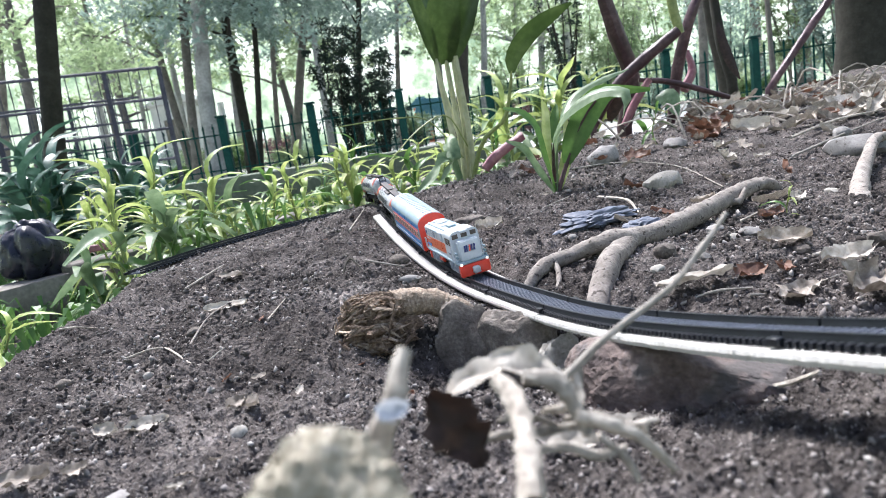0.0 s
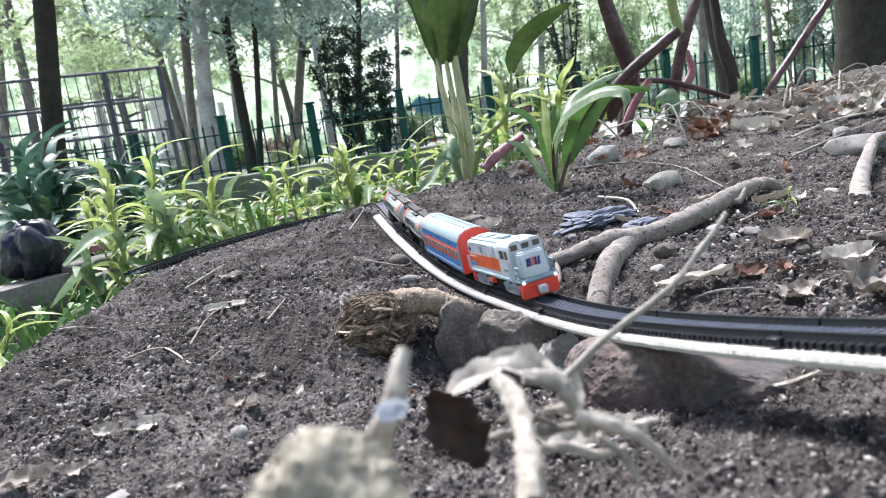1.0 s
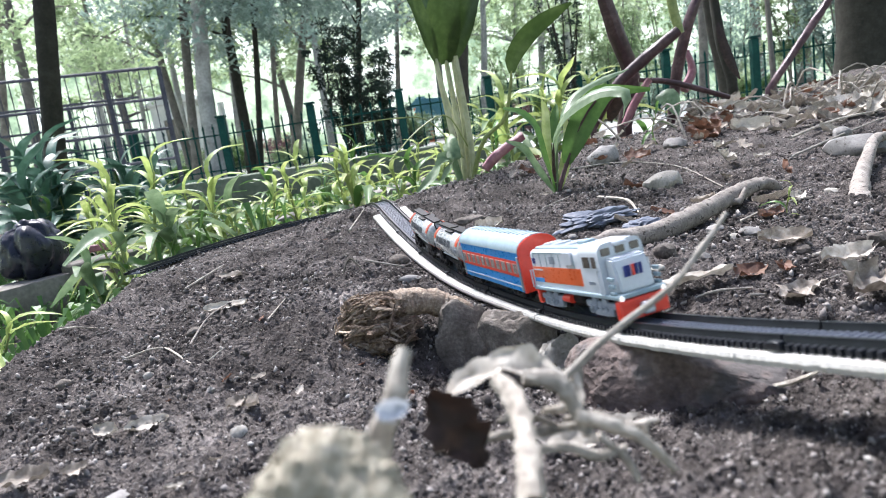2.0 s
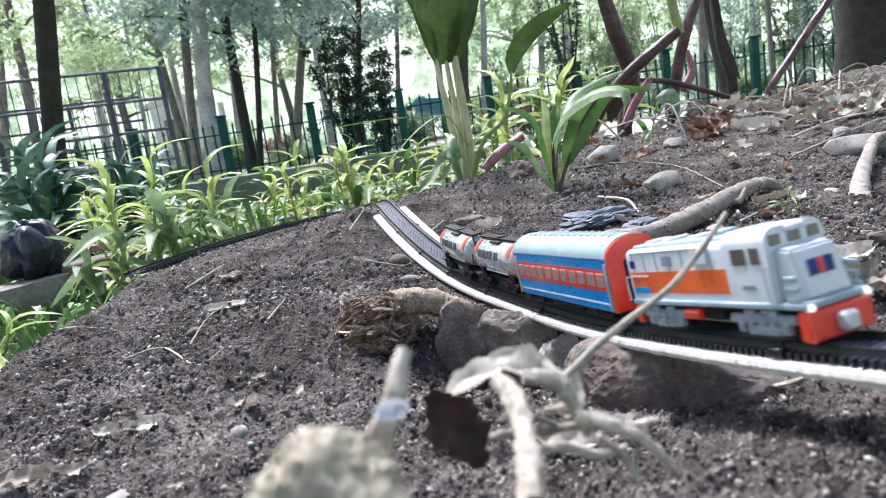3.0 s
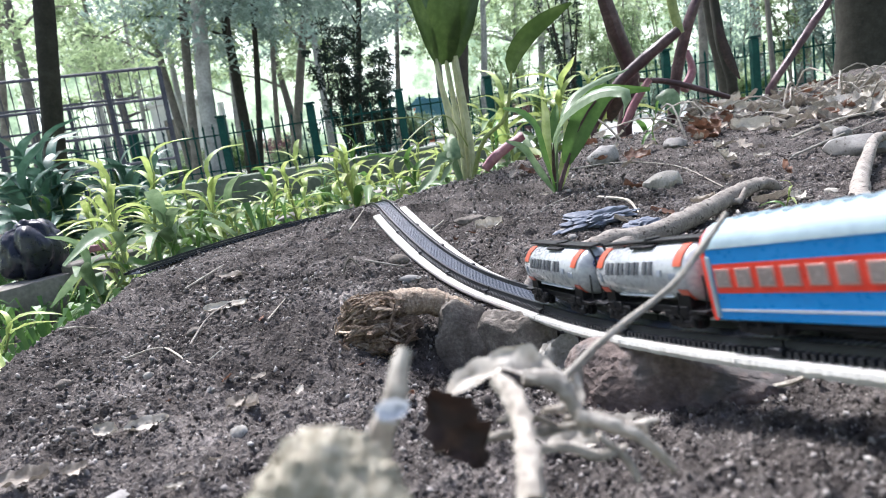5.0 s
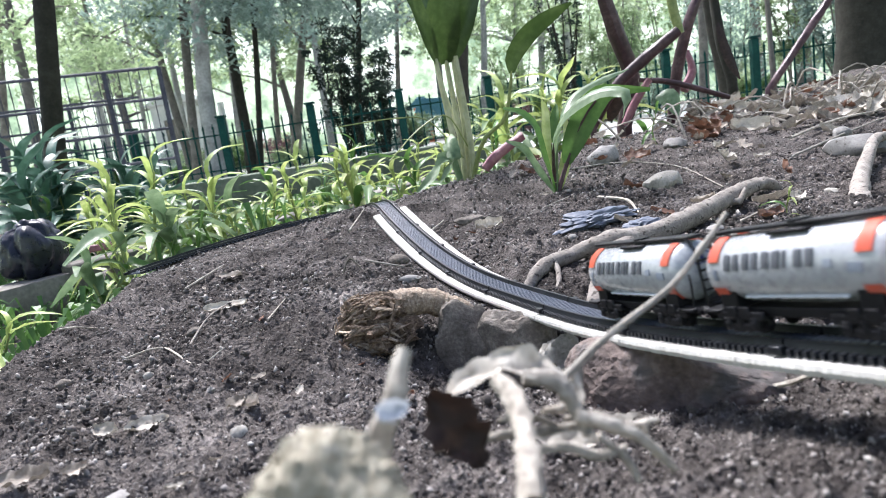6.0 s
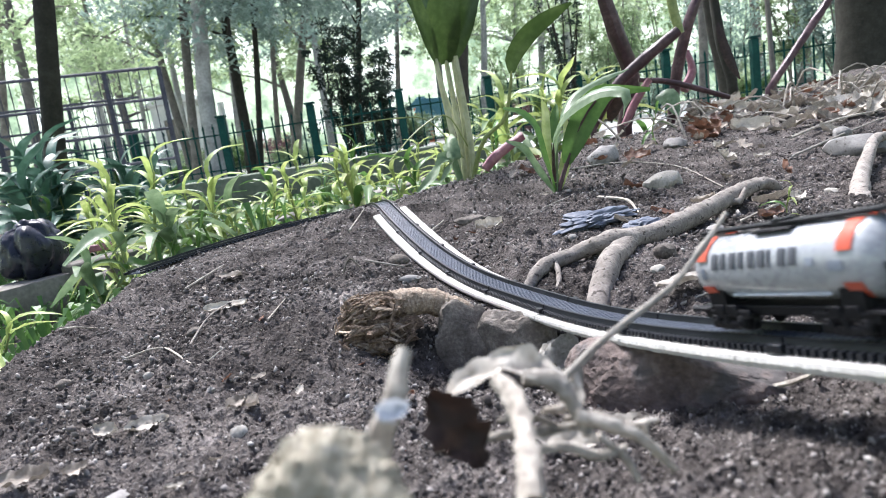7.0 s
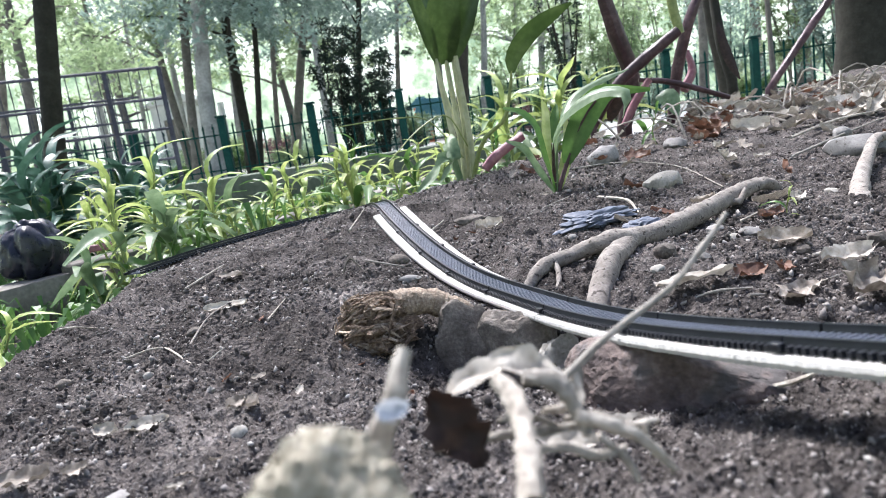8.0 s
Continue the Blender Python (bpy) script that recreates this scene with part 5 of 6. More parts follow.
# low creeping green between the plants
def ground_cover():
    rng = random.Random(77)
    vs, fs = [], []
    for _ in range(5200):
        x, y = rng.uniform(-1.9, 0.9), rng.uniform(0.75, 3.6)
        if x > -0.50 and y < mound_far(x) + 0.08:
            continue
        z = gz(x, y)
        for j in range(2):
            a, l, w = rng.uniform(0, TAU), rng.uniform(0.03, 0.075), rng.uniform(0.008, 0.016)
            d, s = Vector((math.cos(a), math.sin(a), 0)), Vector((-math.sin(a), math.cos(a), 0))
            p, h = Vector((x, y, z - 0.004)), rng.uniform(0.02, 0.09)
            i = len(vs)
            vs += [p - s * 0.001, p + d * l * 0.5 + Vector((0, 0, h)) - s * w / 2, p + d * l * 0.5 + Vector((0, 0, h)) + s * w / 2, p + d * l + Vector((0, 0, h * 0.8))]
            fs += [(i, i + 1, i + 2), (i + 1, i + 3, i + 2)]
    tagged(new("ground_cover", raw_mesh("ground_cover", vs, fs, MID_LEAF, False)), "low green undergrowth between the bedding plants", "undergrowth", kind="stuff")


ground_cover()


# ---- tall plant with pale clustered stems
def tall_plant():
    b = Vector((0.072, 1.503, 0.337))
    b.z = gz(b.x, b.y) - 0.01
    e = thing("tall_garden_plant", "tall plant with pale sheathed stems and dark broad leaves", "plant")
    heads = ((0.045, 1.5, 0.609), (0.07, 1.553, 0.617), (0.088, 1.574, 0.624), (0.092, 1.531, 0.612), (0.052, 1.593, 0.56))
    for i, h in enumerate(heads):
        h = Vector(h)
        s = b + Vector((0.010 * (i - 2), 0.008 * (i % 3 - 1), 0))
        part("stem", tube(bmesh.new(), bend([s, s.lerp(h, 0.4) + Vector((0.012, 0, 0)), h], 8), [0.0085, 0.008, 0.0075, 0.007, 0.007, 0.0065, 0.006, 0.005], 8, 0.05, random.Random(i)), PALE_STEM, e, "pale yellowish stem")
    ends = (((0.046, 1.499, 0.603), (0.03, 1.459, 0.659), (0.011, 1.43, 0.726), (-0.02, 1.381, 0.796), 0.05, (0.6, 0.7, 0)), ((0.07, 1.55, 0.602), (0.068, 1.52, 0.663), (0.079, 1.501, 0.73), (0.117, 1.492, 0.85), 0.09, (1, 0.2, 0)),
            ((0.088, 1.551, 0.608), (0.106, 1.53, 0.659), (0.135, 1.508, 0.712), (0.185, 1.486, 0.817), 0.075, (0.8, -0.5, 0.2)), ((0.08, 1.571, 0.608), (0.061, 1.629, 0.706), (0.043, 1.688, 0.811), (0.021, 1.703, 0.897), 0.09, (1, 0.3, 0)))
    for i, (p0, p1, p2, p3, w, s) in enumerate(ends):
        o = new("leaf", blade("leaf", (p0, p1, p2, p3), w, OLIVE_LEAF, 0.35, s, 12, 6))
        o.parent = e
    # a leaf on its own long stalk
    stalk = (b, (0.116, 1.475, 0.406), (0.175, 1.454, 0.459), (0.195, 1.445, 0.528), (0.2, 1.44, 0.556))
    part("leaf_stalk", tube(bmesh.new(), bend(stalk, 14), [0.006 - 0.00025 * i for i in range(14)], 7), STEM, e, "long green leaf stalk")
    o = new("leaf", blade("leaf", ((0.2, 1.439, 0.551), (0.207, 1.435, 0.584), (0.242, 1.422, 0.624), (0.289, 1.396, 0.652), (0.324, 1.358, 0.663)), 0.044, OLIVE_LEAF, 0.2, (0.8, 0.15, -0.55), 12, 6))
    o.parent = e
    # drooping lower leaves
    for q, w in (((b, (0.043, 1.452, 0.392), (0.007, 1.426, 0.362), (-0.042, 1.399, 0.325)), 0.035), ((b, (0.043, 1.479, 0.429), (0.054, 1.432, 0.391), (0.016, 1.403, 0.344)), 0.04)):
        o = new("leaf", blade("leaf", q, w, BROAD_LEAF, 0.4, (0.4, 0.6, 0.7), 12, 4))
        o.parent = e
    for q in (((0.077, 1.512, 0.385), (0.012, 1.528, 0.478), (-0.063, 1.531, 0.496), (-0.194, 1.531, 0.496)), ((0.091, 1.516, 0.409), (0.051, 1.478, 0.484), (-0.015, 1.444, 0.462), (-0.084, 1.414, 0.406))):
        part("thin_stalk", tube(bmesh.new(), bend(q, 12), 0.0016, 5), STEM, e)


tall_plant()


# ---- broad-leaved plant on the bare soil
def soil_plant():
    b = Vector((0.208, 1.126, 0.319))
    b.z -= 0.006
    e = thing("broad_leaf_plant", "young plant with long arching bluish-green leaves on bare soil", "plant")
    specs = (
        (((0.209, 1.131, 0.36), (0.208, 1.11, 0.408), (0.231, 1.077, 0.455), (0.276, 1.041, 0.478), (0.308, 1.008, 0.467), (0.295, 0.992, 0.432)), 0.036, BROAD_LEAF, (0.5, 0.6, 0.6)),
        (((0.234, 1.143, 0.365), (0.246, 1.138, 0.395), (0.267, 1.134, 0.433), (0.291, 1.12, 0.467), (0.315, 1.102, 0.478), (0.365, 1.069, 0.469)), 0.048, MID_LEAF, (0.8, -0.1, -0.6)),
        ((b, (0.22, 1.131, 0.416), (0.258, 1.162, 0.474), (0.317, 1.187, 0.499), (0.377, 1.209, 0.512)), 0.026, BROAD_LEAF, (0.2, 0.8, 0.5)),
        ((b, (0.192, 1.127, 0.391), (0.183, 1.125, 0.436), (0.161, 1.119, 0.462), (0.132, 1.101, 0.473)), 0.022, MID_LEAF, (0.5, 0.7, 0.4)),
    )
    specs += (
        ((b, (0.208, 1.16, 0.408), (0.214, 1.179, 0.457), (0.211, 1.183, 0.479)), 0.016, GREEN_LEAF, (1, 0, 0)),
        ((b, (0.225, 1.192, 0.415), (0.236, 1.208, 0.449), (0.244, 1.222, 0.469)), 0.018, MID_LEAF, (1, 0, 0)),
        ((b, (0.178, 1.122, 0.365), (0.157, 1.108, 0.402), (0.128, 1.091, 0.42)), 0.022, BROAD_LEAF, (0.5, 0.7, 0.4)),
        ((b, (0.235, 1.163, 0.364), (0.252, 1.191, 0.411), (0.249, 1.221, 0.463)), 0.022, GREEN_LEAF, (1, 0.2, 0)),
    )
    for q, w, mat, s in specs:
        o = new("leaf", blade("leaf", q, w, mat, 0.35, s, 14, 6, 0, 0.03))
        o.parent = e
    for q in ((b, (0.223, 1.139, 0.342), (0.237, 1.143, 0.37), (0.267, 1.136, 0.433), (0.291, 1.121, 0.464)), (b, (0.21, 1.138, 0.339), (0.209, 1.131, 0.36), (0.208, 1.111, 0.404))):
        part("leaf_stalk", tube(bmesh.new(), bend(q, 8), [0.0045 - 0.0003 * i for i in range(8)], 6), PURPLE, e, "dark purplish stalk")


soil_plant()


# ---- purple-stemmed plants
def purple_plant():
    e = thing("purple_stem_plant", "thick purple-brown garden plant stems with dry sheaths", "plant")
    stems = (
        (((0.646, 2.171, 0.379), (0.677, 2.146, 0.527), (0.633, 2.12, 0.67), (0.589, 2.097, 0.823)), (0.030, 0.034, 0.033, 0.024), PURPLE),
        (((0.506, 2.02, 0.39), (0.572, 1.999, 0.497), (0.664, 1.971, 0.572), (0.766, 1.962, 0.636)), (0.014, 0.02, 0.022, 0.019), PURPLE),
        (((0.782, 2.119, 0.377), (0.809, 2.097, 0.539), (0.841, 2.069, 0.666), (0.904, 2.088, 0.777)), (0.018, 0.022, 0.02, 0.017), PURPLE),
        (((0.79, 2.012, 0.632), (0.777, 2.017, 0.715), (0.772, 2.021, 0.797)), (0.017, 0.017, 0.016), STEM),
        (((0.602, 2.02, 0.389), (0.64, 2.011, 0.455), (0.685, 2.002, 0.514)), (0.014, 0.016, 0.012), PINK),
    )
    stems += (
        (((0.665, 2.043, 0.517), (0.766, 2.039, 0.495), (0.953, 2.077, 0.426)), (0.009, 0.012, 0.010), PURPLE),
        (((0.836, 2.136, 0.468), (0.872, 2.146, 0.525), (0.864, 2.157, 0.59)), (0.02, 0.016, 0.01), PINK),
        (((0.142, 1.757, 0.337), (0.18, 1.763, 0.369), (0.255, 1.77, 0.41)), (0.016, 0.018, 0.015), PINK),
        (((1.23, 2.647, 0.488), (1.209, 2.675, 0.647), (1.205, 2.71, 0.848)), (0.025, 0.027, 0.02), TREE_DARK),
        (((1.339, 2.537, 0.442), (1.351, 2.571, 0.633), (1.364, 2.604, 0.824)), (0.012, 0.012, 0.01), TREE_BARK),
    )
    stems += (
        (((1.262, 2.433, 0.425), (1.462, 2.471, 0.643), (1.562, 2.49, 0.751)), (0.016, 0.018, 0.016), PURPLE),
    )
    for i, (q, r, mat) in enumerate(stems):
        pts = bend(q, 10)
        k = len(r) - 1
        rr = [r[min(int(j / 9 * k), k - 1)] + (r[min(int(j / 9 * k), k - 1) + 1] - r[min(int(j / 9 * k), k - 1)]) * (j / 9 * k - min(int(j / 9 * k), k - 1)) for j in range(10)]
        bot = Vector(pts[0])
        if i in (0, 1, 2, 8, 9, 10):
            pts = [Vector((bot.x, bot.y, gz(bot.x, bot.y) - 0.02))] + pts
            rr = [rr[0] * 1.1] + rr
        part("stem", tube(bmesh.new(), pts, [v * 0.8 for v in rr], 10, 0.05, random.Random(i)), mat, e)
    for q, w, mat, s in ((((0.558, 2.023, 0.408), (0.581, 2.013, 0.463), (0.616, 2, 0.508)), 0.05, DARK_LEAF, (1, 0, 0.3)), (((0.672, 1.93, 0.454), (0.706, 1.91, 0.456), (0.718, 1.89, 0.398)), 0.07, BROAD_LEAF, (0.6, 0.3, 0.7)),
                         (((0.72, 1.879, 0.742), (0.625, 1.857, 0.731), (0.56, 1.839, 0.745)), 0.05, BROAD_LEAF, (0, 1, 0.4)), (((1.068, 2.377, 0.683), (1.09, 2.355, 0.562), (1.117, 2.341, 0.479)), 0.04, DARK_LEAF, (1, 0, 0))):
        o = new("leaf", blade("leaf", q, w, mat, 0.3, s, 10, 4))
        o.parent = e


purple_plant()


def dry_stalks():
    rng = random.Random(8)
    for k in range(44):
        px, d = rng.uniform(0.40, 1.0), rng.uniform(1.6, 2.35)
        x, y = px * d * 0.72, d
        z = gz(x, y)
        a = rng.uniform(0, TAU)
        l, h = rng.uniform(0.10, 0.28), rng.uniform(0.01, 0.09)
        q = [(x, y, z - 0.005), (x + math.cos(a) * l * 0.4, y + math.sin(a) * l * 0.4, z + h), (x + math.cos(a) * l, y + math.sin(a) * l, z + h * 0.5)]
        solid("dry_stalk", tube(bmesh.new(), bend(q, 8), [0.0035 - 0.0003 * i for i in range(8)], 5), DRY_TWIG if k % 3 else GREY_TWIG, "dry broken plant stalk leaning in the litter", "dry stalk", group="dry stalks")


dry_stalks()

# ================= things lying on the soil =================
def stone(p, size, seed, mat, label, rz=0.0, sink=0.3, sub=3, name="stone", rough=0.22, group="stones", tilt=0.0, chips=5, z=None, boxy=0.0, roll=0.0):
    bm = rock_bm(size, seed, sub, rough, chips=chips, boxy=boxy)
    low = min(v.co.z for v in bm.verts)
    zz = (gz(p[0], p[1]) - low - sink * size[2]) if z is None else z
    return solid(name, bm, mat, label, "stone", pose(p[0], p[1], zz, tilt, roll, rz), group)


# stones that carry the toy track over the hollow
stone((0.010, 0.560), (0.058, 0.044, 0.080), 121, BROWN_STONE, "cracked earthy stone propping up the toy track", 15, 0, 5, rough=0.38, chips=9, z=0.2590, boxy=0.4)
stone((0.050, 0.545), (0.074, 0.050, 0.088), 133, BROWN_STONE, "rounded earthy stone propping up the toy track", -20, 0, 5, rough=0.26, chips=5, z=0.2540, boxy=0.35)
stone((0.083, 0.498), (0.042, 0.034, 0.052), 29, PALE_STONE, "pale rough stone below the toy track", 0, 0.25, 5, rough=0.4, chips=1, z=0.2520)
stone((0.142, 0.398), (0.140, 0.080, 0.084), 127, RED_STONE, "large reddish boulder under the toy track", -12, 0, 6, rough=0.20, chips=4, z=0.2660, boxy=0.9, roll=2, tilt=-6)

STONES = (
    ((0.361, 1.021), (0.068, 0.045, 0.034), PALE_STONE, "smooth pale grey stone on the soil"),
    ((0.354, 1.35), (0.10, 0.06, 0.05), STONE, "grey stone at the plant's foot"),
    ((0.532, 1.432), (0.075, 0.05, 0.03), STONE, "flat grey stone in leaf litter"),
    ((0.736, 1.122), (0.11, 0.07, 0.045), STONE, "flat grey slab of stone"),
    ((0.046, 0.996), (0.052, 0.025, 0.016), BROWN_STONE, "flat brown stone beside the toy track"),
    ((-0.143, 0.386), (0.014, 0.010, 0.009), PALE_STONE, "small pale pebble lying on bare soil"),
    ((-0.198, 0.334), (0.036, 0.022, 0.022), STONE, "smooth grey stone half in soil"),
    ((-0.055, 0.775), (0.030, 0.018, 0.018), BROWN_STONE, "brown stone beside the foam strip"),
    ((-0.041, 0.698), (0.026, 0.015, 0.012), STONE, "grey stone beside the foam strip"),
    ((-0.368, 2.683), (0.018, 0.012, 0.012), STONE, "small round grey stone"),
    ((-0.182, 1.048), (0.012, 0.010, 0.010), BROWN_STONE, "small brown pebble lying on bare soil"),
    ((-0.877, 1.78), (0.045, 0.03, 0.02), CONCRETE, "broken concrete lump at the edge"),
    ((0.295, 0.699), (0.026, 0.018, 0.014), STONE, "grey stone by the root"),
    ((0.302, 0.668), (0.016, 0.012, 0.010), PALE_STONE, "pale pebble by the root"),
)
STONES += (
    ((0.323, 0.675), (0.026, 0.018, 0.014), STONE, "grey stone by the root"),
    ((0.218, 0.636), (0.024, 0.02, 0.02), BROWN_STONE, "lumpy brown stone below the root"),
    ((0.192, 0.588), (0.020, 0.014, 0.012), PALE_STONE, "pale pebble below the root"),
    ((0.244, 0.603), (0.013, 0.010, 0.010), STONE, "small grey pebble lying on bare soil"),
    ((0.329, 0.59), (0.018, 0.013, 0.012), BROWN_STONE, "small brown stone lying on bare soil"),
    ((0.397, 0.586), (0.02, 0.018, 0.018), BROWN_STONE, "dark round stone lying on bare soil"),
    ((0.844, 1.347), (0.05, 0.035, 0.028), STONE, "grey stone in leaf litter"),
    ((0.494, 0.815), (0.022, 0.015, 0.012), PALE_STONE, "pale pebble lying on bare soil"),
    ((0.156, 0.773), (0.014, 0.011, 0.010), STONE, "small grey pebble lying on bare soil"),
    ((-0.257, 0.523), (0.012, 0.008, 0.008), PALE_STONE, "pale pebble lying on bare soil"),
    ((-0.252, 0.621), (0.014, 0.012, 0.010), BROWN_STONE, "small brown pebble lying on bare soil"),
    ((-0.829, 1.462), (0.014, 0.012, 0.010), BROWN_STONE, "small brown pebble lying on bare soil"),
    ((-0.34, 0.545), (0.016, 0.012, 0.010), BROWN_STONE, "small brown pebble lying on bare soil"),
    ((-0.009, 0.051), (0.03, 0.02, 0.02), STONE, "grey stone lying on bare soil"),
)
for i, (p, s, mat, lab) in enumerate(STONES):
    stone(p, s, 500 + i, mat, lab, (i * 47) % 180, 0.3, 3 if s[0] > 0.03 else 2)


def pebbles():
    rng = random.Random(12)
    base = [mesh_of("pebble", rock_bm((1, 0.75, 0.65), 900 + k, 3, 0.6, chips=9), m) for k, m in enumerate((STONE, BROWN_STONE, BROWN_STONE, BROWN_STONE, PALE_STONE, BROWN_STONE))]
    n = 0
    while n < 120:
        y = 0.25 + 1.9 * rng.random() ** 1.3
        x = rng.uniform(-0.62, 0.85) * y
        if x < -0.42 or y > mound_far(x) - 0.05:
            continue
        n += 1
        s = rng.choice((0.004, 0.005, 0.006, 0.008, 0.010)) * (0.7 + 0.5 * y)
        o = new("pebble", rng.choice(base))
        o.matrix_basis = pose(x, y, gz(x, y) + s * 0.12, rng.uniform(-30, 30), rng.uniform(-30, 30), rng.uniform(0, 360)) @ Matrix.Scale(s, 4)
        tagged(o, "small rough pebble lying on the soil", "pebble", "pebbles")


pebbles()


# loose crumbs of earth
def crumbs():
    rng = np.random.default_rng(5)
    shapes = []
    for k in range(8):
        bm = rock_bm((1, 0.85, 0.75), 700 + k, 1, 1.2, chips=5)
        bm.verts.ensure_lookup_table()
        shapes.append((np.array([v.co[:] for v in bm.verts]), np.array([[v.index for v in f.verts] for f in bm.faces])))
        bm.free()
    n = 88000
    y = 0.13 + 1.75 * rng.random(n) ** 1.25
    x = rng.uniform(-0.66, 0.78, n) * (y + 0.05)
    keep = (x > -0.46) & (y < mound_far(x) + 0.02)
    x, y = x[keep], y[keep]
    z = ground_fine(x, y)
    dens = vnoise(x * 7, y * 7, 31)
    size = (0.0010 + 0.0026 * rng.random(len(x)) ** 5.5) * (0.7 + 0.7 * y) * np.clip(1 + 0.4 * dens, 0.6, 1.5)
    turns = [np.array(Euler(tuple(rng.uniform(0, TAU, 3))).to_matrix()) for _ in range(24)]
    V, F, off = [], [], 0
    for i in range(len(x)):
        v, f = shapes[rng.integers(8)]
        a = rng.random() * TAU
        c, s = math.cos(a), math.sin(a)
        w = v * (size[i] * 1.6 * rng.uniform(0.55, 1.25, 3)) @ turns[rng.integers(24)]
        V.append(np.stack([w[:, 0] * c - w[:, 1] * s + x[i], w[:, 0] * s + w[:, 1] * c + y[i], w[:, 2] + z[i] + size[i] * 0.15], -1))
        F.append(f + off)
        off += len(v)
    V, F = np.concatenate(V), np.concatenate(F)
    me = bpy.data.meshes.new("soil_crumbs")
    me.vertices.add(len(V))
    me.vertices.foreach_set("co", V.astype(np.float32).ravel())
    me.loops.add(F.size)
    me.loops.foreach_set("vertex_index", F.astype(np.int32).ravel())
    me.polygons.add(len(F))
    me.polygons.foreach_set("loop_start", np.arange(0, F.size, 3, dtype=np.int32))
    me.update(calc_edges=True)
    me.materials.append(CRUMB)
    tagged(new("soil_crumbs", me), "loose crumbs of dark earth", "soil crumbs", kind="stuff")


crumbs()


# ---- roots
def root(name, runs, mat, label, category="root", seed=1, seg=12):
    """A thing of one or more bark-covered limbs: (points, radii) each."""
    rng = random.Random(seed)
    bm = bmesh.new()
    for q, r in runs:
        n = 12 * (len(q) - 1) + 1
        pts = bend(q, n)
        k = len(r) - 1
        rr = []
        for j in range(n):
            t = j / (n - 1) * k
            a = min(int(t), k - 1)
            rr.append((r[a] + (r[a + 1] - r[a]) * (t - a)) * 0.88 * (1 + 0.09 * noise.noise(Vector((j * 0.35, seed, 0)))) * 0.96)
        tube(bm, pts, rr, seg + 4, 0.04, rng)
    for v in bm.verts:
        d = noise.noise(v.co * 110) * 0.0016 + noise.noise(v.co * 30) * 0.0028
        v.co += Vector((d, d * 0.5, d))
    return solid(name, bm, mat, label, category)


def lift(p, h):
    return (p[0], p[1], gz(p[0], p[1]) + h)


root("tree_root", (
    ([lift((0.068, 0.64, 0.29), -0.008), lift((0.097, 0.66, 0.291), 0.006), lift((0.139, 0.685, 0.291), 0.010), lift((0.178, 0.685, 0.292), 0.014), lift((0.241, 0.716, 0.293), 0.014), lift((0.306, 0.763, 0.296), 0.013), lift((0.375, 0.824, 0.299), 0.012), lift((0.435, 0.869, 0.3), 0.010), lift((0.477, 0.887, 0.3), -0.006)],
     (0.006, 0.009, 0.010, 0.015, 0.015, 0.014, 0.013, 0.010, 0.006)),
    ([lift((0.212, 0.702), 0.012), lift((0.186, 0.672), 0.011), lift((0.156, 0.619), 0.008), lift((0.131, 0.568), 0.002), lift((0.115, 0.533), -0.014)], (0.010, 0.014, 0.014, 0.013, 0.012)),
    ([lift((0.356, 0.806, 0.298), 0.012), lift((0.372, 0.802, 0.298), 0.016), lift((0.386, 0.814, 0.298), 0.018)], (0.006, 0.005, 0.003)),
    ([lift((0.114, 0.669, 0.291), 0.008), lift((0.11, 0.64, 0.289), 0.004), lift((0.103, 0.615, 0.287), -0.004)], (0.004, 0.003, 0.002))),
    ROOT, "forked grey-brown tree root lying across the soil", seed=3)
root("tree_root", (([lift((0.5, 0.77, 0.291), -0.01), lift((0.565, 0.864, 0.294), 0.010), lift((0.664, 0.999, 0.299), 0.022), lift((0.746, 1.087, 0.303), 0.025), lift((0.816, 1.078, 0.3), 0.01)], (0.016, 0.013, 0.011, 0.010, 0.010)),), ROOT, "pale knotted root arching from the soil", seed=4)
root("broken_root", (([(-0.0533, 0.56, 0.309), (-0.0388, 0.568, 0.3072), (-0.0191, 0.575, 0.3029), (-0.0021, 0.575, 0.296), (0.0104, 0.568, 0.2886), (0.0155, 0.56, 0.2817)], (0.014, 0.0165, 0.0150, 0.0135, 0.0110, 0.008)),), TORN_BARK, "thick broken root with pale bark beside the rotten stump", seed=5)


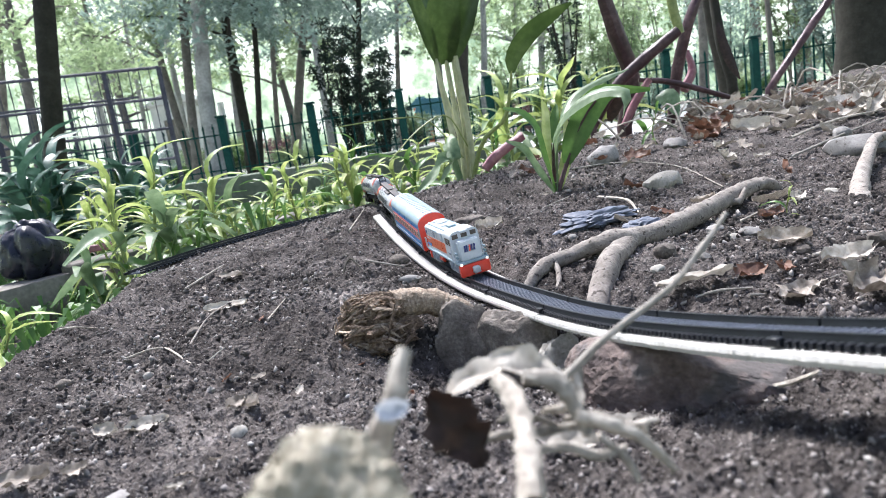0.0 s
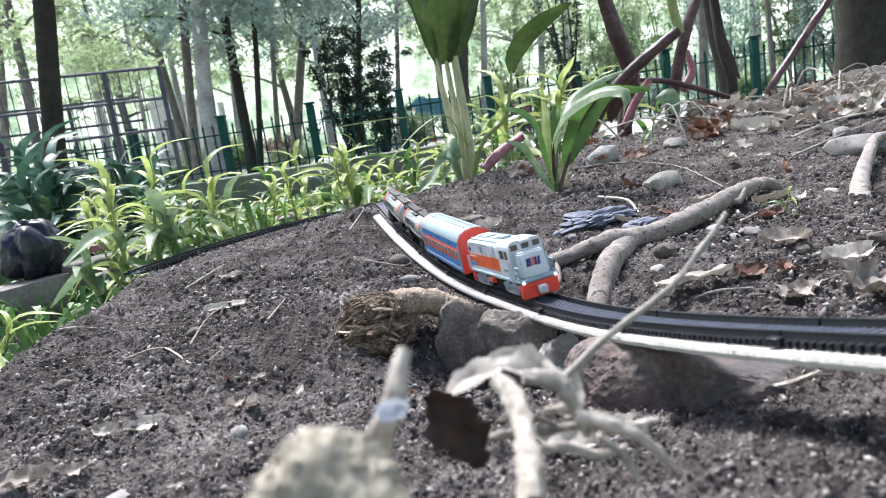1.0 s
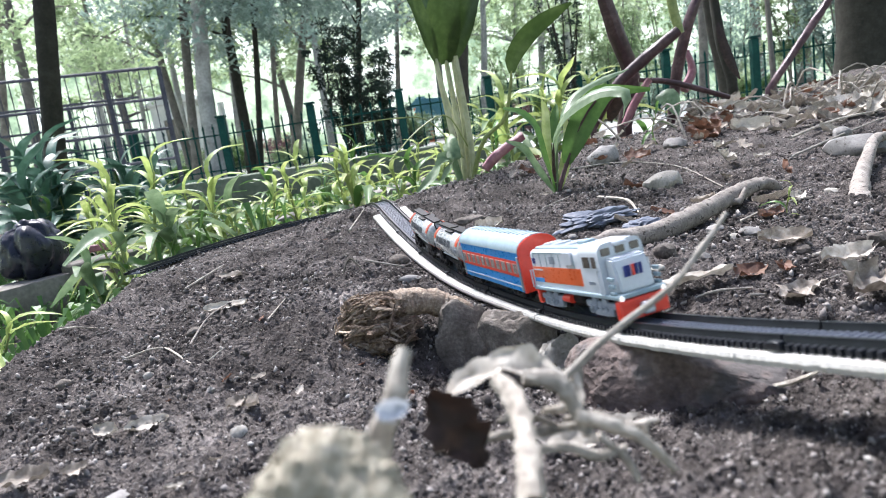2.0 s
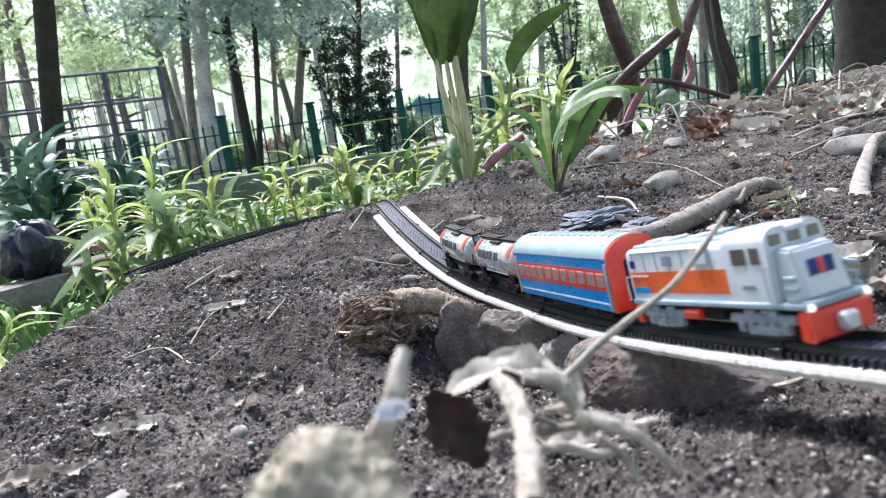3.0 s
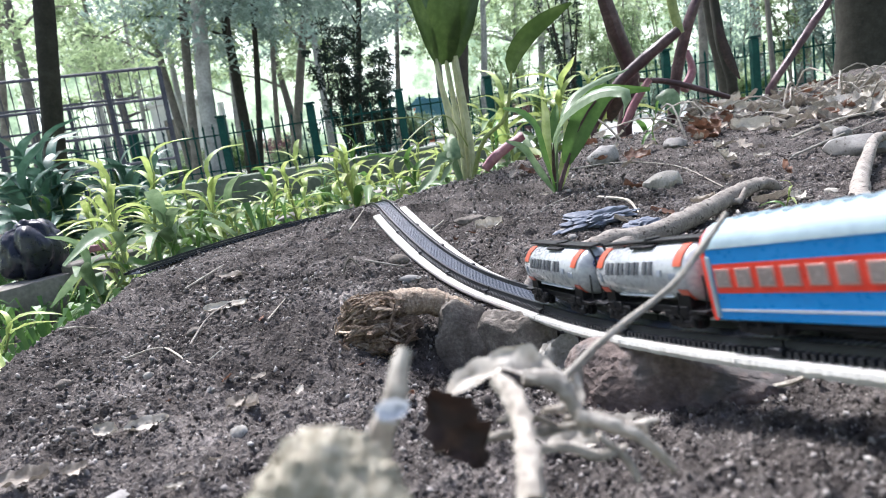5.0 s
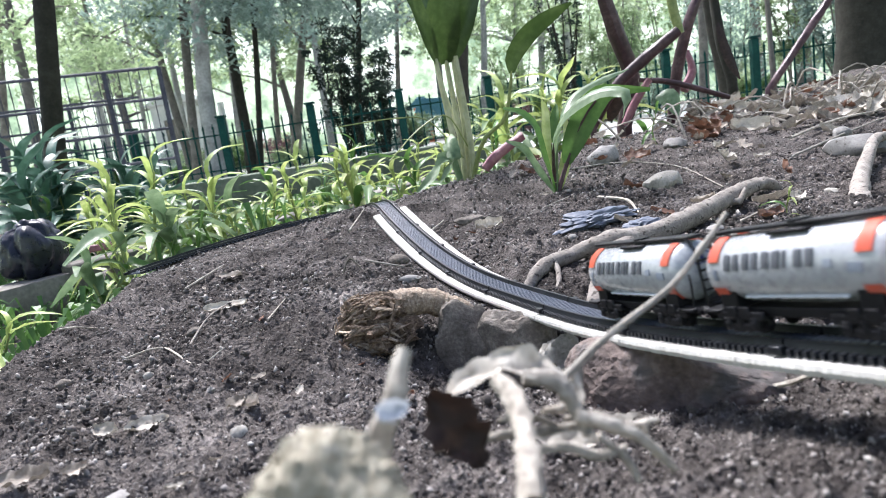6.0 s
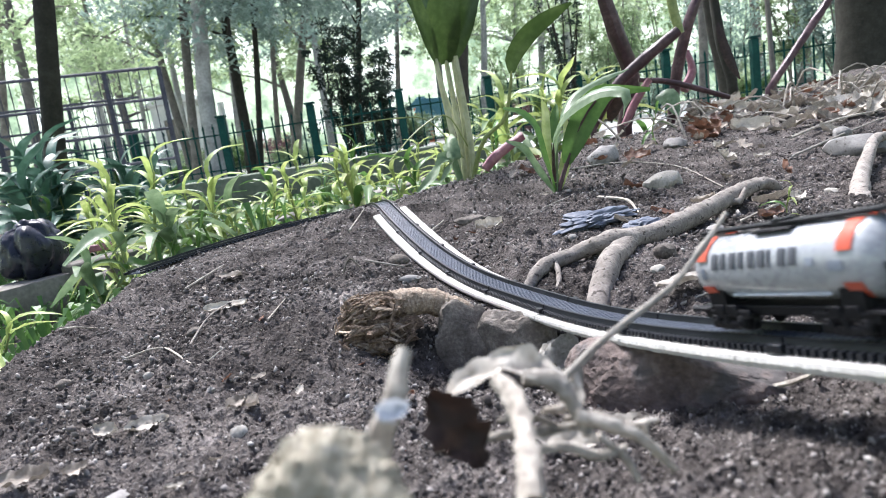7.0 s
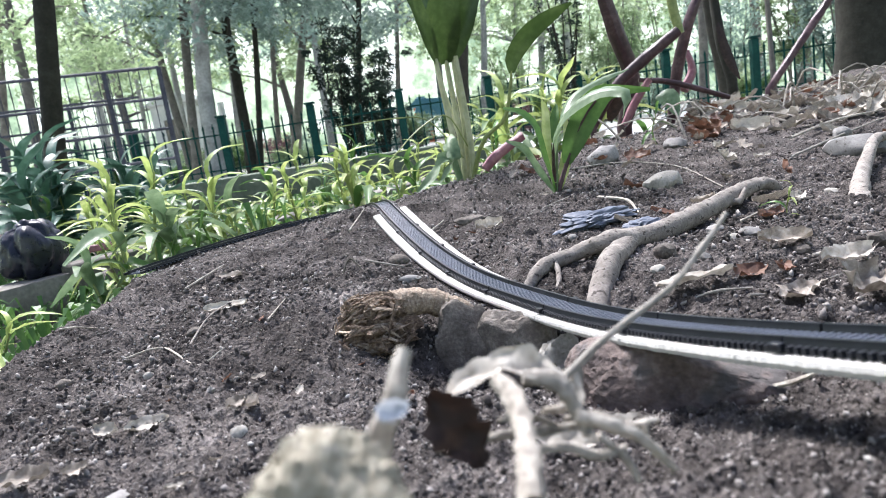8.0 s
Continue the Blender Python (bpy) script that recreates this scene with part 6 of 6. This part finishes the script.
def rotten_stump():
    """The torn, rotten end of a root: a rough core wrapped in layers of splintered bark."""
    e = thing("rotten_stump", "rotten splintered root stump with torn bark", "stump")
    c = Vector((-0.0701, 0.555, 0.2897))
    bm = rock_bm((0.058, 0.040, 0.056), 141, 5, 0.5, chips=2)
    for v in bm.verts:
        v.co += v.co.normalized() * (0.012 * abs(noise.noise(Vector((v.co.x * 40, v.co.y * 40, v.co.z * 95)))) - 0.004 + 0.006 * noise.noise(v.co * 170))
    bmesh.ops.translate(bm, vec=c, verts=list(bm.verts))
    part("core", bm, ROTTEN, e)
    rng = random.Random(4)
    for k in range(280):
        a, b = rng.uniform(0, TAU), rng.uniform(-0.9, 1.2)
        d = Vector((math.cos(a) * math.cos(b), math.sin(a) * math.cos(b), math.sin(b)))
        r = rng.uniform(0.85, 1.18)
        p = c + Vector((d.x * 0.030, d.y * 0.021, d.z * 0.029)) * r
        grain = Vector((1.0, 0.1, 0.15)) + Vector((rng.gauss(0, 0.32), rng.gauss(0, 0.32), rng.gauss(0, 0.32)))
        t = (grain - d * grain.dot(d) * 0.8).normalized()
        l = rng.uniform(0.008, 0.030)
        q = [p - t * l / 2, p + d * rng.uniform(0.0, 0.003), p + t * l / 2 + d * rng.uniform(-0.003, 0.005)]
        part("splinter", tube(bmesh.new(), bend(q, 4), [0.0008, 0.0015, 0.0013, 0.0004], 5, 0.35, rng, 0.5), ROTTEN if k % 3 else TORN_BARK, e)


rotten_stump()


# ---- dry leaves and litter
def dry_leaf_mesh(name, l, w, curl, seed, mat):
    rng = random.Random(seed)
    n, ac = 13, 6
    vs, fs = [], []
    off = Vector((rng.uniform(0, 50), rng.uniform(0, 50), 0))
    for i in range(n):
        t = i / (n - 1)
        ww = w / 2 * max(0.06, math.sin(math.pi * (0.06 + 0.9 * t)) ** 0.7) * (1 + 0.55 * noise.noise(Vector((t * 9, 0, 0)) + off))
        for k in range(ac + 1):
            a = 2 * k / ac - 1
            z = curl * w * (a * a * 0.6 + 0.5 * (t - 0.5) ** 2 * 2) + 0.22 * w * noise.noise(Vector((t * 5, a * 2.2, 3)) + off)
            vs.append(((t - 0.5) * l + 0.12 * w * noise.noise(Vector((t * 7, a * 3, 9)) + off), a * ww * (1 + 0.35 * noise.noise(Vector((t * 11, a * 9, 5)) + off)), z))
    c = ac + 1
    for i in range(n - 1):
        for k in range(ac):
            fs.append((i * c + k, i * c + k + 1, (i + 1) * c + k + 1, (i + 1) * c + k))
    return raw_mesh(name, vs, fs, mat)


def fallen_leaf(p, l, w, curl, seed, mat, label, rz=0, rx=0, ry=0, up=0.004):
    o = new("fallen_leaf", dry_leaf_mesh("fallen_leaf", l, w, curl, seed, mat))
    o.matrix_basis = pose(p[0], p[1], gz(p[0], p[1]) + up, rx, ry, rz)
    return tagged(o, label, "fallen leaf", "fallen leaves")


LEAF_SPOTS = (
    ((0.204, 0.527), 0.075, 0.026, 0.25, PALE_LEAF, "large pale dry curled leaf", 18, -12, 0.008),
    ((0.069, 0.92), 0.040, 0.020, 0.7, PALE_LEAF, "pale curled dry leaf", 10, 30, 0.006),
    ((0.648, 1.592), 0.07, 0.045, 0.3, BROWN_LEAF, "brown fallen leaf lying on bare soil", 20, 25, 0.015),
    ((0.411, 1.311), 0.052, 0.035, 0.35, BROWN_LEAF, "orange-brown fallen leaf lying on bare soil", -30, 30, 0.01),
    ((0.52, 0.969), 0.036, 0.028, 0.3, BROWN_LEAF, "brown fallen leaf standing on edge", 60, 60, 0.016),
    ((0.925, 1.549), 0.085, 0.05, 0.3, BROWN_LEAF, "orange-brown fallen leaf lying on bare soil", 15, 15, 0.015),
    ((0.376, 0.736), 0.035, 0.02, 0.3, BROWN_LEAF, "brown fallen leaf by the root", 20, 15, 0.005),
    ((0.3, 0.459), 0.050, 0.036, 0.5, DRY_LEAF, "curled grey-brown dry leaf", 40, 25, 0.012),
    ((0.322, 0.607), 0.046, 0.022, 0.5, DRY_LEAF, "curled pale dry leaf", -20, 20, 0.006),
)
LEAF_SPOTS += (
    ((0.34, 0.619), 0.024, 0.02, 0.3, PALE_LEAF, "pale dry leaf lying on bare soil", 50, 20, 0.006),
    ((-0.211, 0.413), 0.028, 0.012, 0.4, PALE_LEAF, "small pale dry leaf", 15, 20, 0.004),
    ((-0.233, 0.405), 0.020, 0.010, 0.5, PALE_LEAF, "small pale dry leaf", -20, 30, 0.004),
    ((-0.147, 0.429), 0.020, 0.012, 0.4, DRY_LEAF, "small grey dry leaf", -30, 20, 0.004),
    ((-0.233, 0.67), 0.044, 0.014, 0.35, PALE_LEAF, "narrow pale dry leaf", 12, 20, 0.005),
    ((-0.232, 0.362), 0.014, 0.010, 0.4, DRY_LEAF, "small pale dry leaf", 40, 20, 0.004),
    ((-0.276, 0.835), 0.032, 0.016, 0.3, DRY_LEAF, "grey dry leaf lying on bare soil", -10, 15, 0.004),
    ((0.512, 1.146), 0.045, 0.03, 0.6, PALE_LEAF, "pale curled dry leaf", 70, 35, 0.012),
    ((0.579, 1.15), 0.032, 0.016, 0.4, PALE_LEAF, "pale dry leaf lying on bare soil", 10, 10, 0.006),
)
LEAF_SPOTS += (
    ((1.085, 1.726), 0.11, 0.06, 0.35, PALE_LEAF, "large pale dry leaf", 5, 20, 0.02),
    ((0.265, 0.48), 0.05, 0.02, 0.3, DRY_LEAF, "dry leaf lying on bare soil", 30, 10, 0.004),
    ((0.333, 0.531), 0.05, 0.022, 0.5, PALE_LEAF, "pale curled dry leaf", 10, 20, 0.006),
    ((0.436, 0.789), 0.03, 0.02, 0.3, PALE_LEAF, "pale dry leaf lying on bare soil", 40, 20, 0.006),
    ((-0.259, 0.358), 0.030, 0.015, 0.4, DRY_LEAF, "pale torn dry leaf", 5, 20, 0.006),
    ((-0.156, 0.427), 0.016, 0.010, 0.4, DRY_LEAF, "small dry leaf lying on bare soil", 60, 20, 0.004),
    ((0.258, 0.545), 0.035, 0.02, 0.4, BROWN_LEAF, "brown dry leaf lying on bare soil", 25, 15, 0.004),
    ((0.281, 0.533), 0.02, 0.014, 0.4, BROWN_LEAF, "brown dry leaf lying on bare soil", 65, 15, 0.004),
)
for i, (p, l, w, cu, mat, lab, rz, rx, up) in enumerate(LEAF_SPOTS):
    fallen_leaf(p, l, w, cu, 60 + i, mat, lab, rz, rx, 0, up)


def litter():
    rng = random.Random(21)
    kinds = [dry_leaf_mesh("fallen_leaf", 1, rng.uniform(0.35, 0.6), rng.uniform(0.2, 0.7), 200 + k, (DRY_LEAF, PALE_LEAF, DRY_LEAF, BROWN_LEAF)[k % 4]) for k in range(12)]
    n = 0
    while n < 130:
        y = rng.uniform(0.75, 2.3)
        x = rng.uniform(0.12, 1.0) * y
        if y > mound_far(x) - 0.02 or rng.random() > 0.25 + 0.5 * (y - 0.7):
            continue
        n += 1
        s = rng.uniform(0.012, 0.05) * (0.6 + 0.4 * y)
        o = new("fallen_leaf", rng.choice(kinds))
        o.matrix_basis = pose(x, y, gz(x, y) + s * 0.12, rng.uniform(-35, 35), rng.uniform(-25, 25), rng.uniform(0, 360)) @ Matrix.Scale(s, 4)
        tagged(o, "dry curled leaf in the litter on the soil", "fallen leaf", "fallen leaves")
    n = 0
    while n < 170:
        y = rng.uniform(1.45, 2.5)
        x = rng.uniform(0.45, 0.98) * y * 0.72 + 0.12
        if y > mound_far(x) + 0.02:
            continue
        n += 1
        s = rng.uniform(0.03, 0.085)
        o = new("fallen_leaf", rng.choice(kinds))
        o.matrix_basis = pose(x, y, gz(x, y) + s * 0.18, rng.uniform(-45, 45), rng.uniform(-35, 35), rng.uniform(0, 360)) @ Matrix.Scale(s, 4)
        tagged(o, "dry curled leaf piled under the purple stems", "fallen leaf", "fallen leaves")
    n = 0
    while n < 46:
        y = 0.3 + 0.8 * rng.random()
        x = rng.uniform(-0.6, 0.1) * y
        if x < -0.42:
            continue
        n += 1
        s = rng.uniform(0.006, 0.014)
        o = new("fallen_leaf", rng.choice(kinds))
        o.matrix_basis = pose(x, y, gz(x, y) + s * 0.15, rng.uniform(-35, 35), rng.uniform(-25, 25), rng.uniform(0, 360)) @ Matrix.Scale(s, 4)
        tagged(o, "scrap of dry leaf on the soil", "fallen leaf", "fallen leaves")


litter()


# ---- twigs
def twig(q, r, mat, label, seed=1, seg=6):
    n = 5 * (len(q) - 1) + 1
    rr = [r * (1 - 0.5 * i / (n - 1)) for i in range(n)]
    return solid("twig", tube(bmesh.new(), bend(q, n), rr, seg, 0.12, random.Random(seed)), mat, label, "twig", group="twigs")


TWIGS = (
    ([lift((-0.822, 1.274), 0.004), lift((-0.426, 0.701), 0.004), lift((-0.379, 0.689), 0.002)], 0.0014, DRY_TWIG),
    ([lift((-0.317, 0.586), 0.002), lift((-0.267, 0.58), 0.004), lift((-0.219, 0.531), 0.003), lift((-0.194, 0.535), 0.006)], 0.0012, DRY_TWIG),
    ([lift((-0.177, 0.617), 0.002), lift((-0.169, 0.664), 0.006)], 0.0012, DRY_TWIG),
    ([lift((0.172, 0.512), 0.002), lift((0.206, 0.504), 0.004), lift((0.238, 0.5), 0.005)], 0.0016, GREY_TWIG),
    ([lift((0.226, 0.481), 0.003), lift((0.262, 0.49), 0.005), lift((0.309, 0.5), 0.006)], 0.0012, GREY_TWIG),
    ([lift((0.337, 0.73), 0.003), lift((0.398, 0.758), 0.008), lift((0.448, 0.775), 0.006)], 0.0016, DRY_TWIG),
    ([lift((0.264, 1.315), 0.004), lift((0.368, 1.282), 0.01), lift((0.434, 1.165), 0.004), lift((0.425, 0.966), 0.004)], 0.0018, GREY_TWIG),
)
TWIGS += (
    ([lift((0.011, 0.05), 0.006), lift((0.014, 0.05), 0.014), lift((0.017, 0.05), 0.012)], 0.005, GREY_TWIG),
    ([lift((0.748, 1.363), 0.006), lift((0.882, 1.425), 0.014), lift((1.054, 1.516), 0.012)], 0.004, DRY_TWIG),
    ([lift((0.627, 1.145), 0.004), lift((0.851, 1.338), 0.012), lift((0.999, 1.437), 0.01)], 0.003, GREY_TWIG),
    ([lift((0.127, 0.958), 0.003), lift((0.173, 0.997), 0.006), lift((0.213, 1.042), 0.004)], 0.0014, GREY_TWIG),
    ([lift((0.247, 0.997), 0.003), lift((0.272, 0.937), 0.008), lift((0.27, 0.88), 0.004)], 0.003, DRY_TWIG),
    ([lift((-0.093, 0.768), 0.004), lift((-0.048, 0.75), 0.004)], 0.0016, GREY_TWIG),
    ([lift((-0.116, 0.727), 0.002), lift((-0.108, 0.749), 0.012), lift((-0.09, 0.723), 0.003)], 0.0014, TREE_DARK),
)
TWIGS += (
    ([lift((-0.028, 0.986), 0.003), lift((0.008, 1.026), 0.006)], 0.002, DRY_TWIG),
    ([lift((-0.138, 0.999), 0.004), lift((-0.121, 1.108), 0.006)], 0.0016, DRY_TWIG),
    ([lift((-0.327, 0.81), 0.003), lift((-0.299, 0.888), 0.006)], 0.0016, DRY_TWIG),
    ([lift((0.328, 0.572), 0.003), lift((0.36, 0.574), 0.01), lift((0.366, 0.551), 0.006)], 0.0016, DRY_TWIG),
    ([lift((-0.241, 0.58), 0.002), lift((-0.243, 0.644), 0.006), lift((-0.227, 0.681), 0.004)], 0.0012, ROOT),
    ([lift((0.167, 0.364), 0.004), lift((0.184, 0.351), 0.006), lift((0.195, 0.338), 0.008)], 0.0022, DRY_TWIG),
)
for i, (q, r, mat) in enumerate(TWIGS):
    twig(q, r, mat, "thin dry twig lying on the soil", i)


# the long twig standing before the track
def long_twig():
    q = [(0.114, 0.258, 0.402), (0.106, 0.253, 0.396), (0.098, 0.247, 0.391), (0.085, 0.24, 0.382), (0.073, 0.234, 0.377), (0.061, 0.228, 0.373), (0.049, 0.221, 0.369), (0.038, 0.214, 0.364), (0.028, 0.21, 0.36)]
    e = thing("long_twig", "long grey bent twig leaning before the toy track", "twig")
    n = 40
    rr = [0.0010 + 0.0007 * i / (n - 1) + 0.0006 * max(0, 1 - abs(i - 9) / 2) for i in range(n)]
    part("stem", tube(bmesh.new(), bend(q, n), rr, 8, 0.08, random.Random(2)), GREY_TWIG, e)
    part("side_shoot", tube(bmesh.new(), bend([(0.04, 0.215, 0.364), (0.04, 0.214, 0.361), (0.037, 0.211, 0.356)], 6), 0.0012, 6), GREY_TWIG, e)


long_twig()


# ---- dead roots and litter on the crest of the soil
def dead_tangle():
    e = thing("root_tangle", "pale dead roots tangled over the soil", "roots")
    runs = (
        ([(0.0102, 0.185, 0.376), (0.0131, 0.176, 0.3743), (0.014, 0.165, 0.3723), (0.0135, 0.154, 0.3697), (0.0127, 0.146, 0.3665), (0.0122, 0.14, 0.3628)], (0.0030, 0.0038, 0.0036, 0.0036, 0.0038, 0.0040)),
        ([(0.0179, 0.186, 0.3752), (0.0262, 0.186, 0.3731), (0.0305, 0.185, 0.3678), (0.0327, 0.183, 0.3611), (0.0349, 0.18, 0.3567)], (0.0026, 0.0034, 0.0030, 0.0026, 0.0020)),
        ([(0.0314, 0.18, 0.3636), (0.041, 0.18, 0.359), (0.0489, 0.18, 0.3541), (0.0543, 0.18, 0.3482), (0.0588, 0.18, 0.3416)], (0.0024, 0.0024, 0.0022, 0.0020, 0.0012)),
        ([(-0.0117, 0.19, 0.3536), (-0.0059, 0.19, 0.3574), (0.0027, 0.19, 0.3555), (0.009, 0.19, 0.356), (0.0222, 0.19, 0.3554), (0.0398, 0.19, 0.3549)], (0.0012, 0.0016, 0.0018, 0.0018, 0.0020, 0.0014)),
        ([(0.0303, 0.195, 0.3556), (0.0411, 0.195, 0.355), (0.0498, 0.195, 0.3506), (0.0598, 0.195, 0.3509)], (0.0016, 0.0018, 0.0016, 0.0010)),
    )
    runs += (
        ([(0.0159, 0.17, 0.3595), (0.0255, 0.17, 0.3597), (0.0346, 0.17, 0.3555), (0.0428, 0.17, 0.3569)], (0.0016, 0.0018, 0.0018, 0.0010)),
        ([(0.0385, 0.215, 0.3644), (0.0381, 0.21, 0.3582), (0.0316, 0.2, 0.3574), (0.0235, 0.195, 0.3594)], (0.0018, 0.0020, 0.0020, 0.0014)),
        ([(0.0353, 0.17, 0.3616), (0.0424, 0.17, 0.3532), (0.045, 0.17, 0.3462)], (0.0012, 0.0014, 0.0010)),
        ([(0.0087, 0.19, 0.3608), (0.0176, 0.19, 0.3612), (0.0267, 0.19, 0.3566)], (0.0012, 0.0014, 0.0010)),
        ([(0.0525, 0.185, 0.3561), (0.0534, 0.185, 0.3476), (0.0599, 0.185, 0.3419)], (0.0012, 0.0012, 0.0008)),
    )
    for i, (q, r) in enumerate(runs):
        n = 5 * (len(q) - 1) + 1
        k = len(r) - 1
        rr = []
        for j in range(n):
            t = j / (n - 1) * k
            a = min(int(t), k - 1)
            rr.append(r[a] + (r[a + 1] - r[a]) * (t - a))
        part("dead_root", tube(bmesh.new(), bend(q, n), [v * 0.85 for v in rr], 9, 0.18, random.Random(i)), DRY_TWIG, e)


dead_tangle()


def arched_leaf():
    """A large pale dry leaf that arches over the roots, its torn edge curled under."""
    spine = ((-0.0038, 0.192, 0.371), (0.0056, 0.194, 0.374), (0.0156, 0.195, 0.375), (0.0239, 0.194, 0.3711), (0.0304, 0.19, 0.3654), (0.034, 0.186, 0.3586))
    me = blade("fallen_leaf", spine, 0.013, PALE_LEAF, -0.6, (0.25, 1.0, 0.35), 30, 12, 0, 0.10, 3)
    for v in me.vertices:
        v.co += Vector((noise.noise(v.co * 260), noise.noise(v.co * 260 + Vector((9, 0, 0))), noise.noise(v.co * 200 + Vector((0, 9, 0))))) * 0.0022
    tagged(new("fallen_leaf", me), "large pale dry leaf arched over dead roots", "fallen leaf", "fallen leaves")


arched_leaf()


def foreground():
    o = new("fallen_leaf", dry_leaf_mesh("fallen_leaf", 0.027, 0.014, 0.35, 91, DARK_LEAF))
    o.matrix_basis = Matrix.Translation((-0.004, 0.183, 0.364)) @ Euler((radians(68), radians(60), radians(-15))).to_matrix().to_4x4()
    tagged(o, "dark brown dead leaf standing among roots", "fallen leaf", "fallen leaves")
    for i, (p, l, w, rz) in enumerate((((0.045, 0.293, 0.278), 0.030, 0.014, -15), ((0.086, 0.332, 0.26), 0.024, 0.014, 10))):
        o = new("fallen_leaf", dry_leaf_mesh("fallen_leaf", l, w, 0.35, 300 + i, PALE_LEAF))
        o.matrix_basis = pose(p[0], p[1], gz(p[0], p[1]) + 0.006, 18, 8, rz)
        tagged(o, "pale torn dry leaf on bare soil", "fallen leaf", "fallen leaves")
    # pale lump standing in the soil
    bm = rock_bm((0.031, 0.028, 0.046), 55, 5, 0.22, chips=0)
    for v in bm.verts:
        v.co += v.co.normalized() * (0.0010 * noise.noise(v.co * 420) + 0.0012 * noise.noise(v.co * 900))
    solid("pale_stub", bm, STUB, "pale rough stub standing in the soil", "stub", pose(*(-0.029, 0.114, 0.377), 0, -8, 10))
    # leaning stick with a scrap of film at its foot
    q = [(-0.012, 0.144, 0.403), (-0.014, 0.141, 0.399), (-0.015, 0.138, 0.395), (-0.019, 0.136, 0.388), (-0.023, 0.135, 0.379)]
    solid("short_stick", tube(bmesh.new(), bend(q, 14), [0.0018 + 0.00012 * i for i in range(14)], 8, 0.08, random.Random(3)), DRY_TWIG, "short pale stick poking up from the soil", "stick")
    o = new("plastic_scrap", dry_leaf_mesh("plastic_scrap", 0.007, 0.005, 0.4, 93, FILM))
    o.matrix_basis = Matrix.Translation((-0.016, 0.134, 0.393)) @ Euler((radians(60), 0, radians(10))).to_matrix().to_4x4()
    tagged(o, "blue-grey scrap of plastic film on a stick", "plastic scrap")
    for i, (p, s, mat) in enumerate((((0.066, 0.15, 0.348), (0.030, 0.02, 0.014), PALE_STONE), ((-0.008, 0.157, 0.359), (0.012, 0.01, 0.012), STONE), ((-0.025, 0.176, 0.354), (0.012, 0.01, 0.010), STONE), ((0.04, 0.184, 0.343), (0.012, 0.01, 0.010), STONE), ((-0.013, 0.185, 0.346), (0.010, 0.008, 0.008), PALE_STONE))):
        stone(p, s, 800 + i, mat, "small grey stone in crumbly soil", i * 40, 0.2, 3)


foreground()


# ---- litter of plastic and the kerb's furniture
def crumpled(name, c, size, seed, mat, label, category, rough=0.5, z=None, fold=1.0, fine=0.16):
    bm = bmesh.new()
    bmesh.ops.create_icosphere(bm, subdivisions=5, radius=1.0)
    rng = random.Random(seed)
    off = Vector((rng.uniform(0, 50),) * 3)
    for v in bm.verts:
        p = v.co.copy()
        pf = Vector((p.x, p.y, p.z * fold)) + off
        r = 1 + rough * (abs(noise.noise(pf * 1.6)) * 1.0 - 0.25) + 0.4 * rough * abs(noise.noise(pf * 3.6)) + fine * rough * abs(noise.noise(pf * 9))
        p *= r
        v.co = Vector((p.x * size[0] / 2, p.y * size[1] / 2, max(p.z, -0.8) * size[2] / 2))
    low = min(v.co.z for v in bm.verts)
    return solid(name, bm, mat, label, category, pose(c[0], c[1], (gz(c[0], c[1]) if z is None else z) - low - (0.002 if z is None else 0.0), 0, 0, rng.uniform(0, 90)))


crumpled("plastic_bag", (-0.985, 1.60), (0.140, 0.12, 0.150), 3, BAG, "full black plastic bag on the kerb", "plastic bag", 0.42, z=0.249, fold=0.35, fine=0.05)
crumpled("plastic_sheet", (0.207, 0.849, 0.302), (0.115, 0.05, 0.020), 9, GREY_BAG, "crumpled blue-grey plastic film on the soil", "plastic film", 0.9, None, 1.0, 0.04)
crumpled("plastic_sheet", (0.243, 0.788, 0.298), (0.065, 0.035, 0.016), 10, GREY_BAG, "crumpled grey plastic film scrap", "plastic film", 0.9, None, 1.0, 0.04)
solid("red_plastic_strip", box(bmesh.new(), (0, 0, 0), (0.11, 0.015, 0.018), 0.003), PINK, "faded red plastic strip beside the kerb", "plastic strip", pose(*(-0.899, 1.748, 0.284), 0, 0, 35))
solid("pale_block", box(bmesh.new(), (0, 0, 0), (0.22, 0.08, 0.07), 0.006), CONCRETE, "pale concrete block behind the plants", "block", pose(*(-0.867, 1.688, 0.233), 0, 0, 60))


motions()
